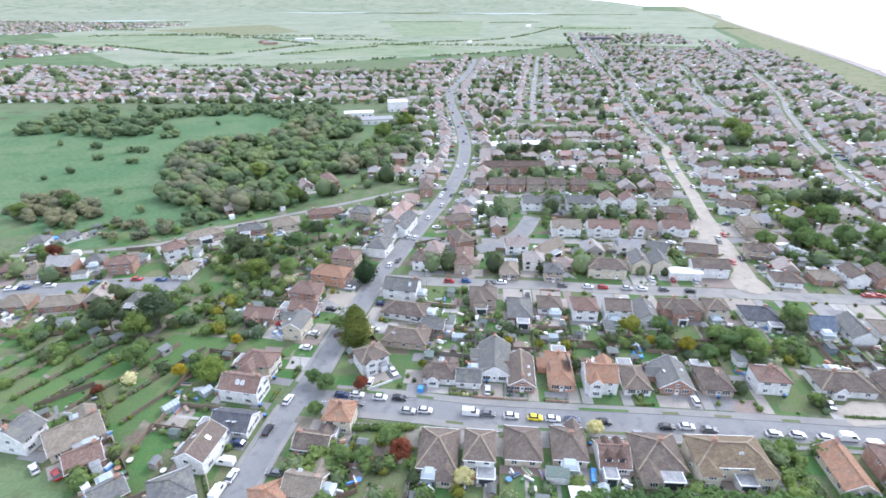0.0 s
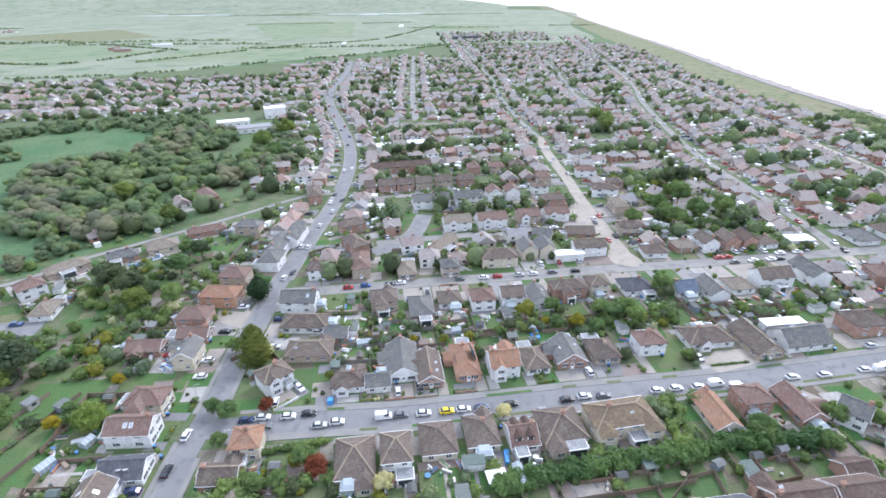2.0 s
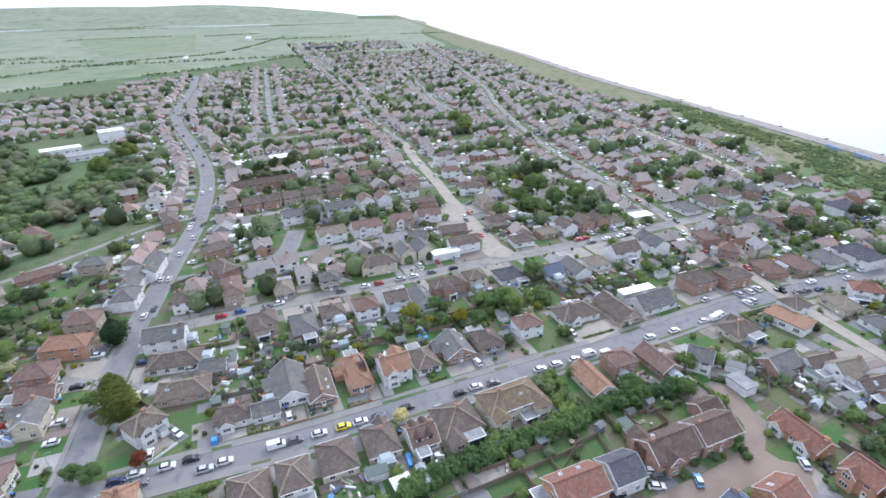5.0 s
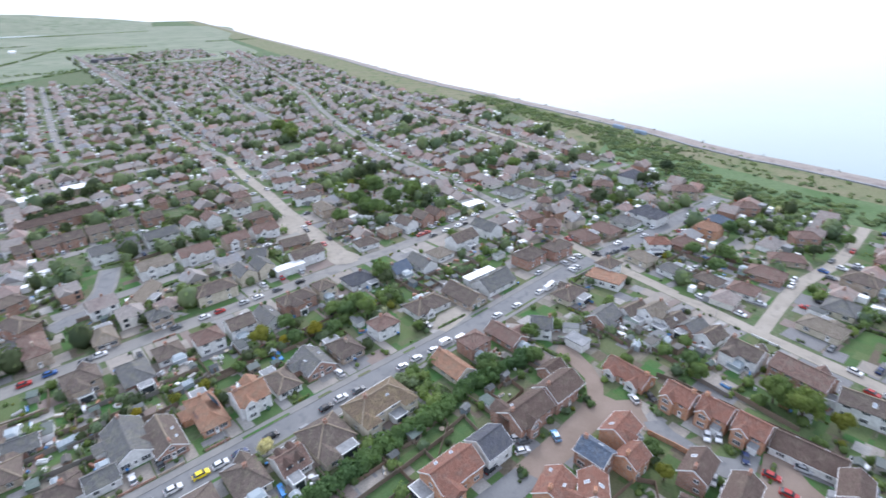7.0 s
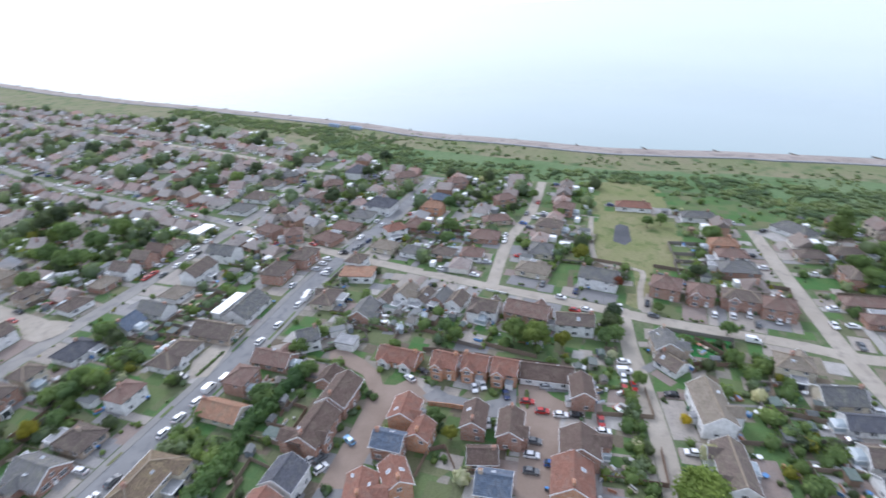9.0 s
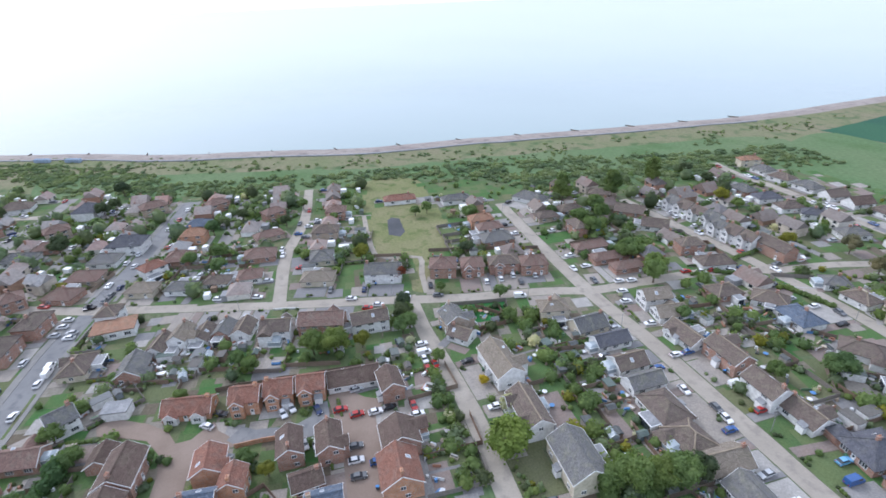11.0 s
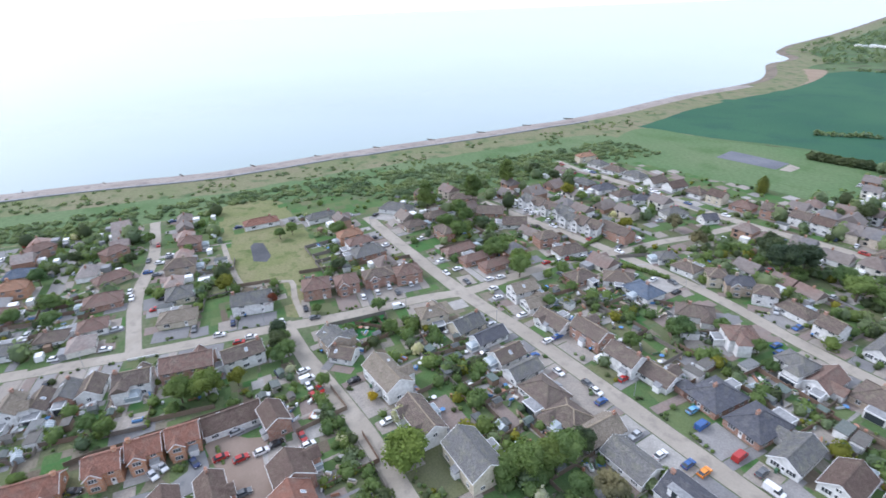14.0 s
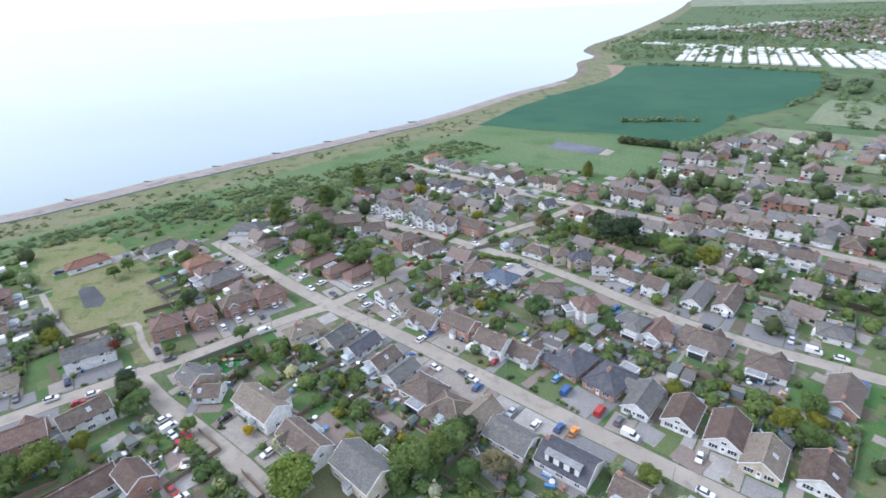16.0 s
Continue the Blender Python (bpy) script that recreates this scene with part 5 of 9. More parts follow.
house("g2", 132.8, -251.0, 10, 8.4, 7, "b", "k")
house("g2", 119.8, -252.4, 6, 8.6, 7, "b", "w")
house("g2", 110.4, -253.0, 6, 8.6, 7, "d", "w")
house("hb", 218.0, -210.0, -175, 11.0, 8, "g", "k")
house("hb", 205.0, -212.5, -100, 12.0, 8, "s", "w", end=True)
house("hb", 191.6, -213.0, -100, 11.0, 8, "b", "w", end=True)
house("hb", 181.4, -216.0, -130, 8.5, 7, "s", "w", end=True)
house("hb", 159.2, -213.6, -104, 11.4, 8, "g", "w", end=True)
house("gb", 145.2, -221.0, -110, 7.6, 6, "s", "w", end=True)
house("h2", 78.0, -239.8, 7, 10.5, 7, "b", "k")
house("h2", 67.2, -240.9, 6, 7.6, 7, "b", "w")
house("hb", 57.1, -233.8, 6, 8.9, 8, "b", "w")
house("hb", 45.6, -234.0, 5, 11.2, 8, "b", "w")
house("g2", 31.3, -228.7, 5, 9.8, 7, "b", "w")
house("g2", 18.8, -225.1, 2, 7.8, 7, "b", "k")
house("g2", 9.0, -224.6, 2, 7.1, 7, "g", "k")
house("h2", 52.5, -248.8, -174, 7.9, 7, "b", "w")
house("h2", 41.9, -255.3, -175, 9.7, 7, "b", "w")
house("hb", 29.7, -259.7, -85, 15.2, 8, "g", "w", end=True)
house("hb", 18.9, -259.1, -88, 13.0, 8, "b", "k", end=True)
house("h2", 179.9, -39.3, -103, 10.2, 9, "r", "k")
house("h2", 177.0, -50.4, -99, 8.6, 8, "r", "k", wing=1)
house("h2", 175.3, -63.0, -99, 11.9, 7, "b", "k", wing=1)
house("h2", 171.5, -73.8, -99, 10.3, 8, "r", "k")
house("g2", 182.2, -15.9, -103, 13.9, 8, "g", "w")
house("hb", 205.3, 7.3, -92, 9.7, 10, "g", "c", end=True)
house("hb", 187.6, 9.2, -102, 12.5, 8, "t", "c")
house("hb", 262.9, -35.0, -93, 16.5, 7, "e", "w", end=True)
house("hb", 253.4, -63.6, 91, 15.2, 7, "g", "w", end=True)
house("h2", 219.2, -66.8, 91, 10.7, 7, "o", "k", end=True)
house("h2", 208.6, -67.7, 91, 11.4, 7, "r", "w", end=True)
house("hb", 201.0, -68.4, 92, 14.1, 9, "g", "k", end=True)
house("hb", 197.4, 35.8, 88, 9.4, 8, "r", "w", end=True)
house("hb", 196.5, 47.6, -103, 9.6, 7, "b", "w")
house("hb", 195.6, 61.2, -103, 10.2, 7, "g", "w")
house("hb", 198.6, 75.6, -103, 10.9, 8, "t", "c")
house("h2", 243.6, 64.4, -97, 10.2, 8, "o", "k", end=True)
house("hb", 215.7, 33.3, 88, 13.0, 9, "r", "k", end=True)
house("hb", 235.7, 30.8, 112, 12.9, 7, "r", "k", end=True)
house("h2", 228.4, 4.8, -101, 11.6, 8, "b", "k", end=True)
house("h2", 252.0, -1.1, -101, 9.3, 8, "r", "k", end=True)
house("h2", 259.8, 29.8, 123, 10.2, 7, "r", "k", end=True)
house("h2", 282.8, 59.9, -57, 10.9, 7, "r", "k", end=True)
house("h2", 289.2, 92.9, 117, 12.4, 8, "r", "k", end=True)
house("hb", 242.5, -101.3, -142, 16.5, 9, "g", "w")
house("h2", 198.7, -106.0, -178, 10.2, 6, "b", "k")
house("g2", 150.3, -7.0, 93, 12.1, 7, "b", "w", end=True)
house("g2", 153.7, 8.3, 78, 14.8, 8, "r", "k", wing=1)
house("g2", 154.0, 23.0, 78, 9.8, 7, "b", "w")
house("gb", 159.0, 34.2, 167, 9.0, 6.2, "b", "w", end=True)
house("gb", 160.3, 40.6, 167, 8.5, 6, "g", "k", end=True)
house("gb", 159.2, 47.0, 167, 9.0, 5.8, "b", "w", end=True)
house("gb", 157.0, 59.8, 167, 9.5, 6, "b", "w", end=True)
house("g2", 158.3, 53.2, 167, 9.0, 5.8, "t", "w", end=True)
house("hb", 318.1, 170.1, 94, 15.2, 10, "b", "w")
house("h2", 295.4, 126.6, 174, 12.7, 11, "s", "w")
house("h2", 242.5, 92.5, 83, 14.9, 11, "s", "w", end=True)
house("hb", 230.8, 98.7, 83, 11.9, 9, "g", "w", end=True)
house("h2", 269.0, 131.4, -62, 10.7, 8, "r", "k", end=True)
house("hb", 253.3, 129.5, -96, 11.2, 8, "r", "k", end=True)
house("hb", 215.8, 101.5, 81, 12.9, 9, "r", "k", end=True)
house("hb", 202.5, 104.6, -108, 11.5, 9, "r", "k")
house("h2", 201.0, 121.2, 118, 8.0, 8, "r", "k", end=True)
house("h2", 203.2, 134.7, 73, 9.9, 8, "r", "k")
house("h2", 225.0, 141.6, -54, 6.9, 7, "r", "c", end=True)
house("h2", 213.1, 75.2, 131, 9.3, 7, "e", "w")
house("hb", 223.6, 67.3, -99, 11.1, 10, "r", "k", end=True)
house("hb", 260.5, 65.5, -97, 10.3, 8, "p", "k", end=True)
house("hb", 243.4, 137.0, -95, 14.0, 9, "g", "w", end=True)
house("hb", 269.7, 172.8, 84, 12.3, 9, "b", "w", end=True)
house("hb", 248.1, 167.3, 85, 15.2, 10, "b", "w", end=True)
house("h2", 280.7, 166.1, 120, 10.5, 8, "g", "k", end=True)
house("hb", 230.2, 167.2, 85, 11.7, 10, "g", "w", end=True)
house("h2", -9.0, 188.0, -5, 6.9, 8, "b", "w")
house("g2", -15.4, 165.5, -12, 12.1, 8, "g", "w", end=True)
house("hb", -13.3, 152.6, -12, 15.2, 8, "b", "w", end=True)
house("gb", -3.5, 143.6, -12, 7.6, 6, "g", "k", end=True)
house("h2", 13.8, 159.4, 176, 9.1, 8, "b", "k")
house("hb", 26.1, 153.2, -94, 12.6, 8, "g", "k", end=True)
house("hb", 37.1, 156.6, 175, 8.0, 8, "b", "w")
house("h2", 48.2, 152.4, 175, 8.2, 8, "r", "w")
house("g2", 59.0, 152.0, 175, 8.5, 7, "b", "w")
house("gb", 69.0, 151.5, -94, 11.1, 7, "g", "w", end=True)
house("h2", 81.0, 152.5, 176, 12.5, 7, "b", "k")
house("h2", 93.0, 152.5, 176, 7.1, 7, "b", "c")
house("hb", 107.5, 150.0, 174, 11.0, 9, "s", "w")
house("gb", 123.9, 144.5, 176, 8.4, 8, "p", "w")
house("gb", 134.2, 141.7, -96, 12.0, 7.5, "g", "w", end=True)
house("hb", 145.6, 142.0, 176, 9.0, 8.5, "t", "w")
house("g2", 160.8, 142.8, 176, 13.4, 8, "b", "w")
house("g2", 177.9, 142.5, -95, 13.3, 8, "g", "w", end=True)
house("hb", 25.5, 182.0, 86, 10.6, 7, "t", "k", end=True)
house("h2", 8.0, 189.0, 86, 15.2, 7, "r", "k", end=True)
house("h2", 42.4, 178.4, 85, 6.9, 7, "g", "k", end=True)
house("gb", 44.7, 201.9, -135, 15.2, 7, "t", "c")
house("h2", 63.9, 182.0, -5, 14.6, 8, "b", "c")
house("g2", 78.2, 186.5, 86, 9.7, 7, "g", "c", end=True)
house("g2", 86.2, 186.5, 86, 9.8, 7, "g", "c", end=True)
house("g2", 104.4, 182.4, -4, 14.1, 7, "b", "w")
house("gb", 91.8, 201.8, -36, 8.6, 7, "g", "c")
house("gb", 109.5, 200.4, 167, 12.4, 7, "b", "k", end=True)
house("hb", 131.2, 175.2, -10, 9.7, 7.5, "b", "w")
house("hb", 147.1, 177.0, -6, 9.2, 7.5, "t", "k")
house("g2", 156.9, 175.5, 86, 9.5, 7, "b", "w", end=True)
house("g2", 167.4, 175.2, 86, 9.0, 7, "b", "k", end=True)
house("g2", 175.4, 174.2, 86, 9.0, 6.6, "d", "k", end=True)
house("hb", 184.0, 172.2, -5, 8.5, 7.5, "b", "w")
house("h2", 112.6, 239.2, 172, 12.5, 7, "b", "k", end=True)
house("h2", -27.4, 200.7, 75, 10.3, 8, "g", "w")
house("g2", -18.8, 224.5, 75, 17.7, 7, "g", "w")
house("g2", -25.6, 213.1, 75, 13.9, 7, "g", "w")
house("h2", 7.0, 208.2, 114, 12.6, 7, "b", "k")
house("h2", 7.0, 228.8, 17, 11.5, 7, "b", "k", end=True)
house("h2", -66.6, 287.1, 117, 16.5, 7, "r", "k", end=True)
house("h2", -40.0, 238.1, 164, 11.2, 7, "g", "k", end=True)
house("h2", -10.2, 277.1, 92, 16.5, 7, "b", "k", end=True)
house("hb", -75.7, 227.7, -161, 11.8, 9, "t", "c")
house("hb", -89.6, 221.0, -161, 11.3, 7, "g", "k")
house("hb", -108.5, 214.5, -143, 15.2, 7, "t", "k")
house("hb", -59.6, 241.1, -165, 16.5, 6, "r", "k")
house("h2", -113.7, 196.8, -143, 8.9, 7, "r", "w")
house("hb", -142.5, 189.0, -165, 6.9, 7, "g", "k")
house("h2", -128.3, 183.6, 10, 9.2, 7, "r", "k")
house("hb", -102.5, 181.1, 87, 10.1, 7, "t", "w", end=True)
house("hb", -178.6, 207.4, 6, 6.9, 7, "g", "w")
house("hb", -168.5, 212.1, 52, 7.2, 7, "g", "w", end=True)
house("hb", -172.0, 181.2, 13, 6.9, 7, "r", "k")
house("hb", -160.6, 180.2, 13, 6.9, 8, "t", "k")
house("hb", -150.8, 156.3, -171, 9.7, 8, "t", "k")
house("hb", -135.0, 156.5, -170, 13.4, 7, "t", "k")
house("hb", -109.2, 158.8, -93, 6.9, 6, "g", "k", end=True)
house("h2", 157.8, 256.3, -14, 8.3, 7, "b", "k", end=True)
house("h2", 146.5, 247.0, -14, 13.8, 7, "b", "w", end=True)
house("h2", 142.5, 224.6, -98, 13.0, 7, "t", "k")
house("h2", 131.9, 197.4, -13, 8.6, 6, "b", "k", end=True)
house("h2", 152.4, 281.3, -14, 11.7, 7, "r", "w", end=True)
house("h2", 165.5, 316.9, 20, 15.2, 7, "b", "w", end=True)
house("hb", 229.1, 331.8, 166, 15.2, 10, "b", "k", end=True)
house("hb", 217.0, -99.3, -89, 10.4, 7, "b", "k", end=True)
house("hb", 221.8, -113.5, -89, 12.4, 7, "b", "k", end=True)
house("g2", 74.5, 38.2, -168, 8.1, 7, "e", "k")
house("g2", 79.9, 31.9, 32, 7.7, 6, "e", "k")

# terraces and semi-detached rows between the main road and the long road
for tx, L in ((30.5, 12.5), (43.1, 12.5), (55.7, 12.5)):
    house("g2", tx, 315.0, -2, L, 7, "d", "k")
for tx, L in ((20.5, 6.0), (30.0, 9.6), (40.3, 9.6), (51.0, 9.2), (63.0, 9.4), (76.0, 9.2)):
    house("g2", tx, 281.5, -2, L, 7.4, "b", "k")
for tx, L, rf in ((45.0, 9.6, "g"), (54.7, 9.6, "g"), (66.3, 7.4, "g"), (73.8, 7.4, "g")):
    house("g2", tx, 252.5, -2, L, 7.5, rf, "w")
for tx, L, rf, wl in ((56.0, 13.0, "t", "w"), (73.0, 14.0, "r", "w"), (91.5, 11.0, "r", "k"), (106.0, 12.0, "r", "w")):
    house("g2", tx, 221.0, -3, L, 7.5, rf, wl, wing=-1)
house("g2", 85.5, 256.5, 86, 9.0, 7.6, "r", "w", end=True)
house("g2", 95.6, 256.0, 86, 9.0, 7.6, "r", "w", end=True)
house("h2", 101.0, 301.0, -5, 9.5, 8, "r", "k")
house("h2", 115.1, 302.0, -8, 9.0, 8, "b", "k")
house("h2", 122.3, 275.9, 80, 9.0, 8, "r", "k")
house("h2", 113.3, 259.9, -6, 9.0, 7, "b", "w")
house("h2", 86.9, 303.1, 84, 9.0, 7, "r", "k")

# ---- long back gardens west of the main road ----
def strip(ax, ay, bx, by, w):
    d = Vector((bx - ax, by - ay)).normalized()
    n = Vector((-d.y, d.x)) * (w / 2)
    return [(ax - n.x, ay - n.y), (ax + n.x, ay + n.y), (bx + n.x, by + n.y), (bx - n.x, by - n.y)][::-1]


gard = random.Random(9)
for k in range(7):
    ax, ay = -131 + 8.6 * k, 112 - 2.2 * k
    for u0, u1 in ((0, 11), (12, 22), (23, 33)):
        if gard.random() < 0.85:
            LAWNS.append(strip(ax + 0.5 * u0, ay + 0.86 * u0, ax + 0.5 * u1, ay + 0.86 * u1, 6.6))
    for u in range(0, 34):
        if gard.random() < 0.7:
            BUSHES.append((ax + 0.5 * u - 3.8, ay + 0.86 * u + 2, gard.uniform(0.4, 1.1)))
    s = Shape()
    s.beam((ax - 3.7, ay + 2.1, 0), (ax + 13.3, ay + 31.3, 0), 0.06, 1.3)
    tagged(new("fence", s.mesh("fence", M["fence"])), "long low timber fence between back gardens", "fence", "garden fences")
for k in range(5):
    SHEDS.append((-113 + 9 * k, 139 - 3 * k, 60, 0.6))
LAWNS.append([(-92, 126), (-70, 124), (-68, 138), (-88, 140)])
LAWNS.append([(-64, 122), (-56, 122), (-56, 131), (-64, 131)])
for k in range(70):
    u = gard.random()
    BUSHES.append((122 - 40 * u + gard.uniform(-2, 2), -25.2 + 2 * u + gard.uniform(-1.5, 4.0), gard.uniform(0.7, 1.9)))
COURT_LAWNS = [
    [(118.4, 66.2), (119.0, 62.5), (117.4, 58.0), (115.4, 55.2), (113.4, 59.6)],
    [(116.1, 48.7), (118.6, 46.4), (117.4, 41.0), (114.4, 43.4), (113.5, 47.0)],
    [(119.0, 36.8), (119.0, 33.0), (116.6, 30.8), (113.8, 33.2), (115.8, 36.6)],
    [(116.6, 27.5), (118.6, 24.8), (115.4, 21.8), (112.6, 23.2), (112.9, 26.4)],
    [(114.6, 18.6), (118.2, 14.9), (114.0, 13.2), (111.4, 17.0)],
    [(137.1, 67.1), (143.3, 62.8), (137.8, 51.2), (131.6, 51.4), (131.2, 58.9), (132.6, 66.1)],
    [(91.2, 27.0), (92.9, 24.0), (87.6, 20.4), (83.0, 24.1), (85.3, 28.4)],
    [(104.5, 30.8), (105.8, 24.2), (99.2, 23.4), (98.4, 30.6)],
]
LAWNS += COURT_LAWNS
for ax, ay, bx, by in ((131, 50.4), (137.6, 49.8), (144.4, 62.6), (137.4, 68.4)), ((130.6, 39.5), (131.2, 33), (130.6, 27), (130.9, 21)), ((130.9, 21), (130.2, 14), (130.4, 8), (129.8, -4)), ((83, 28.6), (91.4, 27.4), (93.4, 23.6), (87.4, 19.8)):
    s = Shape()
    for a, b in ((ax, ay), (ay, bx), (bx, by)):
        s.beam((*a, 0), (*b, 0), 0.07, 1.6)
    tagged(new("fence", s.mesh("fence", M["fence"])), "brown timber fence behind the court houses", "fence", "garden fences")
s = Shape()
for a, b in (((107.3, 31.6), (107.6, 25)), ((107.6, 25), (107.4, 20.6)), ((107.4, 20.6), (105.4, 18.6))):
    s.beam((*a, 0), (*b, 0), 0.25, 1.5)
tagged(new("garden_wall", s.mesh("garden_wall", M["brick_orange"], uv=True)), "orange brick wall beside the parking court", "wall", "garden walls")
for x, y, n in ((98.6, 27, 9), (102.6, 27.6, 9), (89, 24, 5), (86.2, 40.2, 3), (97.4, 41, 3), (75, 47.6, 4), (107, 47.6, 4), (128, 31, 9), (128.4, 22, 8), (128, 12, 8), (128.6, 42, 6), (116, 15, 4), (117, 34, 3), (95.6, 52, 6), (100.6, 50.6, 5)):
    BUSHES += [(x + gard.uniform(-1.6, 1.6), y + gard.uniform(-1.6, 1.6), gard.uniform(0.5, 1.3)) for _ in range(n)]
for q in ([(66, 65.4), (75, 70.8), (76, 73.5), (69, 73.5)], [(70.6, 60.4), (78.1, 61.6), (80.1, 69.8), (73.2, 69.6)], [(84.1, 63), (91, 63), (91.3, 70.5), (85.3, 69.8)], [(94, 64), (99, 64), (100, 70), (95, 70)], [(46, 62), (56, 62), (57, 73), (47, 74)], [(59, 64), (64, 64), (65, 73), (60, 74)]):
    LAWNS.append(q)
    s = Shape()
    for a, b in zip(q, q[1:]):
        s.beam((*a, 0), (*b, 0), 0.06, 1.5)
    tagged(new("fence", s.mesh("fence", M["fence"])), "timber fence round a small back garden", "fence", "garden fences")
s = Shape()
for a, b in (((155.8, -36.0), (154.8, -42.0)), ((154.8, -42.0), (153.0, -56.0)), ((153.0, -56.0), (142.5, -53.6))):
    s.beam((*a, 0), (*b, 0), 0.08, 1.5)
tagged(new("fence", s.mesh("fence", M["fence"])), "brown timber fence beside the vivid lawn", "fence", "garden fences")
SHEDS += [(82, 71, 10, 0.1), (100, 71.5, 5, 0.3), (66, 74, 0, 0.6), (92.5, 71, 0, 0.1), (58, 73, 0, 0.2)]
LAWNS.append([(-20, 76), (-10, 76), (-8, 86), (-18, 88)])
LAWNS.append([(-13, 120), (-6, 120), (-6, 128), (-13, 128)])
for k in range(34):
    BUSHES.append((gard.uniform(77.5, 84.5), gard.uniform(78, 95), gard.uniform(0.8, 2.2)))
for p in ((56, 135), (75, 128), (95, 126), (105, 128), (110, 133), (88, 132)):
    BUSHES += [(p[0] + gard.uniform(-5, 5), p[1] + gard.uniform(-4, 4), gard.uniform(0.8, 2.4)) for _ in range(10)]
for cx, cy, rx, ry, n in ((-100, 155, 34, 14, 70), (-72, 158, 14, 20, 40), (-70, 190, 26, 22, 60), (-110, 132, 22, 10, 30), (-30, 84, 6, 10, 16), (-10, 82, 8, 8, 16), (78, -62, 16, 12, 34), (55, -64, 20, 10, 30), (185, 240, 22, 40, 60), (190, 180, 16, 16, 30), (100, -175, 40, 10, 30), (60, -195, 60, 14, 60), (110, -195, 20, 14, 50), (195, -118, 20, 12, 40), (215, 0, 14, 24, 36), (270, 40, 18, 28, 50), (95, -126, 55, 6, 40), (40, -128, 40, 6, 26), (120, -60, 26, 8, 40)):
    BUSHES += [(cx + gard.uniform(-rx, rx), cy + gard.uniform(-ry, ry), gard.uniform(0.8, 2.8)) for _ in range(n)]


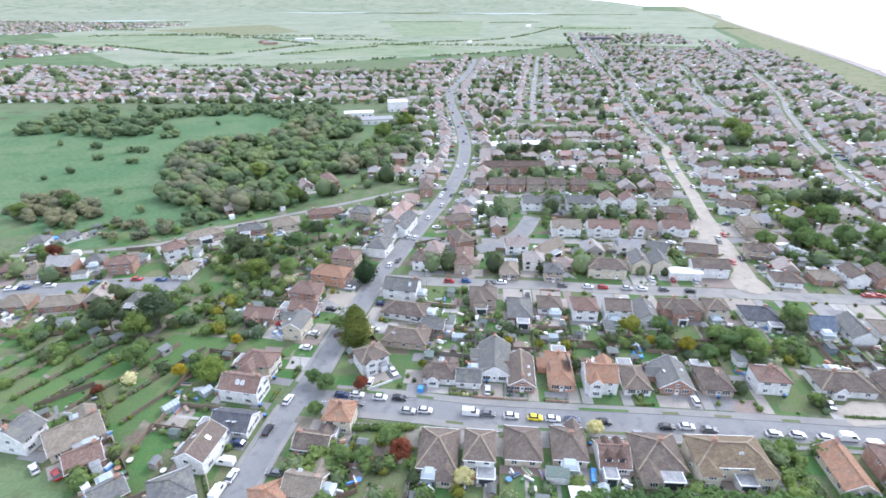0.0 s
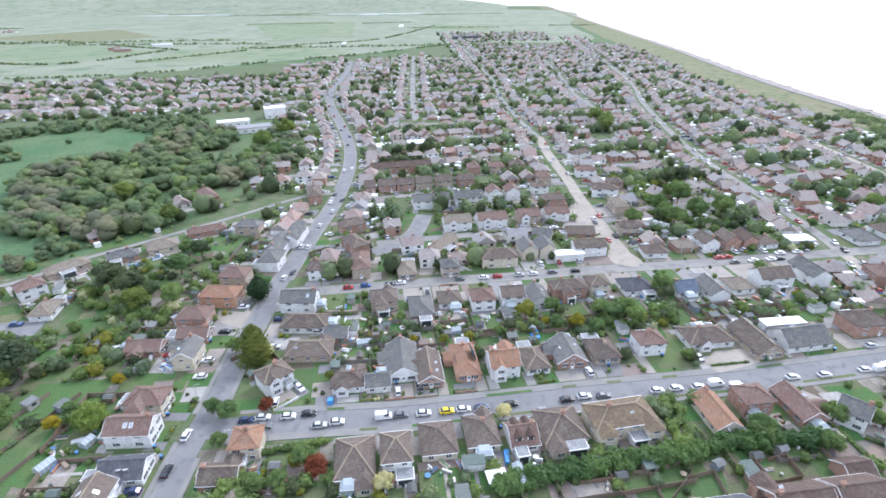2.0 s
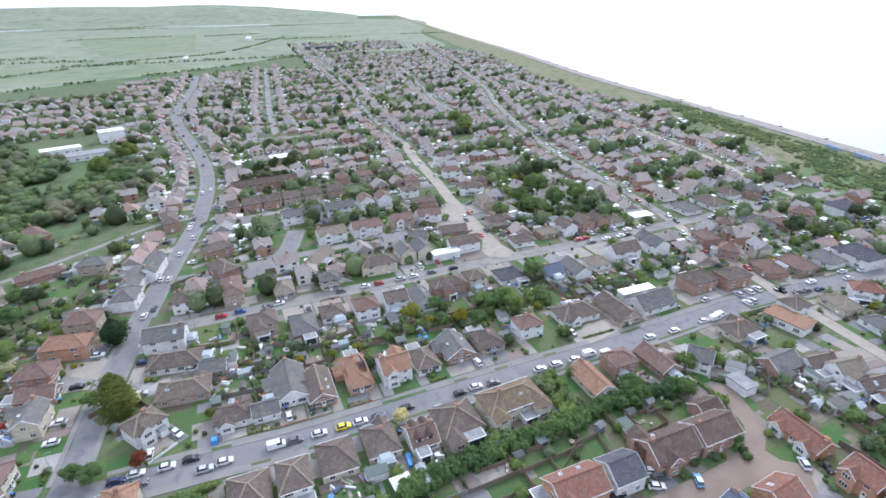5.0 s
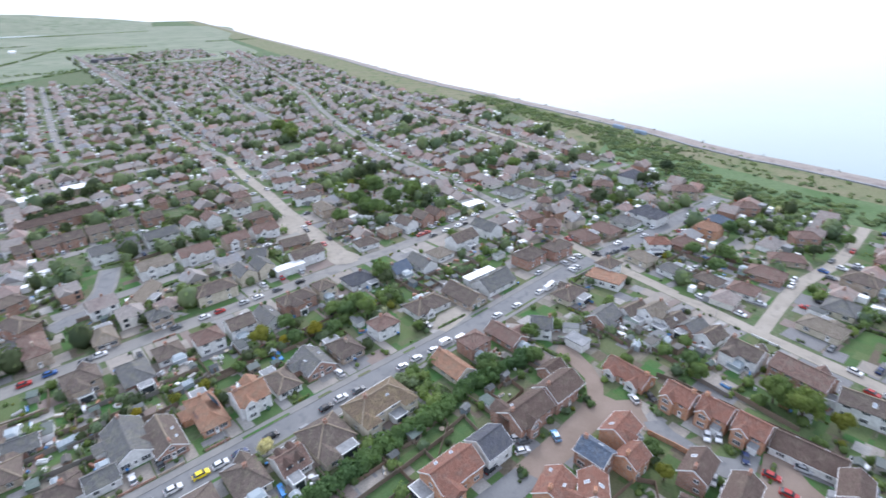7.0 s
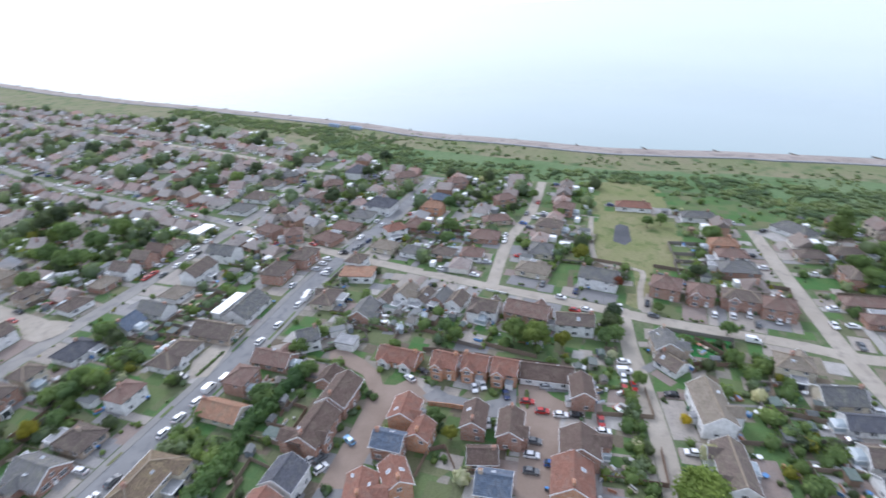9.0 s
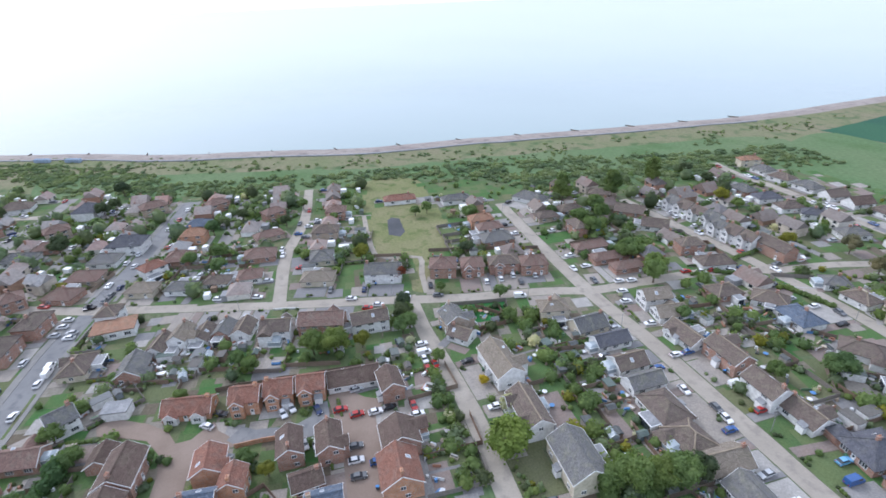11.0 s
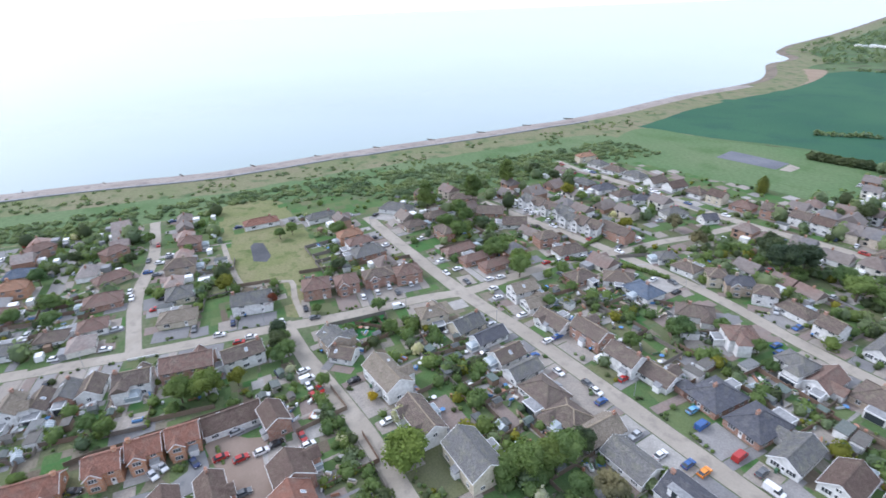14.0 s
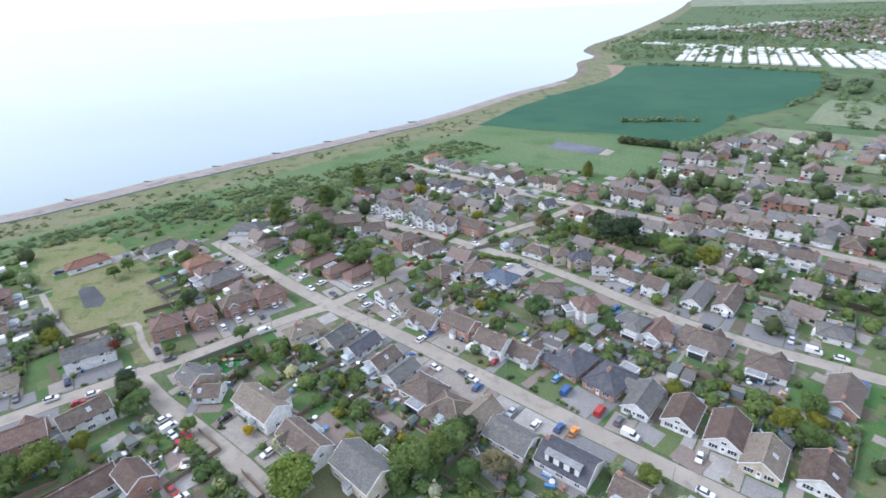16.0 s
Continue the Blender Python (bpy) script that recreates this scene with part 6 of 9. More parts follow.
# larger lawns kept clear of bushes
OPEN_LAWNS = [
    [(127.0, -47.9), (125.5, -57.9), (120.1, -57.8), (120.0, -48.1)],
    [(116.6, -48.2), (117.8, -56.4), (109.2, -56.7), (110.1, -49.2)],
    [(109.1, -50.4), (105.9, -56.9), (99.1, -54.4), (99.9, -47.6)],
    [(97.0, -46.7), (96.7, -54.6), (91.3, -56.4), (91.4, -49.3)],
    [(94.4, -62.4), (94.2, -70.3), (86.3, -65.9), (87.5, -59.2)],
    [(117.3, -66.3), (117.6, -73.0), (112.5, -72.6), (112.2, -66.0)],
    [(69.3, -123.0), (67.9, -127.5), (60.3, -127.2), (61.0, -122.4)],
    [(56.8, -99.4), (57.8, -106.6), (53.8, -105.1), (53.6, -100.1)],
    [(41.4, -103.3), (40.3, -110.1), (36.5, -106.2), (36.9, -101.0)],
    [(69.7, -136.6), (67.0, -141.9), (52.9, -134.4), (56.1, -130.7)],
    [(59.2, -125.3), (57.7, -128.9), (46.0, -125.7), (47.9, -121.7)],
    [(42.1, -133.7), (38.0, -134.8), (32.8, -132.5), (36.1, -130.3)],
    [(105.6, -64.6), (101.2, -65.9), (101.2, -61.5), (105.2, -61.3)],
    [(68.4, -59.8), (70.1, -67.0), (64.7, -69.3), (61.3, -62.1)],
    [(34.2, -100.6), (34.0, -107.0), (28.2, -108.4), (27.0, -101.4)],
    [(39.7, -93.4), (38.7, -88.6), (30.5, -89.5), (30.8, -93.6)],
    [(10.5, 151.0), (19.2, 149.4), (18.1, 138.9), (11.3, 141.6)],
    [(-5.6, 156.2), (7.0, 155.9), (7.2, 147.1), (-4.2, 149.5)],
    [(73.8, 140.4), (86.0, 143.1), (86.4, 136.3), (79.9, 134.9)],
    [(87.3, 128.2), (94.3, 128.5), (89.5, 118.7), (84.5, 120.0)],
    [(116.7, 141.9), (126.5, 140.9), (123.2, 130.8), (113.2, 131.7)],
    [(109.6, 126.9), (116.9, 126.9), (119.2, 122.0), (110.8, 120.6)],
    [(99.0, 118.6), (101.5, 115.8), (101.0, 105.1), (89.0, 106.0)],
    [(40.4, 146.0), (48.4, 147.1), (48.0, 138.3), (40.4, 138.4)],
    [(19.2, 138.5), (25.1, 138.5), (23.6, 128.2), (18.4, 128.7)],
    [(0.4, 141.7), (7.1, 142.2), (6.0, 133.5), (-2.0, 133.7)],
    [(126.9, 131.6), (134.1, 132.4), (131.0, 125.7), (124.9, 125.9)],
    [(47.1, 191.6), (55.3, 192.4), (52.5, 180.8), (45.5, 181.5)],
    [(88.8, 179.3), (96.8, 179.1), (95.0, 172.9), (87.4, 173.6)],
    [(-18.7, 130.9), (-9.8, 129.2), (-10.8, 115.7), (-17.5, 117.2)],
    [(52.9, 77.7), (65.5, 75.9), (64.5, 71.9), (51.8, 72.9)],
    [(75.0, 71.5), (83.1, 70.6), (78.8, 62.6), (72.0, 64.4)],
    [(86.3, 68.7), (90.1, 69.4), (89.8, 63.1), (85.3, 63.9)],
    [(91.6, 68.2), (96.1, 69.2), (95.8, 64.8), (91.9, 64.2)],
    [(85.8, 117.3), (98.8, 115.2), (98.7, 107.6), (83.7, 109.0)],
    [(39.8, 84.9), (42.5, 84.1), (41.3, 76.2), (37.4, 76.9)],
    [(-22.9, 98.8), (-17.7, 98.2), (-15.0, 89.9), (-21.2, 90.4)],
    [(-92.7, 132.1), (-85.0, 139.4), (-71.0, 130.6), (-73.8, 123.2), (-87.0, 122.1)],
    [(-69.9, 128.5), (-65.1, 132.6), (-58.2, 126.4), (-61.7, 123.3)],
    [(-83.1, 104.4), (-80.7, 111.8), (-73.0, 108.2), (-74.6, 100.2)],
    [(-75.5, 105.1), (-70.7, 110.6), (-65.4, 106.9), (-68.6, 100.5)],
]
LAWNS += OPEN_LAWNS

# ---- single buildings ----
def flat_block(name, x, y, turn, L, D, h, wall, top, label, category="building", windows=0):
    ob = new(name)
    ob.matrix_basis = pose(x, y, 0, 0, 0, turn)
    s = Shape()
    s.box(-L / 2, L / 2, -D / 2, D / 2, 0, h)
    part("wall", s.mesh("wall", M[wall], uv=True), ob)
    s = Shape()
    s.box(-L / 2 - 0.25, L / 2 + 0.25, -D / 2 - 0.25, D / 2 + 0.25, h, h + 0.35)
    part("roof", s.mesh("roof", M[top], uv=True), ob)
    for k in range(windows):
        for sg in (-1, 1):
            part("window", shared(("ww", 2.0, 1.35), lambda: window_whole(2.0, 1.35)), ob, "white-framed window", pose(-L / 2 + L * (k + 0.5) / windows, sg * D / 2, 1.0, 0, 0, 0 if sg < 0 else 180))
    HOMES.append((x, y, max(L, D) / 2))
    return tagged(ob, label, category)


flat_block("garage", 128.2, 64.2, -95, 6.5, 4.5, 2.8, "white", "felt", "large white flat-roofed garage behind the drive", "garage")
flat_block("corner_shop", 172.0, 77.6, -84, 13.2, 8.6, 3.0, "white", "roof_o", "white corner shop with a flat orange roof", "shop", 3)
flat_block("workshop", 38, 367, -3, 9, 10, 4, "white", "upvc", "white flat-roofed workshop behind the terraces")
flat_block("workshop", 63, 371, -3, 13, 10, 4, "brick_yellow", "upvc", "workshop with a bright white roof")
flat_block("extension", 141.4, 116.2, -6, 14, 3.6, 2.8, "white", "upvc", "long white flat-roofed extension behind a bungalow", "extension")
flat_block("workshop", 94, 179, -5, 12, 4.5, 3.2, "white", "upvc", "long white flat-roofed workshop beside the road")
flat_block("workshop", 200, 170, -8, 11, 6, 3, "white", "upvc", "white flat-roofed workshop at the crossroads")
flat_block("school", -60, 452, 12, 30, 14, 4, "white", "felt", "low white flat-roofed school block", windows=5)
flat_block("school", -78, 478, 12, 26, 10, 4, "white", "upvc", "low white school wing with a bright roof", windows=4)
flat_block("school", -45, 505, 12, 18, 12, 9, "white", "upvc", "tall white flat-roofed school hall", windows=3)
flat_block("warehouse", 366, 1360, 8, 70, 26, 7, "roof_s", "roof_s", "dark wide warehouse beyond the village")
flat_block("polytunnel", 288, 1960, 80, 90, 14, 4, "upvc", "upvc", "long white polytunnel on the marsh")
flat_block("polytunnel", 56, 1285, 78, 34, 6, 3, "upvc", "upvc", "narrow white polytunnel in a field")
flat_block("barn", -335, 1330, 10, 40, 14, 5, "caravan", "upvc", "pale farm barn among fields")
flat_block("barn", -385, 1225, 20, 30, 12, 5, "brick", "felt", "farm shed with a grey roof")
flat_block("barn", -410, 1260, 80, 26, 12, 5, "brick", "roof_r", "brick farm building with a red roof")


def gazebo(x, y, turn):
    ob = new("gazebo")
    ob.matrix_basis = pose(x, y, 0.05, 0, 0, turn)
    s = Shape()
    s.hull([(-1.9, -2.4, 2.1), (1.9, -2.4, 2.1), (1.9, 2.4, 2.1), (-1.9, 2.4, 2.1)], [(-0.05, -1.2, 3.0), (0.05, -1.2, 3.0), (0.05, 1.2, 3.0), (-0.05, 1.2, 3.0)])
    part("canopy", s.mesh("canopy", M["upvc"]), ob, "white fabric canopy")
    for sx in (-1.8, 1.8):
        for sy in (-2.3, 2.3):
            s = Shape()
            s.tube((sx, sy, 0), (sx, sy, 2.15), 0.04, 0.04, 6)
            part("post", s.mesh("post", M["steel"]), ob)
    tagged(ob, "white garden gazebo on a lawn", "gazebo")


def greenhouse(x, y, turn, L):
    ob = new("greenhouse")
    ob.matrix_basis = pose(x, y, 0.05, 0, 0, turn)
    s = Shape()
    s.box(-L / 2, L / 2, -1.2, 1.2, 0, 1.5)
    s.hull([(-L / 2, -1.25, 1.5), (L / 2, -1.25, 1.5), (L / 2, 1.25, 1.5), (-L / 2, 1.25, 1.5)], [(-L / 2, -0.03, 2.3), (L / 2, -0.03, 2.3), (L / 2, 0.03, 2.3), (-L / 2, 0.03, 2.3)])
    part("glazing", s.mesh("glazing", M["sheer"]), ob, "pale glass")
    s = Shape()
    for k in range(int(L) + 1):
        px = -L / 2 + k * L / int(L)
        for sg in (-1, 1):
            s.beam((px, sg * 1.26, 0), (px, sg * 1.26, 1.5), 0.05, 0.05)
            s.beam((px, sg * 1.27, 1.5), (px, 0, 2.31), 0.05, 0.05)
    part("frame", s.mesh("frame", M["upvc"]), ob, "white glazing bars")
    tagged(ob, "small white-framed greenhouse in a garden", "greenhouse", "greenhouses")


gazebo(30, 78.8, 90)
for x, y, t, L in ((35.5, 78.5, 85, 6), (-66, 112, 60, 3), (-73, 106, 55, 4), (-60, 97, 55, 3), (98, 126, 5, 3), (148, 44, 0, 3), (140, 50, 10, 4), (86, -60, 0, 3), (62, -128, 80, 3), (118, -128, 70, 4), (5, 138, 0, 5), (60, 134, 80, 3), (35, 138, 0, 3), (78, 128, 0, 3)):
    greenhouse(x, y, t, L)


def slab_cover(name, x, y, turn, L, D, h, mat, label, category):
    s = Shape()
    s.box(-L / 2, L / 2, -D / 2, D / 2, 0.02, h, 0, 0.12)
    ob = new(name, s.mesh(name, M[mat]))
    ob.matrix_basis = pose(x, y, 0.06, 0, 0, turn)
    tagged(ob, label, category)


slab_cover("pool_cover", 60, 131, 80, 5, 3, 0.5, "bluepanel", "blue cover over a garden pool", "pool cover")
slab_cover("pool_cover", -176, 214, 30, 6, 3.5, 0.6, "bluepanel", "bright blue garden pool", "pool cover")
slab_cover("tarpaulin", 34.5, 84.5, 80, 4, 1.4, 1.2, "bluepanel", "blue tarpaulin over stacked things", "tarpaulin")
slab_cover("tarpaulin", -6.5, 113.5, 80, 1.8, 1.6, 1.4, "bluepanel", "blue covered play house", "tarpaulin")


# ---- street lamps ----
def lamp_make():
    ob = new("street_lamp")
    s = Shape()
    s.tube((0, 0, 0), (0, 0, 6.0), 0.09, 0.06, 8)
    part("pole", s.mesh("pole", M["steel"]), ob)
    s = Shape()
    s.tube((0, 0, 6.0), (1.1, 0, 6.2), 0.045, 0.04, 6)
    part("arm", s.mesh("arm", M["steel"]), ob)
    s = Shape()
    s.box(0.9, 1.5, -0.12, 0.12, 6.14, 6.28, 0, 0.03)
    part("lamp_head", s.mesh("lamp_head", M["felt"]), ob, "grey lamp head")
    return tagged(ob, "slim grey steel street lamp on the pavement", "street lamp", "street lamps")


first_lamp = None
for n in ("main_road", "front_street", "second_street", "cross_street", "close_street", "garden_street"):
    line = LINES[n]
    w = STREETS[n][0]
    for i in range(4, len(line) - 2, 12):
        if math.hypot(*line[i]) > 300:
            continue
        d = line[i + 1] - line[i]
        a = math.atan2(d[1], d[0]) + (math.pi / 2 if (i // 12) % 2 else -math.pi / 2)
        m = pose(line[i][0] + math.cos(a) * (w / 2 + 1.5), line[i][1] + math.sin(a) * (w / 2 + 1.5), 0.1, 0, 0, math.degrees(a) + 180)
        if first_lamp is None:
            first_lamp = lamp_make()
            first_lamp.matrix_basis = m
        else:
            copy_thing(first_lamp, m)

slab_cover("boat_cover", 145.6, 62.0, 100, 4.6, 1.7, 1.3, "upvc", "white cover over a small boat in a yard", "cover")
slab_cover("boat_cover", 142.6, 56.7, 96, 4.6, 1.7, 1.3, "upvc", "white cover over a small boat in a yard", "cover")
slab_cover("boat_cover", 141.4, 52.5, 92, 4.6, 1.7, 1.3, "upvc", "white cover over a small boat in a yard", "cover")


def beach_hut(x, y, turn, colour):
    ob = new("beach_hut")
    ob.matrix_basis = pose(x, y, 0.6, 0, 0, turn)
    s = Shape()
    s.box(-1.0, 1.0, -1.3, 1.3, 0, 2.0)
    part("wall", s.mesh("wall", M[colour]), ob)
    s = Shape()
    s.hull([(-1.15, -1.5, 1.95), (1.15, -1.5, 1.95), (1.15, 1.5, 1.95), (-1.15, 1.5, 1.95)], [(-0.05, -1.5, 2.75), (0.05, -1.5, 2.75), (0.05, 1.5, 2.75), (-0.05, 1.5, 2.75)])
    part("roof", s.mesh("roof", M[colour]), ob)
    tagged(ob, "small blue timber beach hut behind the shingle", "beach hut", "beach huts")


M["hutblue"] = paint("faded_blue_paint", (0.27, 0.34, 0.43), 0.6)
for bx, by in ((424.3, 200.1), (416.4, 177.1)):
    for k in range(5):
        beach_hut(bx - 0.75 * (k - 2), by - 2.2 * (k - 2), 72, "hutblue")
for k in range(16):
    BUSHES.append((gard.uniform(74, 90), gard.uniform(-38, -32.5), gard.uniform(0.5, 1.5)))
DRIVES += [[(86, -38), (92, -38), (92, -33), (86, -33)], [(100, -37), (105, -37), (105, -32.5), (100, -32.5)]]

YARD = [(132.4, 1.4), (141.1, -14.9), (128.9, -22.1), (118.4, -5.1)]
for k in range(46):
    u, v = gard.random(), gard.random()
    x = (YARD[0][0] * (1 - u) + YARD[1][0] * u) * (1 - v) + (YARD[3][0] * (1 - u) + YARD[2][0] * u) * v
    y = (YARD[0][1] * (1 - u) + YARD[1][1] * u) * (1 - v) + (YARD[3][1] * (1 - u) + YARD[2][1] * u) * v
    if k < 9:
        SHEDS.append((x, y, gard.choice([5, 95]), gard.random()))
    elif k < 15:
        PARKED.append((x, y, gard.choice([5, 80])))
    elif k < 20:
        DRIVES.append([(x - 3, y - 2), (x + 3, y - 2), (x + 3, y + 2), (x - 3, y + 2)])
    else:
        BUSHES.append((x, y, gard.uniform(0.5, 1.6)))

# ---- garden surfaces ----
def patches(name, rects, z, mat, label, category):
    sh = Shape()
    cells = {}
    for r in rects:
        xs, ys = [p[0] for p in r], [p[1] for p in r]
        box = (min(xs), max(xs), min(ys), max(ys))
        keys = [(i, j) for i in range(int(box[0] // 12), int(box[1] // 12) + 1) for j in range(int(box[2] // 12), int(box[3] // 12) + 1)]
        used = {lv for k in keys for b, lv in cells.get(k, ()) if b[0] < box[1] and b[1] > box[0] and b[2] < box[3] and b[3] > box[2]}
        level = next((n for n in range(9) if n not in used), None)
        if level is None:
            continue
        for k in keys:
            cells.setdefault(k, []).append((box, level))
        area = sum(a[0] * b[1] - b[0] * a[1] for a, b in zip(r, r[1:] + r[:1]))
        sh.face([(*p, z + 0.0045 * level) for p in (r if area > 0 else r[::-1])])
    return tagged(new(name, sh.mesh(name, mat)), label, category, kind="stuff")


# ---- sheds and garages ----
def shed_make(kind):
    ob = new("garden_shed" if kind < 2 else "garage")
    s = Shape()
    if kind == 0:
        s.box(-1.2, 1.2, -0.9, 0.9, 0, 1.9)
        part("body", s.mesh("body", M["shed"]), ob)
        r = Shape()
        r.hull([(-1.35, -1.1, 1.85), (1.35, -1.1, 1.85), (1.35, 1.1, 1.85), (-1.35, 1.1, 1.85)], [(-1.35, -0.03, 2.5), (1.35, -0.03, 2.5), (1.35, 0.03, 2.5), (-1.35, 0.03, 2.5)])
        part("roof", r.mesh("roof", M["shedfelt"]), ob, "dark felt roof")
        d = Shape()
        d.box(-0.4, 0.4, -0.95, -0.9, 0.05, 1.8)
        part("door", d.mesh("door", M["fence"]), ob, "plank door")
        tagged(ob, "small timber garden shed with felt roof", "shed", "garden sheds")
    elif kind == 1:
        s.box(-1.6, 1.6, -1.2, 1.2, 0, 2.1)
        part("body", s.mesh("body", M["shed"]), ob)
        r = Shape()
        r.hull([(-1.75, -1.35, 2.1), (1.75, -1.35, 2.1), (1.75, 1.35, 2.1), (-1.75, 1.35, 2.1)], [(-1.75, -1.35, 2.2), (1.75, -1.35, 2.2), (1.75, 1.35, 2.5), (-1.75, 1.35, 2.5)])
        part("roof", r.mesh("roof", M["shedfelt"]), ob, "dark sloping roof")
        w = Shape()
        w.box(-0.6, 0.6, -1.24, -1.2, 0.9, 1.7)
        part("window", w.mesh("window", M["glass"]), ob)
        tagged(ob, "timber summer house with a sloping roof", "shed", "garden sheds")
    else:
        s.box(-1.5, 1.5, -2.6, 2.6, 0, 2.3)
        part("body", s.mesh("body", M["white"]), ob)
        r = Shape()
        r.box(-1.62, 1.62, -2.72, 2.72, 2.3, 2.45)
        part("roof", r.mesh("roof", M["shedfelt"]), ob, "flat grey felt roof")
        d = Shape()
        d.box(-1.2, 1.2, -2.65, -2.6, 0.05, 2.0)
        for k in range(4):
            d.box(-1.15, 1.15, -2.68, -2.65, 0.1 + k * 0.48, 0.5 + k * 0.48)
        part("garage_door", d.mesh("garage_door", M["upvc"]), ob, "white panelled garage door")
        tagged(ob, "white flat-roofed single garage", "garage", "garages")
    return ob


PROTO = {}


def placed(key, make, m):
    if key not in PROTO:
        PROTO[key] = make()
        PROTO[key].matrix_basis = m
        return PROTO[key]
    s = PROTO[key].scale
    return copy_thing(PROTO[key], m @ Matrix.Diagonal((1 / s[0], 1 / s[1], 1 / s[2], 1)))


def free(x, y, r, skip=0.0):
    return all(math.hypot(x - a, y - b) > r + c * 0.8 for a, b, c in HOMES)


sheds_at = []
for x, y, th, u in SHEDS:
    gap = road_gap(x, y)[0]
    if gap > 3 and free(x, y, 2.4) and all(math.hypot(x - a, y - b) > 3.6 for a, b in sheds_at):
        kind = 0 if u < 0.5 else (1 if u < 0.75 else 2)
        placed(("shed", kind), lambda: shed_make(kind), pose(x, y, 0.03, 0, 0, th))
        sheds_at.append((x, y))

# ---- vehicles ----
PAINTS = {"white": (0.72, 0.72, 0.72), "silver": (0.45, 0.46, 0.47), "grey": (0.13, 0.135, 0.14), "black": (0.02, 0.02, 0.022), "navy": (0.02, 0.035, 0.10), "blue": (0.04, 0.10, 0.27), "lightblue": (0.16, 0.37, 0.58), "red": (0.36, 0.035, 0.03), "yellow": (0.85, 0.66, 0.02), "orange": (0.72, 0.25, 0.03)}
for k, v in PAINTS.items():
    M["car_" + k] = paint("car_paint_" + k, v, 0.22)


def profile_solid(s, prof, half, slot=0, tuck=0.0):
    """A side outline (x, z) swept across the vehicle's width, with sides leaning in by tuck at the top."""
    top = max(z for _, z in prof)
    base = min(z for _, z in prof)
    ring = [[(px, sg * (half - tuck * (pz - base) / (top - base + 1e-6)), pz) for px, pz in prof] for sg in (-1, 1)]
    n = len(prof)
    s.face(ring[0], slot)
    s.face(ring[1][::-1], slot)
    for k in range(n):
        s.face([ring[0][(k + 1) % n], ring[0][k], ring[1][k], ring[1][(k + 1) % n]], slot)


def wheel_mesh():
    t = Shape()
    t.tube((0, -0.1, 0), (0, 0.1, 0), 0.32, 0.32, 14)
    t.tube((0, -0.115, 0), (0, 0.115, 0), 0.2, 0.2, 10, 1)
    return t.mesh("wheel", [M["tyre"], M["rim"]])


def vehicle_make(van_like, colour, lamps=True):
    ob = new("van" if van_like else "car")
    b, g = Shape(), Shape()
    if van_like:
        profile_solid(b, [(-2.45, 0.28), (2.45, 0.28), (2.5, 0.8), (2.35, 1.1), (1.55, 1.25), (1.0, 2.1), (-2.4, 2.15), (-2.5, 1.9), (-2.5, 0.4)], 0.95, 0, 0.1)
        profile_solid(g, [(1.62, 1.25), (1.1, 2.02), (0.15, 2.02), (0.15, 1.28)], 0.925, 0, 0.06)
        wx, hz = 1.55, 2.45
    else:
        profile_solid(b, [(-2.05, 0.25), (2.05, 0.25), (2.12, 0.5), (2.0, 0.75), (1.15, 0.92), (-1.55, 0.96), (-2.08, 0.88), (-2.15, 0.5)], 0.88, 0, 0.06)
        profile_solid(b, [(0.62, 0.93), (0.3, 1.42), (-1.15, 1.46), (-1.75, 0.93)], 0.78, 0, 0.16)
        profile_solid(g, [(0.98, 0.93), (0.38, 1.37), (-1.2, 1.4), (-1.95, 0.94)], 0.79, 0, 0.15)
        wx, hz = 1.3, 2.08
    ty = shared("wheels", wheel_mesh)
    if not lamps:
        for sx in (-wx, wx):
            b.box(sx - 0.31, sx + 0.31, -0.84, 0.84, 0, 0.5, 1)
    for sx in (-wx, wx) if lamps else ():
        for sy in (-0.82, 0.82):
            part("wheel", ty, ob, "black tyre and alloy rim", pose(sx, sy, 0.32))
    part("body", b.mesh("body", [M["car_" + colour], M["tyre"]]), ob)
    part("glazing", g.mesh("glazing", M["glass"]), ob, "tinted glass")
    for sy in (-0.6, 0.6) if lamps else ():
        h = Shape()
        h.box(hz - 0.12, hz + 0.04, sy - 0.17, sy + 0.17, 0.58, 0.72)
        part("headlight", h.mesh("headlight", M["lamp_glass"]), ob, "clear headlight")
        h = Shape()
        h.box(-hz - 0.08, -hz + 0.1, sy - 0.15, sy + 0.15, 0.65, 0.82)
        part("tail_light", h.mesh("tail_light", M["tail"]), ob, "red tail light")
    return tagged(ob, f"parked {'light blue' if colour == 'lightblue' else colour} {'panel van' if van_like else 'family car'}", "van" if van_like else "car", "parked vehicles")


PARKED_AT = []


def ground_z(x, y):
    return 0.13 if road_gap(x, y)[0] < 0 else 0.17


def car(x, y, turn, colour):
    lamps = math.hypot(x, y) < 150
    placed(("car", colour, lamps), lambda: vehicle_make(False, colour, lamps), pose(x, y, ground_z(x, y), 0, 0, turn) @ Matrix.Diagonal((0.93, 0.95, 0.95, 1)))
    PARKED_AT.append((x, y))


def van(x, y, turn, colour):
    lamps = math.hypot(x, y) < 150
    placed(("van", colour, lamps), lambda: vehicle_make(True, colour, lamps), pose(x, y, ground_z(x, y), 0, 0, turn) @ Matrix.Diagonal((0.9, 0.95, 0.92, 1)))
    PARKED_AT.append((x, y))


car(-28.2, 111.3, 354, "navy")
car(-24.0, 111.4, 354, "white")
car(-17.5, 110.3, 354, "white")
car(-12.2, 110.1, 355, "black")
car(-23.5, 108.0, 354, "grey")
car(-9.5, 105.2, 355, "silver")
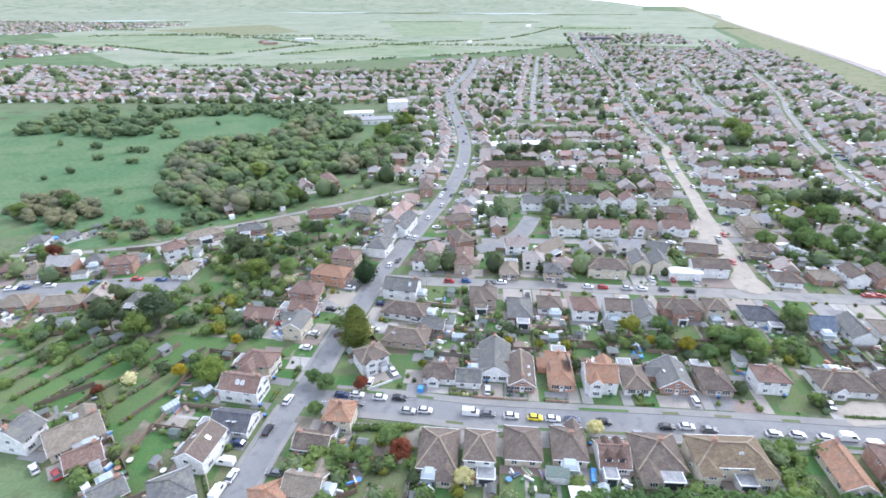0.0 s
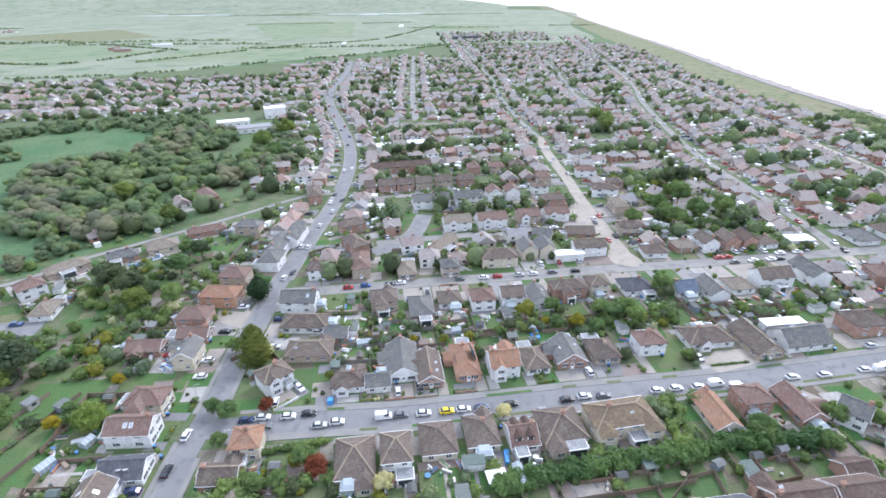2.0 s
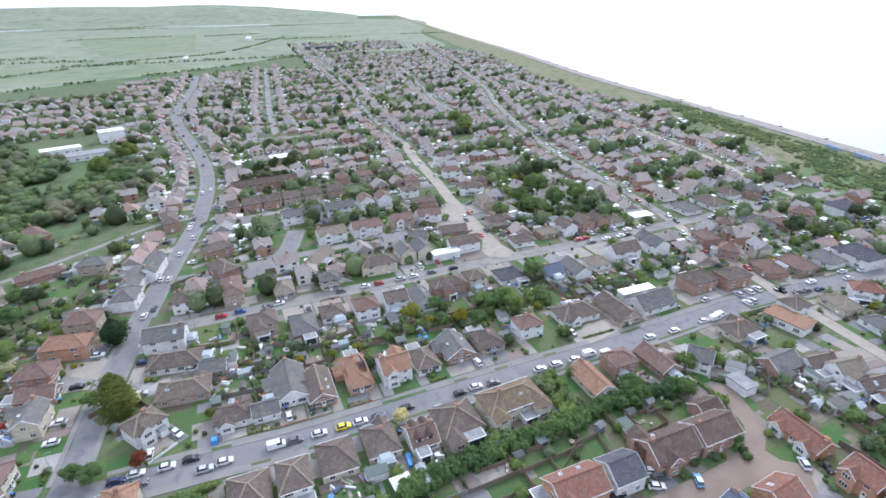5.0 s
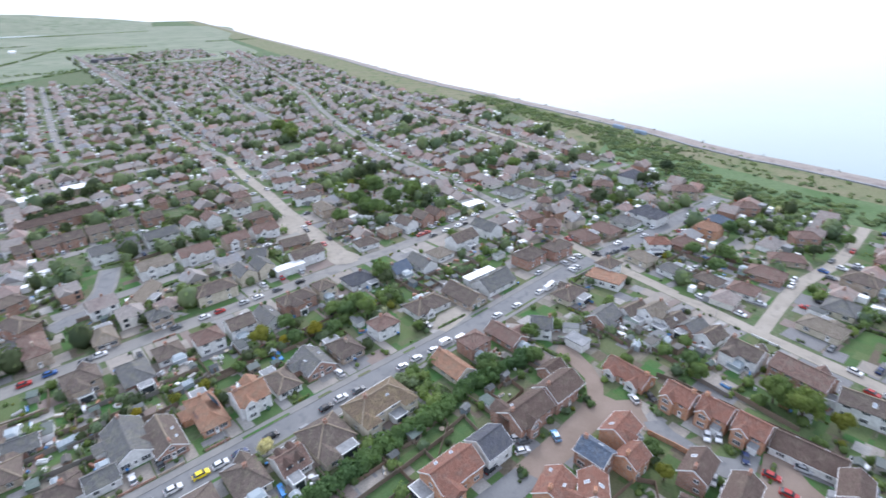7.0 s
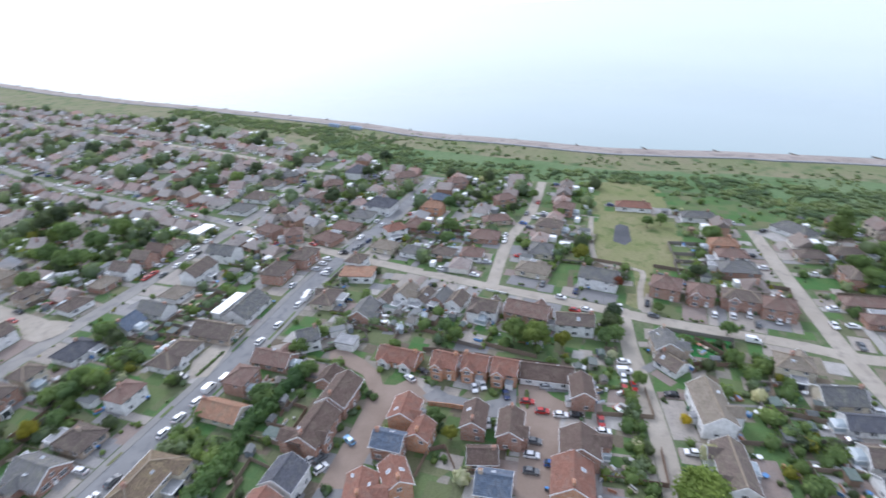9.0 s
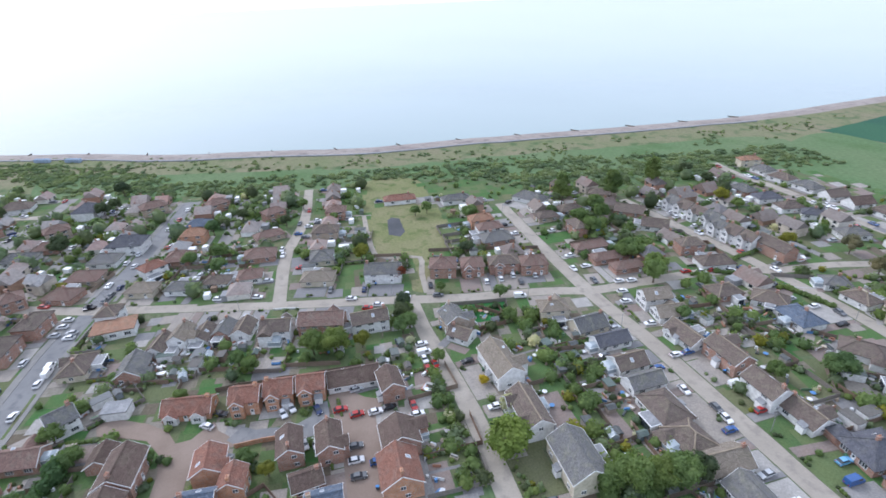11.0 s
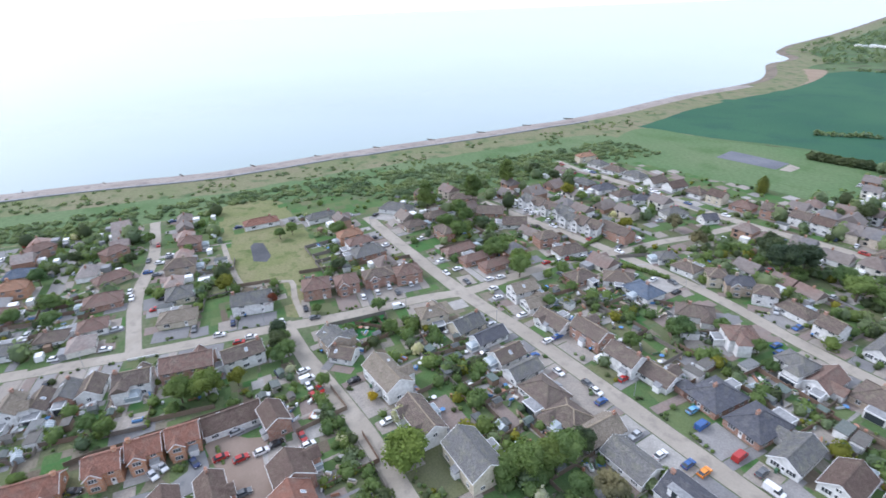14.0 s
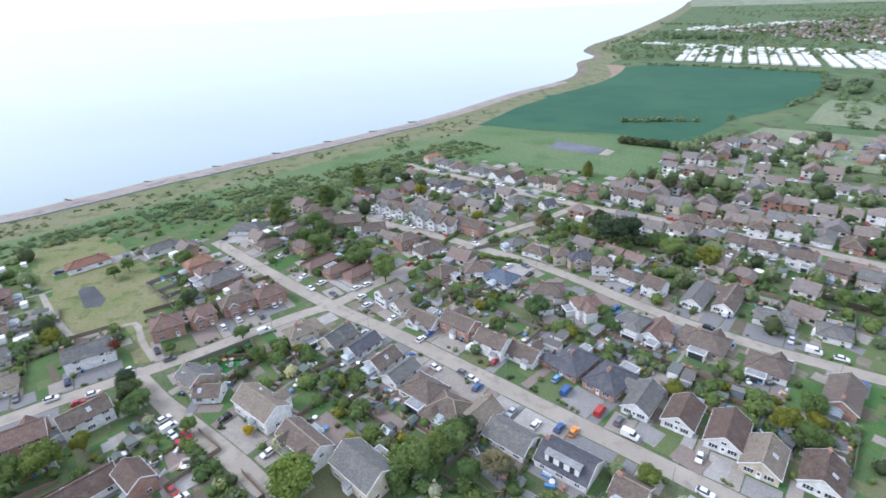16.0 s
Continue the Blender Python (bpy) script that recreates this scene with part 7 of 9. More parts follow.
car(-5.0, 105.4, 355, "white")
van(7.1, 104.6, 355, "white")
car(11.6, 104.2, 355, "grey")
car(17.7, 103.5, 355, "white")
car(23.9, 102.9, 355, "yellow")
car(28.4, 102.5, 355, "white")
car(33.3, 102.1, 357, "navy")
car(41.4, 101.6, 357, "black")
car(57.1, 99.9, 357, "black")
car(62.3, 100.0, 355, "white")
car(67.6, 99.0, 355, "grey")
car(83.3, 97.6, 355, "white")
car(89.0, 97.3, 355, "white")
car(95.5, 96.4, 355, "white")
van(101.2, 96.4, 355, "white")
car(-42.5, 109.2, 77, "white")
car(-44.7, 98.3, 80, "black")
car(-48.6, 84.2, 80, "white")
van(-50.2, 79.9, 79, "white")
van(-51.4, 88.0, 170, "white")
car(1.9, 175.0, 355, "red")
car(8.4, 175.1, 356, "blue")
car(22.1, 174.3, 356, "white")
car(17.7, 173.9, 356, "grey")
car(44.9, 171.9, 355, "grey")
car(54.6, 171.1, 355, "white")
car(60.0, 170.7, 355, "red")
car(69.0, 170.0, 356, "silver")
car(74.6, 169.6, 356, "white")
car(82.5, 169.2, 356, "grey")
car(92.0, 168.1, 356, "black")
car(-22.3, 188.4, 75, "white")
car(-19.2, 192.5, 75, "grey")
car(-13.3, 215.0, 75, "white")
car(-3.9, 226.6, 164, "white")
car(-50.8, 93.9, 170, "navy")
car(-39.1, 85.0, 170, "grey")
car(-21.1, 116.5, 84, "white")
car(12.2, 113.4, 85, "white")
car(-43.3, 132.5, 170, "white")
car(-42.5, 140.1, 170, "white")
car(-95.3, 85.8, 139, "white")
car(-89.0, 84.2, 139, "red")
van(-80.4, 80.9, 139, "white")
car(14.0, 387.9, 87, "grey")
car(-16.2, 216.2, 75, "white")
car(-8.0, 238.4, 74, "white")
car(4.1, 270.9, 74, "grey")
car(147.9, 318.9, 76, "white")
car(143.0, 286.4, 76, "grey")
car(124.7, 216.2, 82, "white")
van(106.1, 93.9, 355, "white")
car(125.0, 94.0, 356, "white")
car(134.9, 92.8, 356, "white")
car(148.5, 92.1, 357, "white")
van(153.1, 91.3, 357, "white")
car(116.6, 39.6, 56, "white")
car(90.6, 48.0, 55, "lightblue")
car(83.4, 54.9, 330, "white")
car(81.0, 51.4, 330, "white")
car(84.0, 52.9, 330, "grey")
car(175.3, 98.1, 82, "silver")
car(180.4, 97.5, 82, "white")
car(184.9, 97.3, 82, "white")
car(227.8, 89.9, 353, "white")
car(196.0, 88.7, 351, "grey")
car(200.1, 87.6, 351, "grey")
car(205.2, 85.9, 351, "navy")
car(204.3, 147.3, 253, "white")
car(171.4, 169.7, 86, "white")
car(179.3, 166.9, 85, "white")
car(166.6, 168.6, 86, "white")
car(159.6, 170.9, 86, "black")
car(199.2, 164.3, 55, "white")
car(205.8, 166.4, 25, "white")
car(116.0, 20.2, 200, "white")
car(120.4, 36.7, 250, "black")
car(114.9, 11.0, 200, "navy")
car(113.3, 5.0, 276, "red")
car(110.4, 0.8, 276, "red")
car(110.0, -4.1, 276, "white")
car(110.6, -8.0, 276, "black")
car(109.6, -14.4, 186, "red")
car(106.1, -14.8, 276, "white")
car(103.4, 14.4, 190, "white")
car(103.0, 11.8, 190, "white")
car(117.6, 18.0, 200, "white")
car(99.5, 2.1, 272, "grey")
car(95.0, 2.3, 272, "white")
car(90.2, 2.1, 272, "grey")
car(93.3, -2.7, 272, "blue")
car(184.3, 46.3, 257, "white")
car(181.5, 31.9, 257, "white")
car(170.2, -2.2, 258, "white")
car(162.1, -7.3, 258, "red")
car(163.4, -33.5, 257, "grey")
van(154.0, -61.9, 261, "white")
car(123.3, -21.2, 187, "red")
car(128.2, -21.2, 187, "white")
car(161.1, 101.2, 357, "silver")
van(156.2, 91.8, 357, "white")
car(175.5, 92.7, 82, "silver")
car(172.5, 92.6, 82, "white")
car(163.1, -11.4, 257, "white")
car(125.1, -23.8, 187, "red")
van(131.3, -21.7, 277, "white")
car(135.9, -21.8, 277, "white")
car(83.6, -90.6, 184, "white")
car(79.9, -88.8, 274, "blue")
car(65.1, -106.9, 273, "lightblue")
van(60.2, -104.1, 273, "blue")
van(49.2, -103.1, 274, "red")
car(43.8, -103.2, 274, "grey")
van(39.4, -100.6, 184, "white")
car(59.1, -87.7, 273, "white")
car(53.9, -91.0, 274, "blue")
car(50.5, -92.2, 274, "orange")
car(19.4, -95.8, 184, "white")
van(14.1, -168.4, 190, "white")
car(7.2, -169.7, 190, "white")
car(41.9, -161.2, 183, "black")
car(114.7, -73.9, 274, "grey")
car(105.5, -85.7, 274, "blue")
car(108.4, -82.4, 274, "black")
car(95.5, -87.1, 184, "white")
car(86.0, -78.8, 274, "silver")
car(87.2, -90.8, 184, "grey")
car(109.4, -94.4, 274, "white")
car(109.5, -98.5, 274, "blue")
van(93.6, -101.9, 274, "white")
car(83.6, -101.1, 274, "red")
car(70.5, -152.7, 267, "blue")
car(68.0, -150.0, 267, "blue")
car(49.9, -170.3, 273, "black")
van(40.7, -173.4, 273, "white")
car(146.6, -98.5, 270, "white")
car(156.7, -92.6, 182, "grey")
car(167.9, -94.9, 272, "white")
car(167.4, -89.3, 182, "white")
car(150.6, -138.8, 261, "red")
car(148.6, -145.5, 261, "white")
car(148.9, -151.2, 261, "blue")
car(114.0, -158.8, 180, "grey")
car(119.4, -154.3, 276, "white")
car(125.5, -150.6, 276, "silver")
car(199.5, -157.9, 279, "white")
car(213.0, -157.4, 279, "white")
car(205.0, -158.6, 279, "white")
van(216.1, -144.8, 189, "white")
car(166.8, -22.7, 183, "white")
car(167.1, -73.0, 351, "white")
car(185.4, -42.9, 347, "grey")
car(167.6, -53.5, 351, "white")
car(168.0, -59.4, 351, "white")
car(169.3, -64.7, 351, "white")
car(163.8, -65.9, 351, "grey")
car(221.0, 24.5, 169, "white")
car(236.3, 17.7, 259, "blue")
car(243.6, 12.8, 259, "white")
car(231.5, 14.4, 259, "grey")
car(211.3, 13.8, 268, "grey")
car(208.2, 12.9, 268, "black")
car(223.8, 85.6, 351, "white")
car(261.9, 80.2, 353, "white")
car(252.8, 77.4, 353, "grey")
car(152.8, -129.1, 270, "red")
car(151.0, -134.8, 261, "white")
car(153.5, -101.3, 270, "white")
car(152.7, -105.9, 270, "white")
car(141.9, -127.4, 0, "grey")
pick = random.Random(4)
for x, y, th in PARKED:
    if all(math.hypot(x - a, y - b) > 6 for a, b in PARKED_AT) and math.hypot(x, y) < 330:
        car(x, y, th + pick.choice([0, 180]), pick.choice(["white", "white", "silver", "grey", "black", "navy", "blue", "white", "silver", "silver", "grey", "red"]))

# ---- trees ----
TREE_WORDS = {"round": "leafy green garden tree", "dark": "dark evergreen tree with dense foliage", "round_dark": "large clipped dark green ball tree", "light": "fresh bright green spring tree", "cypress": "tall golden-green egg-shaped cypress", "willow": "yellow-green weeping willow", "poplar": "tall upright bright green tree", "yellow": "golden yellow flowering shrub", "yellowgreen": "lime green rounded tree", "copper": "copper-leaved small tree", "blossom": "pale blossoming small tree", "bare": "brownish budding tree with open twigs"}


def tree_make(kind, variant):
    rng = np.random.default_rng(11 + variant * 7 + len(kind))
    ob = new("tree")
    tall = {"poplar": 2.0, "cypress": 1.4, "willow": 0.8, "round_dark": 1.05, "dark": 1.15}.get(kind, 0.95)
    lo = {"cypress": 0.6, "round_dark": 1.2, "willow": 1.0, "poplar": 1.4}.get(kind, 1.5)
    R = 5.0
    top = lo + 2 * R * tall * 0.92
    mid = (lo + top) / 2
    s = Shape()
    s.tube((0, 0, -0.3), (0.1, 0, lo + 1.5), 0.32, 0.24, 8)
    s.tube((0.1, 0, lo + 1.5), (0.2, 0.1, mid + 1), 0.24, 0.1, 6)
    for k in range(7):
        a = k * 2.4 + variant
        h = lo + 0.5 + k * 0.5
        s.tube((0.1, 0, h), (math.cos(a) * R * 0.6, math.sin(a) * R * 0.6, h + R * 0.5), 0.13, 0.04, 5)
    part("trunk", s.mesh("trunk", M["bark"]), ob, "brown trunk and limbs")
    q, cores = [], []
    if kind in ("cypress", "round_dark"):
        for k in range(9):
            f = k / 8
            rr = R * (math.sqrt(1 - ((f - 0.34) / 0.69) ** 2) if kind == "cypress" else math.sqrt(max(0.05, 1 - (2 * f - 0.95) ** 2)))
            q.append(leaf_quads((0, 0, lo + f * (top - lo - 1)), (rr, rr, 1.6), 260, 0.27, 0.8, rng=rng))
            cores.append((0, 0, lo + f * (top - lo - 1), rr * 0.85, rr * 0.85, 1.5))
    else:
        n = 15 if kind != "bare" else 12
        for k in range(n):
            d = rng.normal(size=3)
            d /= np.linalg.norm(d)
            d[2] = abs(d[2]) * 1.2 - 0.45
            c = np.array([d[0] * R * 0.58, d[1] * R * 0.58, mid + d[2] * R * tall * 0.62])
            rr = R * rng.uniform(0.32, 0.5)
            q.append(leaf_quads(c, (rr, rr, rr * (0.8 if kind != "willow" else 1.1)), 210 if kind != "bare" else 120, 0.235 if kind != "bare" else 0.22, 0.62, rng=rng))
            cores.append((*c, rr * 0.76, rr * 0.76, rr * 0.64))
        q.append(leaf_quads((0, 0, mid), (R * 0.6, R * 0.6, R * tall * 0.6), 200, 0.42, 0.5, rng=rng))
        cores.append((0, 0, mid, R * 0.4, R * 0.4, R * tall * 0.42))
    part("crown", leafy_mesh("crown", q, cores, LEAF[kind], rng), ob, "many-leaved crown")
    return tagged(ob, TREE_WORDS[kind] + " in a garden", "tree", "garden trees")


def tree(kind, x, y, r):
    v = int(abs(x) + abs(y)) % 2
    s = r / 5.0
    for a, b, c in HOMES:
        if math.hypot(x - a, y - b) < c * 0.6 + 0.5:
            x += (x - a) / (math.hypot(x - a, y - b) + 0.1) * c * 0.7
            y += (y - b) / (math.hypot(x - a, y - b) + 0.1) * c * 0.7
    u = random.Random(int(x * 13 + y * 7))
    placed(("tree", kind, v), lambda: tree_make(kind, v), pose(x, y, 0, 0, 0, u.uniform(0, 360)) @ Matrix.Diagonal((s, s, s * u.uniform(0.85, 1.12), 1)))


tree("cypress", -28.0, 137.1, 5.0)
tree("round_dark", -30.4, 174.7, 4.6)
tree("dark", -108.5, 140.6, 6)
tree("dark", -94.4, 143.9, 6.5)
tree("light", -97.3, 136.9, 5)
tree("round", -92.6, 124.7, 3.6)
tree("yellow", -76.4, 118.9, 2.4)
tree("willow", -66.5, 118.0, 4.6)
tree("round", -73.4, 123.5, 2.5)
tree("yellowgreen", 60.4, 141.1, 3.8)
tree("yellow", 74.5, 130.5, 3.0)
tree("round", 115.3, 145.4, 4.6)
tree("round", 93.4, 127.3, 4)
tree("dark", -75.5, 184.4, 6.5)
tree("dark", -85.2, 192.3, 6.5)
tree("light", -71.4, 175.3, 5)
tree("round", -59.8, 176.7, 4.5)
tree("dark", -56.7, 213.1, 4.5)
tree("round", -62.7, 201.5, 5)
tree("light", -208.7, 236.1, 5)
tree("round", -190.8, 248.3, 5)
tree("yellow", -65.4, 134.2, 2)
tree("copper", -95.6, 111.2, 1.8)
tree("round", -34.8, 142.7, 3)
tree("round", -33.5, 113.9, 3.2)
tree("round", -37.2, 116.3, 2.6)
tree("copper", -23.2, 114.0, 2.4)
tree("copper", -9.9, 90.2, 3.2)
tree("round", -24.1, 88.1, 2.6)
tree("round", -18.8, 88.5, 2.6)
tree("blossom", 4.5, 82.3, 2.6)
tree("blossom", 38.1, 97.6, 2.4)
tree("round", -13.3, 93.7, 3)
tree("round", -33.7, 104.1, 2.4)
tree("yellowgreen", -6.0, 122.7, 1.8)
tree("yellow", 20.5, 135.3, 1.6)
tree("yellowgreen", 37.9, 132.5, 2)
tree("round", 48.5, 132.6, 2.4)
tree("yellow", 65.0, 134.2, 2)
tree("round", 79.7, 127.2, 3)
tree("round", 89.3, 132.9, 4)
tree("round", 68.0, 132.7, 3)
tree("round", 100.1, 108.1, 2)
tree("round", 28.0, 408.4, 4)
tree("light", -110.1, 296.0, 6)
tree("light", -78.7, 259.0, 5)
tree("copper", -162.2, 192.7, 3.6)
tree("round", -63.3, 219.2, 4)
tree("dark", 46.1, 352.4, 4)
tree("dark", 55.9, 352.5, 4)
tree("dark", 65.7, 352.6, 4)
tree("light", 225.2, 410.9, 8)
tree("light", 225.1, 393.2, 8)
tree("dark", 177.2, 376.2, 4)
tree("round", 165.2, 321.3, 3)
tree("light", 176.0, 227.8, 6)
tree("dark", 189.3, 253.3, 5)
tree("dark", 198.2, 253.4, 5)
tree("round", 159.5, 218.0, 6)
tree("round", 174.8, 206.3, 6)
tree("round", 158.8, 200.6, 6)
tree("round", 139.9, 206.0, 5)
tree("light", -45.0, 381.6, 8)
tree("light", -30.6, 417.0, 8)
tree("round", -34.7, 358.6, 7)
tree("dark", 114.0, 140.8, 3.6)
tree("round", 176.6, 224.2, 6.5)
tree("round", 187.7, 205.1, 6)
tree("round", 156.5, 205.3, 5)
tree("light", 219.3, 382.0, 7)
tree("dark", 311.2, 343.0, 6)
tree("dark", 289.8, 117.1, 4.4)
tree("round", 273.4, 115.8, 4)
tree("dark", 245.3, 121.4, 5)
tree("dark", 323.5, 117.3, 5)
tree("dark", 300.6, 170.5, 4)
tree("round", 219.9, 182.9, 3)
tree("round", 69.7, 140.6, 3.4)
tree("round", 94.1, 133.5, 4)
tree("round", 86.1, 136.5, 3.6)
tree("round", 59.2, 257.2, 4)
tree("round", 264.8, 209.5, 5)
tree("round", 266.9, 193.8, 5)
tree("dark", 288.0, 193.3, 5)
tree("dark", 297.5, 113.8, 4)
tree("round", 253.2, 116.0, 3.4)
tree("round", 216.6, 61.4, 4)
tree("round", 207.4, 48.8, 4)
tree("poplar", 225.5, -113.2, 6)
tree("poplar", 224.5, -137.3, 6)
tree("dark", 151.6, -18.2, 3.6)
tree("round", 144.0, -17.2, 3.6)
tree("dark", 192.4, -52.6, 3.4)
tree("yellowgreen", 201.4, -9.0, 4)
tree("light", 137.6, 4.5, 5.2)
tree("light", 140.7, 11.7, 4.6)
tree("round", 136.4, 30.0, 3)
tree("round", 140.8, 34.1, 2.8)
tree("round", 149.4, -112.8, 5)
tree("round", 246.0, 0.6, 3)
tree("round", 195.2, -111.2, 5)
tree("round", 240.7, -39.4, 3.2)
tree("round", 243.1, -45.7, 3.2)
tree("copper", 178.9, -21.9, 3)
tree("dark", 247.3, 23.3, 3)
tree("round", 269.2, 15.3, 3)
tree("round", 247.5, 56.8, 4)
tree("round", 220.3, 49.8, 4.4)
tree("dark", 259.6, 44.3, 3.4)
tree("round", 125.7, 46.6, 2.4)
tree("round", 101.5, 28.1, 2.6)
tree("yellowgreen", 96.2, 22.7, 2.4)
tree("round", 105.6, 53.4, 2)
tree("round", 130.3, 74.3, 2.6)
tree("round", 98.9, 77.0, 4)
tree("round", 123.8, 77.2, 3.6)
tree("round", 112.0, 69.7, 3.4)
tree("round", 126.2, -25.2, 2.4)
tree("willow", 87.8, -34.8, 6.5)
tree("round", 71.5, -56.4, 5.2)
tree("light", 70.3, -62.8, 4.6)
tree("round", 69.0, -67.5, 4.5)
tree("dark", 69.6, -72.4, 3.6)
tree("round", 72.4, -50.9, 4)
tree("bare", 55.9, -68.0, 4.4)
tree("round", 60.8, -63.6, 3.4)
tree("round", 218.8, -125.6, 5)
tree("round", 226.5, -63.7, 5)
tree("round", 168.5, -115.3, 5.5)
tree("round", 168.0, -109.0, 4.5)
tree("bare", 146.9, -199.0, 4.4)
tree("dark", 96.0, -196.4, 7)
tree("dark", 108.2, -208.5, 6)
tree("dark", 93.0, -206.3, 6)
tree("round", 71.7, -200.9, 6)
tree("round", 80.2, -209.3, 5)
tree("yellowgreen", 57.6, -202.3, 5.5)
tree("round", 64.1, -202.0, 4)
tree("cypress", 155.8, -280.1, 3.4)
tree("dark", 113.5, -270.2, 3.6)
tree("round", 88.6, -130.5, 5)
tree("dark", 93.1, -280.3, 4)
tree("round", 83.2, -277.2, 5)
tree("dark", 105.2, -276.6, 5)
tree("round", 8.6, -137.0, 4)
tree("yellowgreen", 12.2, -128.0, 4)
tree("round", 6.8, -125.9, 3.6)
tree("yellowgreen", 6.4, -132.4, 3)
tree("round", 93.0, -114.1, 3)
tree("round", 125.0, -107.8, 3)
tree("yellowgreen", 160.2, -181.8, 3.6)
tree("round", 176.9, -168.5, 4)
tree("dark", 231.3, -198.5, 4)
tree("yellowgreen", 209.8, -189.9, 4)
tree("round", 200.1, -191.6, 3.4)
tree("dark", 249.6, -198.2, 4)
tree("blossom", 100.9, -38.8, 3)
tree("dark", 157.6, -19.6, 3.4)
tree("round", 146.4, -20.0, 3.2)
tree("round", 153.6, -20.0, 3)
tree("light", 139.3, 7.7, 4)
tree("yellowgreen", 140.1, -3.5, 3)
tree("poplar", 237.4, -168.6, 5)
tree("round", 84.1, -145.1, 3)
tree("round", 64.2, -139.0, 2.6)
tree("dark", 76.3, -277.4, 4)
tree("round", 11.1, -258.9, 4)
tree("round", 12.9, -203.3, 4)
tree("round", 5.4, -205.1, 3.6)
tree("round", 22.2, -207.9, 3)
tree("round", 156.3, -55.0, 3)
tree("round", 140.2, -52.8, 3)
tree("round", 74.2, -143.8, 3)
tree("yellow", 113.4, -35.2, 1.8)
tree("round", 25.1, -285.4, 3)
tree("round", 49.4, -82.8, 2)
tree("light", 29.8, -89.6, 3)
tree("bare", 130.1, -193.6, 4)
tree("round", 134.1, -203.8, 3)
tree("round", 203.5, -109.4, 5)
tree("round", 208.1, -122.9, 4.6)
tree("round", 155.0, -116.9, 5)
tree("round", 219.1, -101.9, 3)
tree("round", 166.5, -35.3, 2)

# ---- shrubs, hedges, woods and scrub ----
def planted(name, spots, leaf, label, category, per=40, size=0.3, tall=0.9, distant=False):
    q, cores = [], []
    for x, y, r in spots:
        n = max(4 if per < 20 else 8, int(per * min(r, 3) ** 1.3))
        q.append(leaf_quads((x, y, r * tall * 0.75), (r, r, r * tall), n, size * max(0.7, min(r, 2.2)), 0.72))
        cores.append((x, y, r * tall * 0.7, r * 0.84, r * 0.84, r * tall * 0.86))
    return tagged(new(name, leafy_mesh(name, q, cores, LEAF[leaf], distant=distant)), label, category, kind="stuff")


WOOD = [(-178, 324), (-181, 362), (-128, 388), (-133, 452), (-84, 455), (-60, 405), (-30, 430), (-16, 372), (-34, 322), (-58, 306), (-80, 292), (-80, 252), (-108, 241), (-128, 249), (-152, 262), (-163, 300)]
MEADOW = [(-420, 400), (-282, 410), (-235, 456), (-142, 457), (-118, 395), (-150, 300), (-120, 240), (-165, 206), (-260, 200), (-420, 230)]
SCRUB2 = [(480, 380), (420, 230), (390, 180), (345, 110), (322, 90), (312, 0), (306, -60), (300, -100), (275, -150), (278, -240), (262, -300), (240, -300), (245, -180), (252, -112), (285, -80), (296, 20), (304, 60), (335, 165), (385, 205), (430, 330), (465, 400)]
# beds, rough grass and bushes on what is left bare between the plots
X0, Y0, NX, NY = -150, -290, 470, 540
bare = np.zeros((NY, NX), bool)
gx, gy = np.meshgrid(np.arange(NX) + X0 + 0.5, np.arange(NY) + Y0 + 0.5)
for j in range(NY):
    xs = [x for x in range(NX) if inside(x + X0 + 0.5, j + Y0 + 0.5, VILLAGE)]
    bare[j, xs] = True
TAKEN = [WOOD, MEADOW, SCRUB2, [(250, -12), (304, -20), (300, -50), (264, -54), (199, -54), (194, -36), (167, -33), (166, -26), (196, -28), (201, -13)], *COURT]
for poly in LAWNS + DRIVES + BEDS + TAKEN:
    xs, ys = [p[0] for p in poly], [p[1] for p in poly]
    for j in range(max(0, int(min(ys) - Y0)), min(NY, int(max(ys) - Y0) + 1)):
        for i in range(max(0, int(min(xs) - X0)), min(NX, int(max(xs) - X0) + 1)):
            if bare[j, i] and inside(i + X0 + 0.5, j + Y0 + 0.5, poly):
                bare[j, i] = False
for hx, hy, hr in HOMES:
    i, j, w = int(hx - X0), int(hy - Y0), int(hr) + 2
    sl = (slice(max(0, j - w), max(0, j + w)), slice(max(0, i - w), max(0, i + w)))
    bare[sl] &= np.hypot(gx[sl] - hx, gy[sl] - hy) > hr * 0.85 + 0.6
for n in LINES:
    for px, py in smooth_line(STREETS[n][2], 1.5):
        i, j, w = int(px - X0), int(py - Y0), int(STREETS[n][0] / 2 + 2.6)
        bare[max(0, j - w):max(0, j + w + 1), max(0, i - w):max(0, i + w + 1)] = False
DRIVES[:] = [q for q in DRIVES if not (q[0][0] > 135 and q[0][1] < -257)]
spots = np.argwhere(bare)
np.random.default_rng(17).shuffle(spots)
fill = random.Random(18)
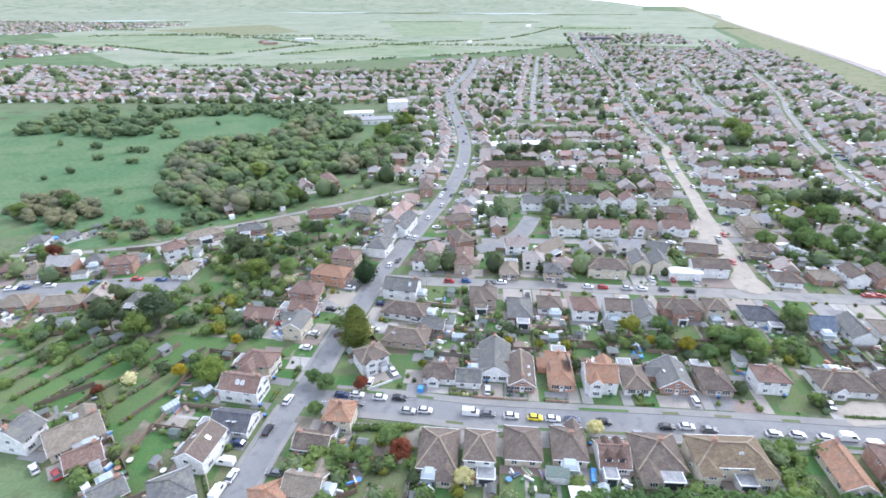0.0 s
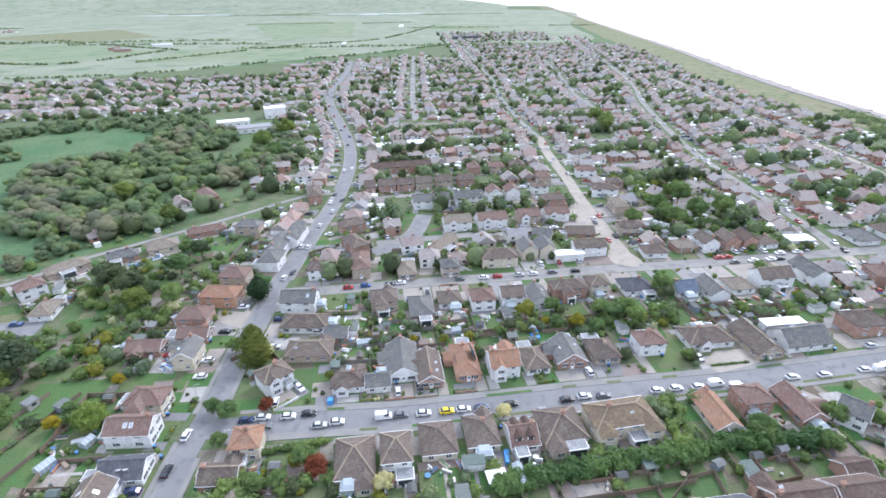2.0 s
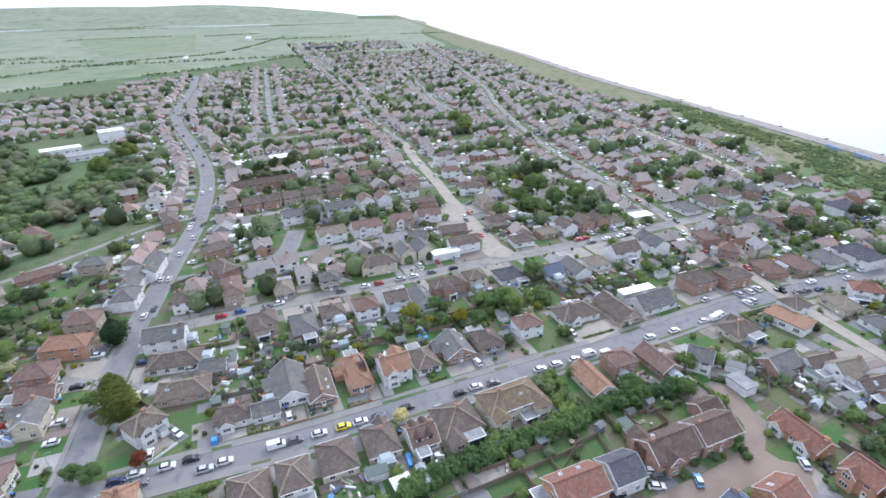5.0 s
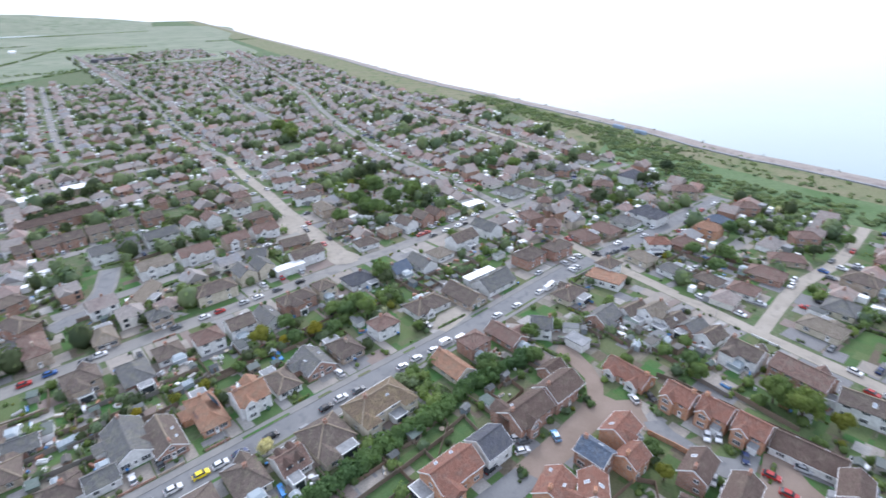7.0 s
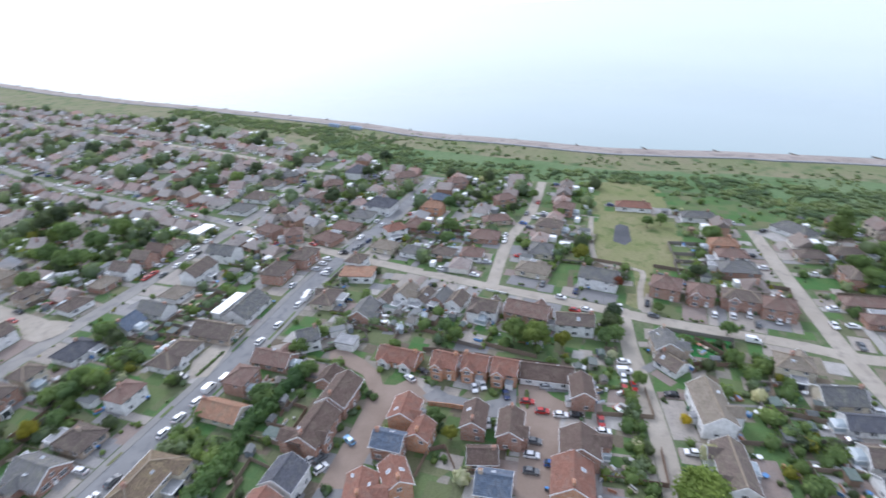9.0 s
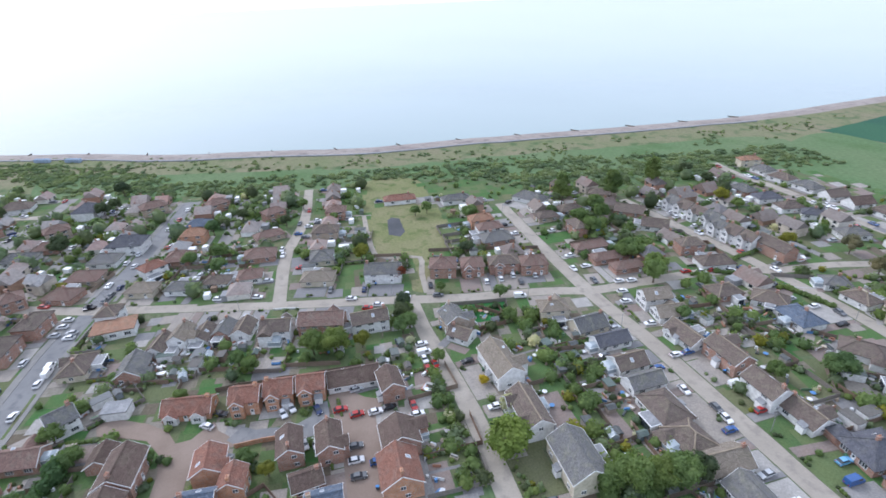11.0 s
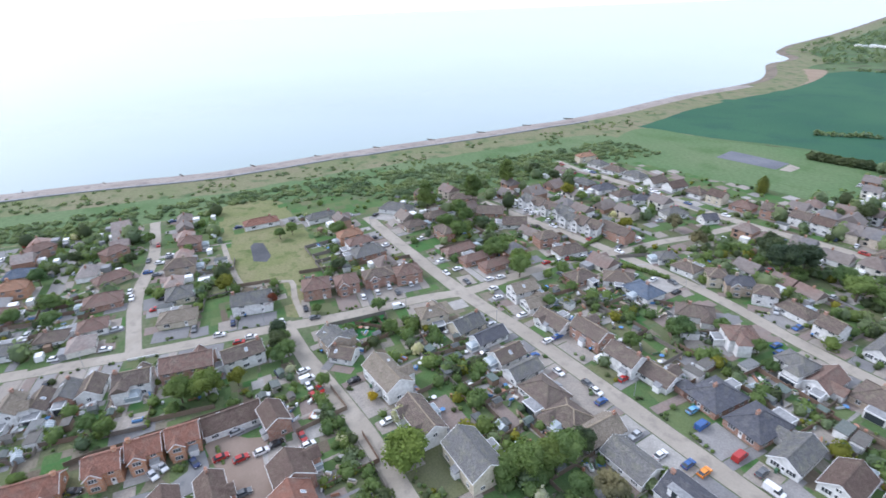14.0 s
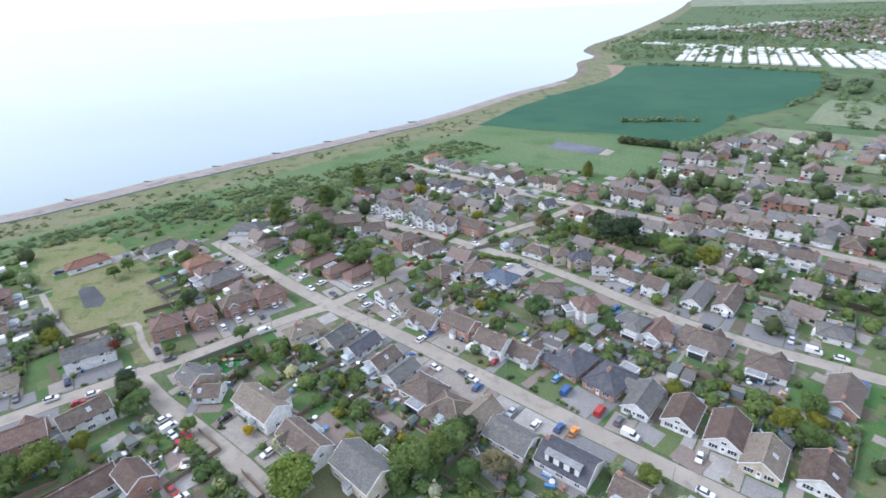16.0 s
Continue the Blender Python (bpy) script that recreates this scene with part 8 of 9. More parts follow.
for j, i in spots:
    if not bare[j, i]:
        continue
    x, y, e = i + X0 + 0.5, j + Y0 + 0.5, fill.random()
    if e < 0.2:
        r = fill.uniform(0.5, 1.3) if fill.random() < 0.85 else fill.uniform(1.5, 2.4)
        BUSHES.append((x, y, r))
        w = int(r + 0.5)
    else:
        w = fill.choice([2, 3, 3])
        th = radians(fill.choice([-4, -7, 85]))
        c, s, k = math.cos(th), math.sin(th), fill.uniform(0.8, 1.3)
        box = [(x + a * c - b * s, y + a * s + b * c) for a, b in ((-w * k, -w), (w * k, -w), (w * k, w), (-w * k, w))]
        (LAWNS if e < 0.62 or x < -56 and e < 0.8 or x > 240 else (BEDS if e < 0.86 or x < -56 else DRIVES)).append(box)
    bare[max(0, j - w):j + w + 1, max(0, i - w):i + w + 1] = False

R2 = random.Random(21)
ok = [b for b in BUSHES if not inside(b[0], b[1], TAKEN[3]) and not any(inside(b[0], b[1], q) for q in OPEN_LAWNS) and road_gap(b[0], b[1])[0] > 1.2 and free(b[0], b[1], 0.2)]
kinds = {"round": [], "light": [], "dark": [], "scrub": [], "blossom": [], "yellowgreen": []}
for b in ok:
    kinds[R2.choices(list(kinds), [8, 3, 3, 4, 0.5, 0.8])[0]].append(b)
for k, spots in kinds.items():
    planted("shrubs", spots, k, "garden shrubs along the fences", "shrub", 28, 0.17)


def along(pts, spacing, wide, lo, hi, seed):
    r = random.Random(seed)
    out = []
    for p in smooth_line(pts, spacing):
        out.append((p[0] + r.uniform(-wide, wide), p[1] + r.uniform(-wide, wide), r.uniform(lo, hi)))
    return out


planted("hedge", along([(28.5, -134.4), (22, -136.4), (15.5, -137.2)], 0.6, 0.5, 0.8, 1.3, 8), "yellowgreen", "clipped yellow-green hedge between back gardens", "hedge", 40, 0.2)
planted("hedge", along([(30, 76), (46, 77), (60, 76.3), (74, 75.2), (85, 76), (102, 74), (113, 72)], 0.7, 1.5, 1.3, 2.3, 5), "hedge", "tall overgrown green hedge behind gardens", "hedge", 70, 0.17, 1.1)
planted("hedge", along([(-26, 99), (-8, 99.5)], 0.8, 0.3, 0.8, 1.1, 6) + along([(118, -160), (138, -152), (150, -140)], 0.8, 0.4, 0.9, 1.2, 7) + along([(160, -168), (150, -130)], 0.9, 0.4, 0.8, 1.0, 8), "round", "clipped garden hedge beside the road", "hedge", 46, 0.25)
planted("hedge", along([(204, 262), (228, 262)], 1.0, 0.6, 2.0, 2.6, 9) + along([(33, 331), (59, 333)], 1.0, 0.6, 2.4, 3.0, 10) + along([(80, 270.5), (98, 270)], 1.0, 0.5, 2.0, 2.5, 12) + along([(176, -364), (144, -369)], 1.0, 0.4, 2.6, 3.2, 11), "dark", "dark evergreen windbreak hedge", "hedge", 46, 0.3)


def scatter(poly, count, lo, hi, seed, keep=None):
    r = random.Random(seed)
    xs, ys = [p[0] for p in poly], [p[1] for p in poly]
    out = []
    while len(out) < count:
        x, y = r.uniform(min(xs), max(xs)), r.uniform(min(ys), max(ys))
        if inside(x, y, poly) and (keep is None or keep(x, y)):
            out.append((x, y, r.uniform(lo, hi)))
    return out


clear = lambda x, y: road_gap(x, y)[0] > 5 and free(x, y, 4)
def copse(name, spots, leaf, label):
    """Tree crowns, each of many overlapping leafy lumps on a hidden stem."""
    r = np.random.default_rng(len(spots) + 5)
    q, cores = [], []
    for x, y, k in spots:
        tall = r.uniform(0.75, 1.15)
        for n in range(9):
            d = r.normal(size=3)
            d /= np.linalg.norm(d)
            d[2] = abs(d[2]) if n else 1.0
            c = np.array([x + d[0] * k * 0.52, y + d[1] * k * 0.52, k * tall * (0.62 + 0.55 * d[2])])
            rr = k * r.uniform(0.36, 0.52)
            cores.append((*c, rr, rr, rr * 0.85))
            q.append(leaf_quads(c, (rr * 1.04, rr * 1.04, rr * 0.9), 16, 0.34, 0.86, rng=r))
        cores.append((x, y, k * tall * 0.5, k * 0.7, k * 0.7, k * tall * 0.5))
    return tagged(new(name, leafy_mesh(name, q, cores, LEAF[leaf], r)), label, "woodland", kind="stuff")


glade = lambda x, y: clear(x, y) and noise.noise((x * 0.025, y * 0.025, 3.1)) > -0.25
copse("woodland", scatter(WOOD, 330, 3.0, 6.2, 31, glade), "wood", "dense green scrub woodland")
copse("woodland", scatter(WOOD, 120, 3.4, 6.6, 32, lambda x, y: clear(x, y) and noise.noise((x * 0.02, y * 0.02, 6.3)) > -0.05), "thorn", "brownish budding thicket")
copse("woodland", scatter(WOOD, 90, 2.6, 5.4, 33, glade), "spring", "bright green thicket")
copse("thicket", [(-281, 374, 2.5), (-231, 309, 3.2), (-239, 296, 2.4), (-263, 397, 4.0), (-256, 393, 3.6), (-248, 366, 3.6), (-253, 369, 2.8), (-221, 358, 3.2), (-215, 357, 3.0), (-209, 356, 2.6), (-207, 331, 2.8), (-202, 330, 2.4), (-230, 338, 2.8), (-234, 338, 2.2), (-192, 442, 2.6), (-175, 387, 3.4), (-171, 388, 2.6), (-188, 371, 3.0), (-183, 368, 2.6), (-181, 273, 2.6), (-154, 245, 2.4), (-158, 229, 2.6)], "wood", "bushes dotted over the meadow")
copse("thicket", scatter([(-218, 264), (-190, 262), (-172, 240), (-182, 226), (-230, 240)], 44, 2.4, 4.6, 34, clear) + scatter([(-160, 232), (-130, 232), (-128, 216), (-150, 206), (-163, 210)], 14, 1.8, 3.4, 35, clear), "thorn", "olive thicket by the lane")
copse("thicket", scatter([(-130, 244), (-112, 240), (-112, 226), (-128, 226)], 7, 2.4, 3.6, 36, clear), "wood", "dark thicket by the lane")
copse("thicket", scatter([(-345, 402), (-345, 500), (-228, 490), (-232, 432), (-205, 396), (-272, 400)], 130, 3.0, 5.6, 37) + scatter([(-240, 510), (-110, 520), (-90, 460), (-134, 452), (-160, 474), (-228, 474)], 110, 2.6, 4.8, 38), "wood", "belt of trees behind the meadow")
SCRUB = [(500, 410), (455, 310), (415, 190), (372, 120), (338, 90), (326, 0), (318, -100), (296, -200), (282, -300), (262, -300), (250, -180), (262, -110), (300, -80), (306, 20), (308, 70), (345, 160), (392, 200), (436, 330), (470, 410)]
planted("scrub", scatter(SCRUB2, 900, 0.8, 2.2, 47, lambda x, y: road_gap(x, y)[0] > 2 and free(x, y, 1.5) and not inside(x, y, [(250, -12), (304, -20), (300, -44), (262, -56)])), "scrub", "green thicket behind the last houses", "scrub", 18, 0.22, 0.45)
planted("scrub", scatter(SCRUB, 1500, 0.8, 2.6, 37, lambda x, y: road_gap(x, y)[0] > 2 and free(x, y, 2) and not inside(x, y, [(250, -12), (304, -20), (300, -44), (262, -56)])), "scrub", "dense green coastal scrub", "scrub", 18, 0.22, 0.42)
DUNE = [(490, 360), (435, 200), (395, 90), (376, 40), (352, -60), (340, -180), (330, -300), (340, -420), (300, -320), (300, -200), (325, -60), (355, 90), (400, 180), (450, 300)]
planted("scrub", scatter(DUNE, 420, 0.6, 1.7, 38, lambda x, y: noise.noise((x * 0.03, y * 0.03, 8)) > -0.05), "scrub", "low bushes on the dune grass", "scrub", 12, 0.25, 0.5)

# ---- distant districts ----
FAR_BUSH, FAR_TREE, FAR_DARK, NEAR_FAR, FAR_LANES, LANE_CARS = [], [], [], {}, [], []
NO_HOUSE = [MEADOW, SCRUB2, [(250, -12), (304, -20), (300, -44), (262, -56), (199, -51), (194, -36), (201, -14)], [(272, -272), (300, -348), (243, -360), (187, -381), (146, -378), (130, -330), (122, -292), (240, -262)]]
far_body, far_roofs, far_glass, far_cars = Shape(), Shape(), Shape(), Shape()


def crowded(x, y, r):
    i, j = int(x // 20), int(y // 20)
    return any(math.hypot(x - a, y - b) < r for di in (-1, 0, 1) for dj in (-1, 0, 1) for a, b in NEAR_FAR.get((i + di, j + dj), ()))


def far_car(x, y, turn):
    c, s = math.cos(turn), math.sin(turn)
    i = len(far_cars.v)
    for L0, L1, w, z in ((-2.0, 2.05, 0.85, 0.25), (-2.05, 2.0, 0.86, 0.85), (-1.5, 0.9, 0.78, 0.95), (-1.2, 0.3, 0.62, 1.42)):
        far_cars.v += [(x + px * c - py * s, y + px * s + py * c, z + 0.1) for px, py in ((L0, -w), (L1, -w), (L1, w), (L0, w))]
    fs = [tuple(range(i + 12, i + 16))] + [(i + 4 * k + q, i + 4 * k + (q + 1) % 4, i + 4 * k + 4 + (q + 1) % 4, i + 4 * k + 4 + q) for k in range(3) for q in range(4)]
    far_cars.f += fs
    far_cars.s += [1 if 9 <= n else 0 for n in range(len(fs))]


def far_house(x, y, turn, r, tight=9.0):
    """One distant house with its wing, extension, drive and garden; front towards local -y."""
    L, D = r.uniform(7.2, 10.5), r.uniform(6.5, 8.5)
    if crowded(x, y, tight) or not free(x, y, 6.0) or road_gap(x, y)[0] < D / 2 + 1.5 or any(inside(x, y, p) for p in NO_HOUSE):
        return False
    NEAR_FAR.setdefault((int(x // 20), int(y // 20)), []).append((x, y))
    near = x * x + y * y < 520 * 520
    he = 4.3 if r.random() < (0.22 if y > 0 else 0.5) else 2.4
    t = radians(turn + r.uniform(-3, 3))
    cs, sn = math.cos(t), math.sin(t)
    P = lambda px, py, pz: (x + px * cs - py * sn, y + px * sn + py * cs, pz)
    cube = lambda s, x0, x1, y0, y1, z0, z1, slot=0: s.hull([P(x0, y0, z0), P(x1, y0, z0), P(x1, y1, z0), P(x0, y1, z0)], [P(x0, y0, z1), P(x1, y0, z1), P(x1, y1, z1), P(x0, y1, z1)], slot)
    # haze-lightened tile slots north of y = 0, the unlightened dark ones south of it
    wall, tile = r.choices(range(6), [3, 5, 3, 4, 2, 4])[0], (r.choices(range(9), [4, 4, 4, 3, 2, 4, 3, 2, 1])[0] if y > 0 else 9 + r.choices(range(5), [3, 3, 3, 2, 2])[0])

    def roofed(x0, x1, y0, y1, h, along, hip):
        """A hipped or gabled roof over a rectangle, its ridge along x or y."""
        o, cx, cy = 0.35, (x0 + x1) / 2, (y0 + y1) / 2
        lo = [P(x0 - o, y0 - o, h - 0.1), P(x1 + o, y0 - o, h - 0.1), P(x1 + o, y1 + o, h - 0.1), P(x0 - o, y1 + o, h - 0.1)]
        half = ((y1 - y0) if along else (x1 - x0)) / 2
        ln = ((x1 - x0) if along else (y1 - y0)) / 2
        k = max(0.15, ln - half) if hip else ln + 0.25
        up = h + half * 0.74
        hi = [P(cx - k, cy - 0.05, up), P(cx + k, cy - 0.05, up), P(cx + k, cy + 0.05, up), P(cx - k, cy + 0.05, up)] if along else [P(cx - 0.05, cy - k, up), P(cx + 0.05, cy - k, up), P(cx + 0.05, cy + k, up), P(cx - 0.05, cy + k, up)]
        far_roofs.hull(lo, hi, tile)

    hx, hy = L / 2, D / 2
    cube(far_body, -hx, hx, -hy, hy, 0, he, wall)
    hip = r.random() < (0.45 if y > 0 else 0.22)
    roofed(-hx, hx, -hy, hy, he, r.random() < (0.6 if y > 0 else 0.7), hip)
    e = r.random()
    if e < 0.35:
        w = r.uniform(3, 4.5)
        ex = r.choice([-1, 1]) * (hx - w / 2)
        cube(far_body, ex - w / 2, ex + w / 2, -hy - 1.5, -hy + 1, 0, he, wall)
        roofed(ex - w / 2, ex + w / 2, -hy - 1.5, 0, he, False, False)
    if r.random() < 0.6:
        w, d = r.uniform(2.5, 4.5), r.uniform(2, 4)
        ex = r.choice([-1, 1]) * (hx - w / 2)
        cube(far_body, ex - w / 2, ex + w / 2, hy, hy + d, 0, 2.4, r.choice([0, 6, 8, 8]))
    if near:
        cx = r.uniform(-0.5, 0.5) * hx
        cube(far_body, cx - 0.35, cx + 0.35, -0.3, 0.3, he + 1.0, he + hy * 0.74 + 0.9, 1)
        for sg in (-1, 1):
            for wx in (-hx * 0.55, hx * 0.55):
                for wz in (0.9, 2.9) if he > 4 else (0.9,):
                    cube(far_glass, wx - 0.75, wx + 0.75, sg * hy - 0.05, sg * hy + 0.05, wz, wz + 1.15)
    # drive, car and garden
    dist = math.hypot(x, y)
    w = L / 2 + 1
    if r.random() < 0.75:
        DRIVES.append([P(-w, -hy - 5.5, 0)[:2], P(r.choice([-1, 3, w]), -hy - 5.5, 0)[:2], P(1, -hy, 0)[:2], P(-w, -hy, 0)[:2]])
    if r.random() < (0.7 if dist < 600 else 0.25):
        q = P(-w + 1.5, -hy - r.uniform(1.5, 3.2), 0)
        far_car(q[0], q[1], t + math.pi / 2 + r.uniform(-0.1, 0.1))
    if r.random() < 0.7:
        ey = hy + r.uniform(2, 5)
        LAWNS.append([P(-w, ey, 0)[:2], P(w, ey, 0)[:2], P(w, ey + 7, 0)[:2], P(-w, ey + 7, 0)[:2]])
    for q in range(r.randint(1, 2)):
        ex, ey, k = r.uniform(-w, w), hy + r.uniform(5, 11), r.uniform(0.9, 1.6)
        cube(far_body, ex - k, ex + k, ey - 1.1, ey + 1.1, 0, 2.1, r.choice([8, 6, 7, 8, 0]))
    for q in range(7 if dist < 380 else (3 if dist < 650 else 1)):
        FAR_BUSH.append((*P(r.choice([-1, 1]) * w + r.uniform(-1, 1), hy + r.uniform(1, 12), 0)[:2], r.uniform(0.6, 1.9) * (1.0 if dist < 380 else 1.35)))
    for q in range(2 if dist < 380 else 0):
        FAR_BUSH.append((*P(r.uniform(-w, w), -hy - r.uniform(3, 6), 0)[:2], r.uniform(0.5, 1.1)))
    if r.random() < (0.45 if dist < 700 else 0.2):
        (FAR_TREE if r.random() < 0.7 else FAR_DARK).append((*P(r.uniform(-w, w), hy + r.uniform(8, 15), 0)[:2], r.uniform(2.0, 4.4)))
    return True


def frontage(name, seed, start=190, pitch=10.8, set_back=7.0):
    """Houses facing a street along both of its sides."""
    r = random.Random(seed)
    line, half = LINES[name], STREETS[name][0] / 2
    d = np.gradient(line, axis=0)
    d /= np.linalg.norm(d, axis=1)[:, None] + 1e-9
    run = np.concatenate([[0], np.cumsum(np.hypot(*np.diff(line, axis=0).T))])
    for side in (-1, 1):
        s = r.uniform(0, 8)
        while s < run[-1]:
            i = min(int(np.searchsorted(run, s)), len(line) - 1)
            px, py = line[i] + np.array([-d[i][1], d[i][0]]) * side * (half + set_back + r.uniform(0, 1.5) + 4)
            ok = math.hypot(px, py) > start and far_house(px, py, math.degrees(math.atan2(d[i][1], d[i][0])) + (0 if side > 0 else 180), r)
            if math.hypot(px, py) > 215 and r.random() < 0.14 and half > 2:
                cx, cy = line[i] + np.array([-d[i][1], d[i][0]]) * side * (half - 1.0)
                far_car(cx, cy, math.atan2(d[i][1], d[i][0]))
            s += pitch + r.uniform(-1, 2.2) if ok else 4.0


def district(corners, seed, fill=0.9, lane=True):
    """Streets of distant houses, back to back, over a four-cornered area."""
    r = random.Random(seed)
    a, b, c, d = [np.array(p, float) for p in corners]
    at = lambda u, v: (a * (1 - u) + b * u) * (1 - v) + (d * (1 - u) + c * u) * v
    lv = (np.linalg.norm(d - a) + np.linalg.norm(c - b)) / 2
    lu = (np.linalg.norm(b - a) + np.linalg.norm(c - d)) / 2
    pairs, cols = max(1, round(lv / 56)), max(2, int(lu / 10.9))
    for p in range(pairs):
        v0 = (p + 0.5) / pairs
        step = min(11.5, lv / pairs / 3.2) / lv
        if lane and lv / pairs > 38:
            for k in range(cols):
                FAR_LANES.append((at(k / cols, v0), at((k + 1) / cols, v0)))
        for side in (-1, 1):
            for j in range(cols):
                u = (j + 0.5 + r.uniform(-0.18, 0.18)) / cols
                x, y = at(u, v0 + side * step * r.uniform(0.93, 1.07))
                e = at(min(1, u + 0.02), v0) - at(max(0, u - 0.02), v0)
                turn = math.degrees(math.atan2(e[1], e[0])) + (0 if (e[0] * (at(u, v0 + 0.02) - at(u, v0))[1] - e[1] * (at(u, v0 + 0.02) - at(u, v0))[0]) * side > 0 else 180)
                if r.random() > fill or not far_house(x, y, turn, r):
                    FAR_BUSH.append((x + r.uniform(-4, 4), y + r.uniform(-4, 4), r.uniform(1, 2.4)))
                if math.hypot(x, y) > 800 and r.random() < 0.55:
                    continue
                bx, by = at(u, v0 + side * 0.47 / pairs) + np.array([r.uniform(-4, 4), r.uniform(-4, 4)])
                (FAR_TREE if r.random() < 0.75 else FAR_DARK).append((bx, by, r.uniform(1.6, 4.0) if r.random() < 0.85 else r.uniform(4, 6)))


for k, n in enumerate(["main_road", "diagonal_road", "shore_street", "second_street", "front_street", "shore_road", "north_road", "sea_lane", "close_street", "garden_street", "back_street", "west_close", "long_road", "inner_street", "cross_street"]):
    frontage(n, 90 + k)
district([(-14, 184), (114, 182), (134, 300), (18, 300)], 40, 0.7)
district([(200, 92), (308, 84), (314, 144), (214, 152)], 41, 0.7)
district([(192, 28), (300, 18), (304, 72), (196, 84)], 42, 0.7)
district([(18, 300), (148, 318), (172, 470), (26, 470)], 1)
district([(24, 470), (172, 470), (195, 590), (16, 560)], 2)
district([(14, 560), (196, 590), (262, 920), (62, 960)], 3)
district([(140, 185), (222, 205), (252, 330), (160, 330)], 4)
district([(160, 330), (255, 330), (300, 520), (190, 560)], 5)
district([(238, 170), (322, 175), (372, 400), (272, 380)], 6)
district([(290, 405), (372, 400), (436, 620), (345, 540)], 7)
district([(300, 545), (440, 640), (588, 940), (280, 930)], 8)
district([(280, 930), (590, 940), (640, 1080), (340, 1190)], 9)
district([(320, 178), (350, 180), (418, 312), (356, 302)], 43, 0.85)
district([(362, 308), (426, 320), (450, 470), (402, 480)], 44, 0.85)
district([(404, 482), (450, 472), (480, 610), (446, 640)], 45, 0.85)
district([(448, 645), (482, 614), (604, 940), (560, 950)], 46, 0.8)
district([(196, 590), (300, 545), (345, 930), (262, 925)], 47, 0.85)
district([(160, -100), (240, -98), (232, -142), (164, -150)], 48, 0.7)
district([(185, -170), (262, -160), (268, -200), (160, -200)], 49, 0.6)
district([(-52, 290), (-8, 290), (-2, 480), (-40, 480)], 10)
district([(-45, 480), (2, 470), (26, 700), (-80, 640)], 11)
district([(-560, 540), (-60, 540), (20, 780), (-420, 760)], 12)
district([(20, 780), (-420, 760), (-640, 820), (-560, 540)], 13, 0.7)
district([(-60, 780), (40, 800), (60, 930), (-40, 900)], 14)
district([(-1300, 900), (-760, 900), (-640, 1100), (-1500, 1300)], 15, 0.8)
district([(-1900, 1500), (-1150, 1500), (-900, 2000), (-2100, 2300)], 16, 0.6)
district([(320, 1260), (560, 1260), (640, 1560), (360, 1500)], 17, 0.6)
district([(130, -250), (-70, -255), (-90, -345), (135, -290)], 18)
district([(135, -290), (-90, -345), (-110, -400), (138, -362)], 19, 0.8)
district([(118, -300), (138, -372), (60, -395), (40, -300)], 81)
district([(136, -378), (108, -420), (20, -470), (20, -398)], 82)


district([(255, -115), (238, -118), (236, -140), (252, -140)], 22)
district([(-120, 235), (-40, 285), (-60, 300), (-130, 250)], 23, 0.3)
district([(-220, 150), (-150, 146), (-110, 160), (-190, 190)], 24, 0.7)
district([(100, -215), (20, -205), (15, -185), (110, -185)], 25, 0.5)
district([(-20, -100), (-90, -105), (-90, -260), (-20, -255)], 26)
district([(-100, -620), (-20, -600), (-60, -700), (-160, -700)], 27, 0.6)
district([(60, -1150), (500, -1500), (200, -2400), (-900, -2000)], 28, 0.22)
district([(-60, -800), (-400, -850), (-500, -1100), (-100, -1050)], 29, 0.5)
s = Shape()
for p, q in FAR_LANES:
    m = (p + q) / 2
    if not crowded(*m, 6.0) and free(*m, 3) and not any(inside(*m, g) for g in NO_HOUSE):
        n = np.array([-(q - p)[1], (q - p)[0]]) / np.linalg.norm(q - p) * 2.7
        s.face([(*(p - n), 0.2), (*(q - n), 0.2), (*(q + n), 0.2), (*(p + n), 0.2)])
        for k in range(2):
            if R2.random() < 0.25:
                e = p + (q - p) * R2.random() + n * R2.choice([-0.6, 0.6])
                far_car(e[0], e[1], math.atan2(*(q - p)[::-1]))
tagged(new("side_streets", s.mesh("side_streets", M["oldroad"])), "narrow grey side streets among distant houses", "road", kind="structure")
tagged(new("distant_windows", far_glass.mesh("distant_windows", M["glass"])), "dark windows of distant houses", "windows", kind="stuff")
tagged(new("distant_house_walls", far_body.mesh("distant_house_walls", FAR_WALLS)), "walls of distant brick and rendered houses", "houses", kind="stuff")
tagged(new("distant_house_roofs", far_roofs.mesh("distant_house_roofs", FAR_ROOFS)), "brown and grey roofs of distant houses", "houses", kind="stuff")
tagged(new("distant_cars", far_cars.mesh("distant_cars", [car_mix, M["glass"]])), "parked cars in distant streets", "car", kind="stuff")
open_spot = lambda b: not inside(b[0], b[1], TAKEN[3]) and road_gap(b[0], b[1])[0] > 0.8 + 0.5 * b[2] and free(b[0], b[1], 0.3) and not crowded(b[0], b[1], 4.2)
fb = [b for b in FAR_BUSH if open_spot(b)]
# greyer, lighter scrub leaves carry the haze on distant shrubs and trees
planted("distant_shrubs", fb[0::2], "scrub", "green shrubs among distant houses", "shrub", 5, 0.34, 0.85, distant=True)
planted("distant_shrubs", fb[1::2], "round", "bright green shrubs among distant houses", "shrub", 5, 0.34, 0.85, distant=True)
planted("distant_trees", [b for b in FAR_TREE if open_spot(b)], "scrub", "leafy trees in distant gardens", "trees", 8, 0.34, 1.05)
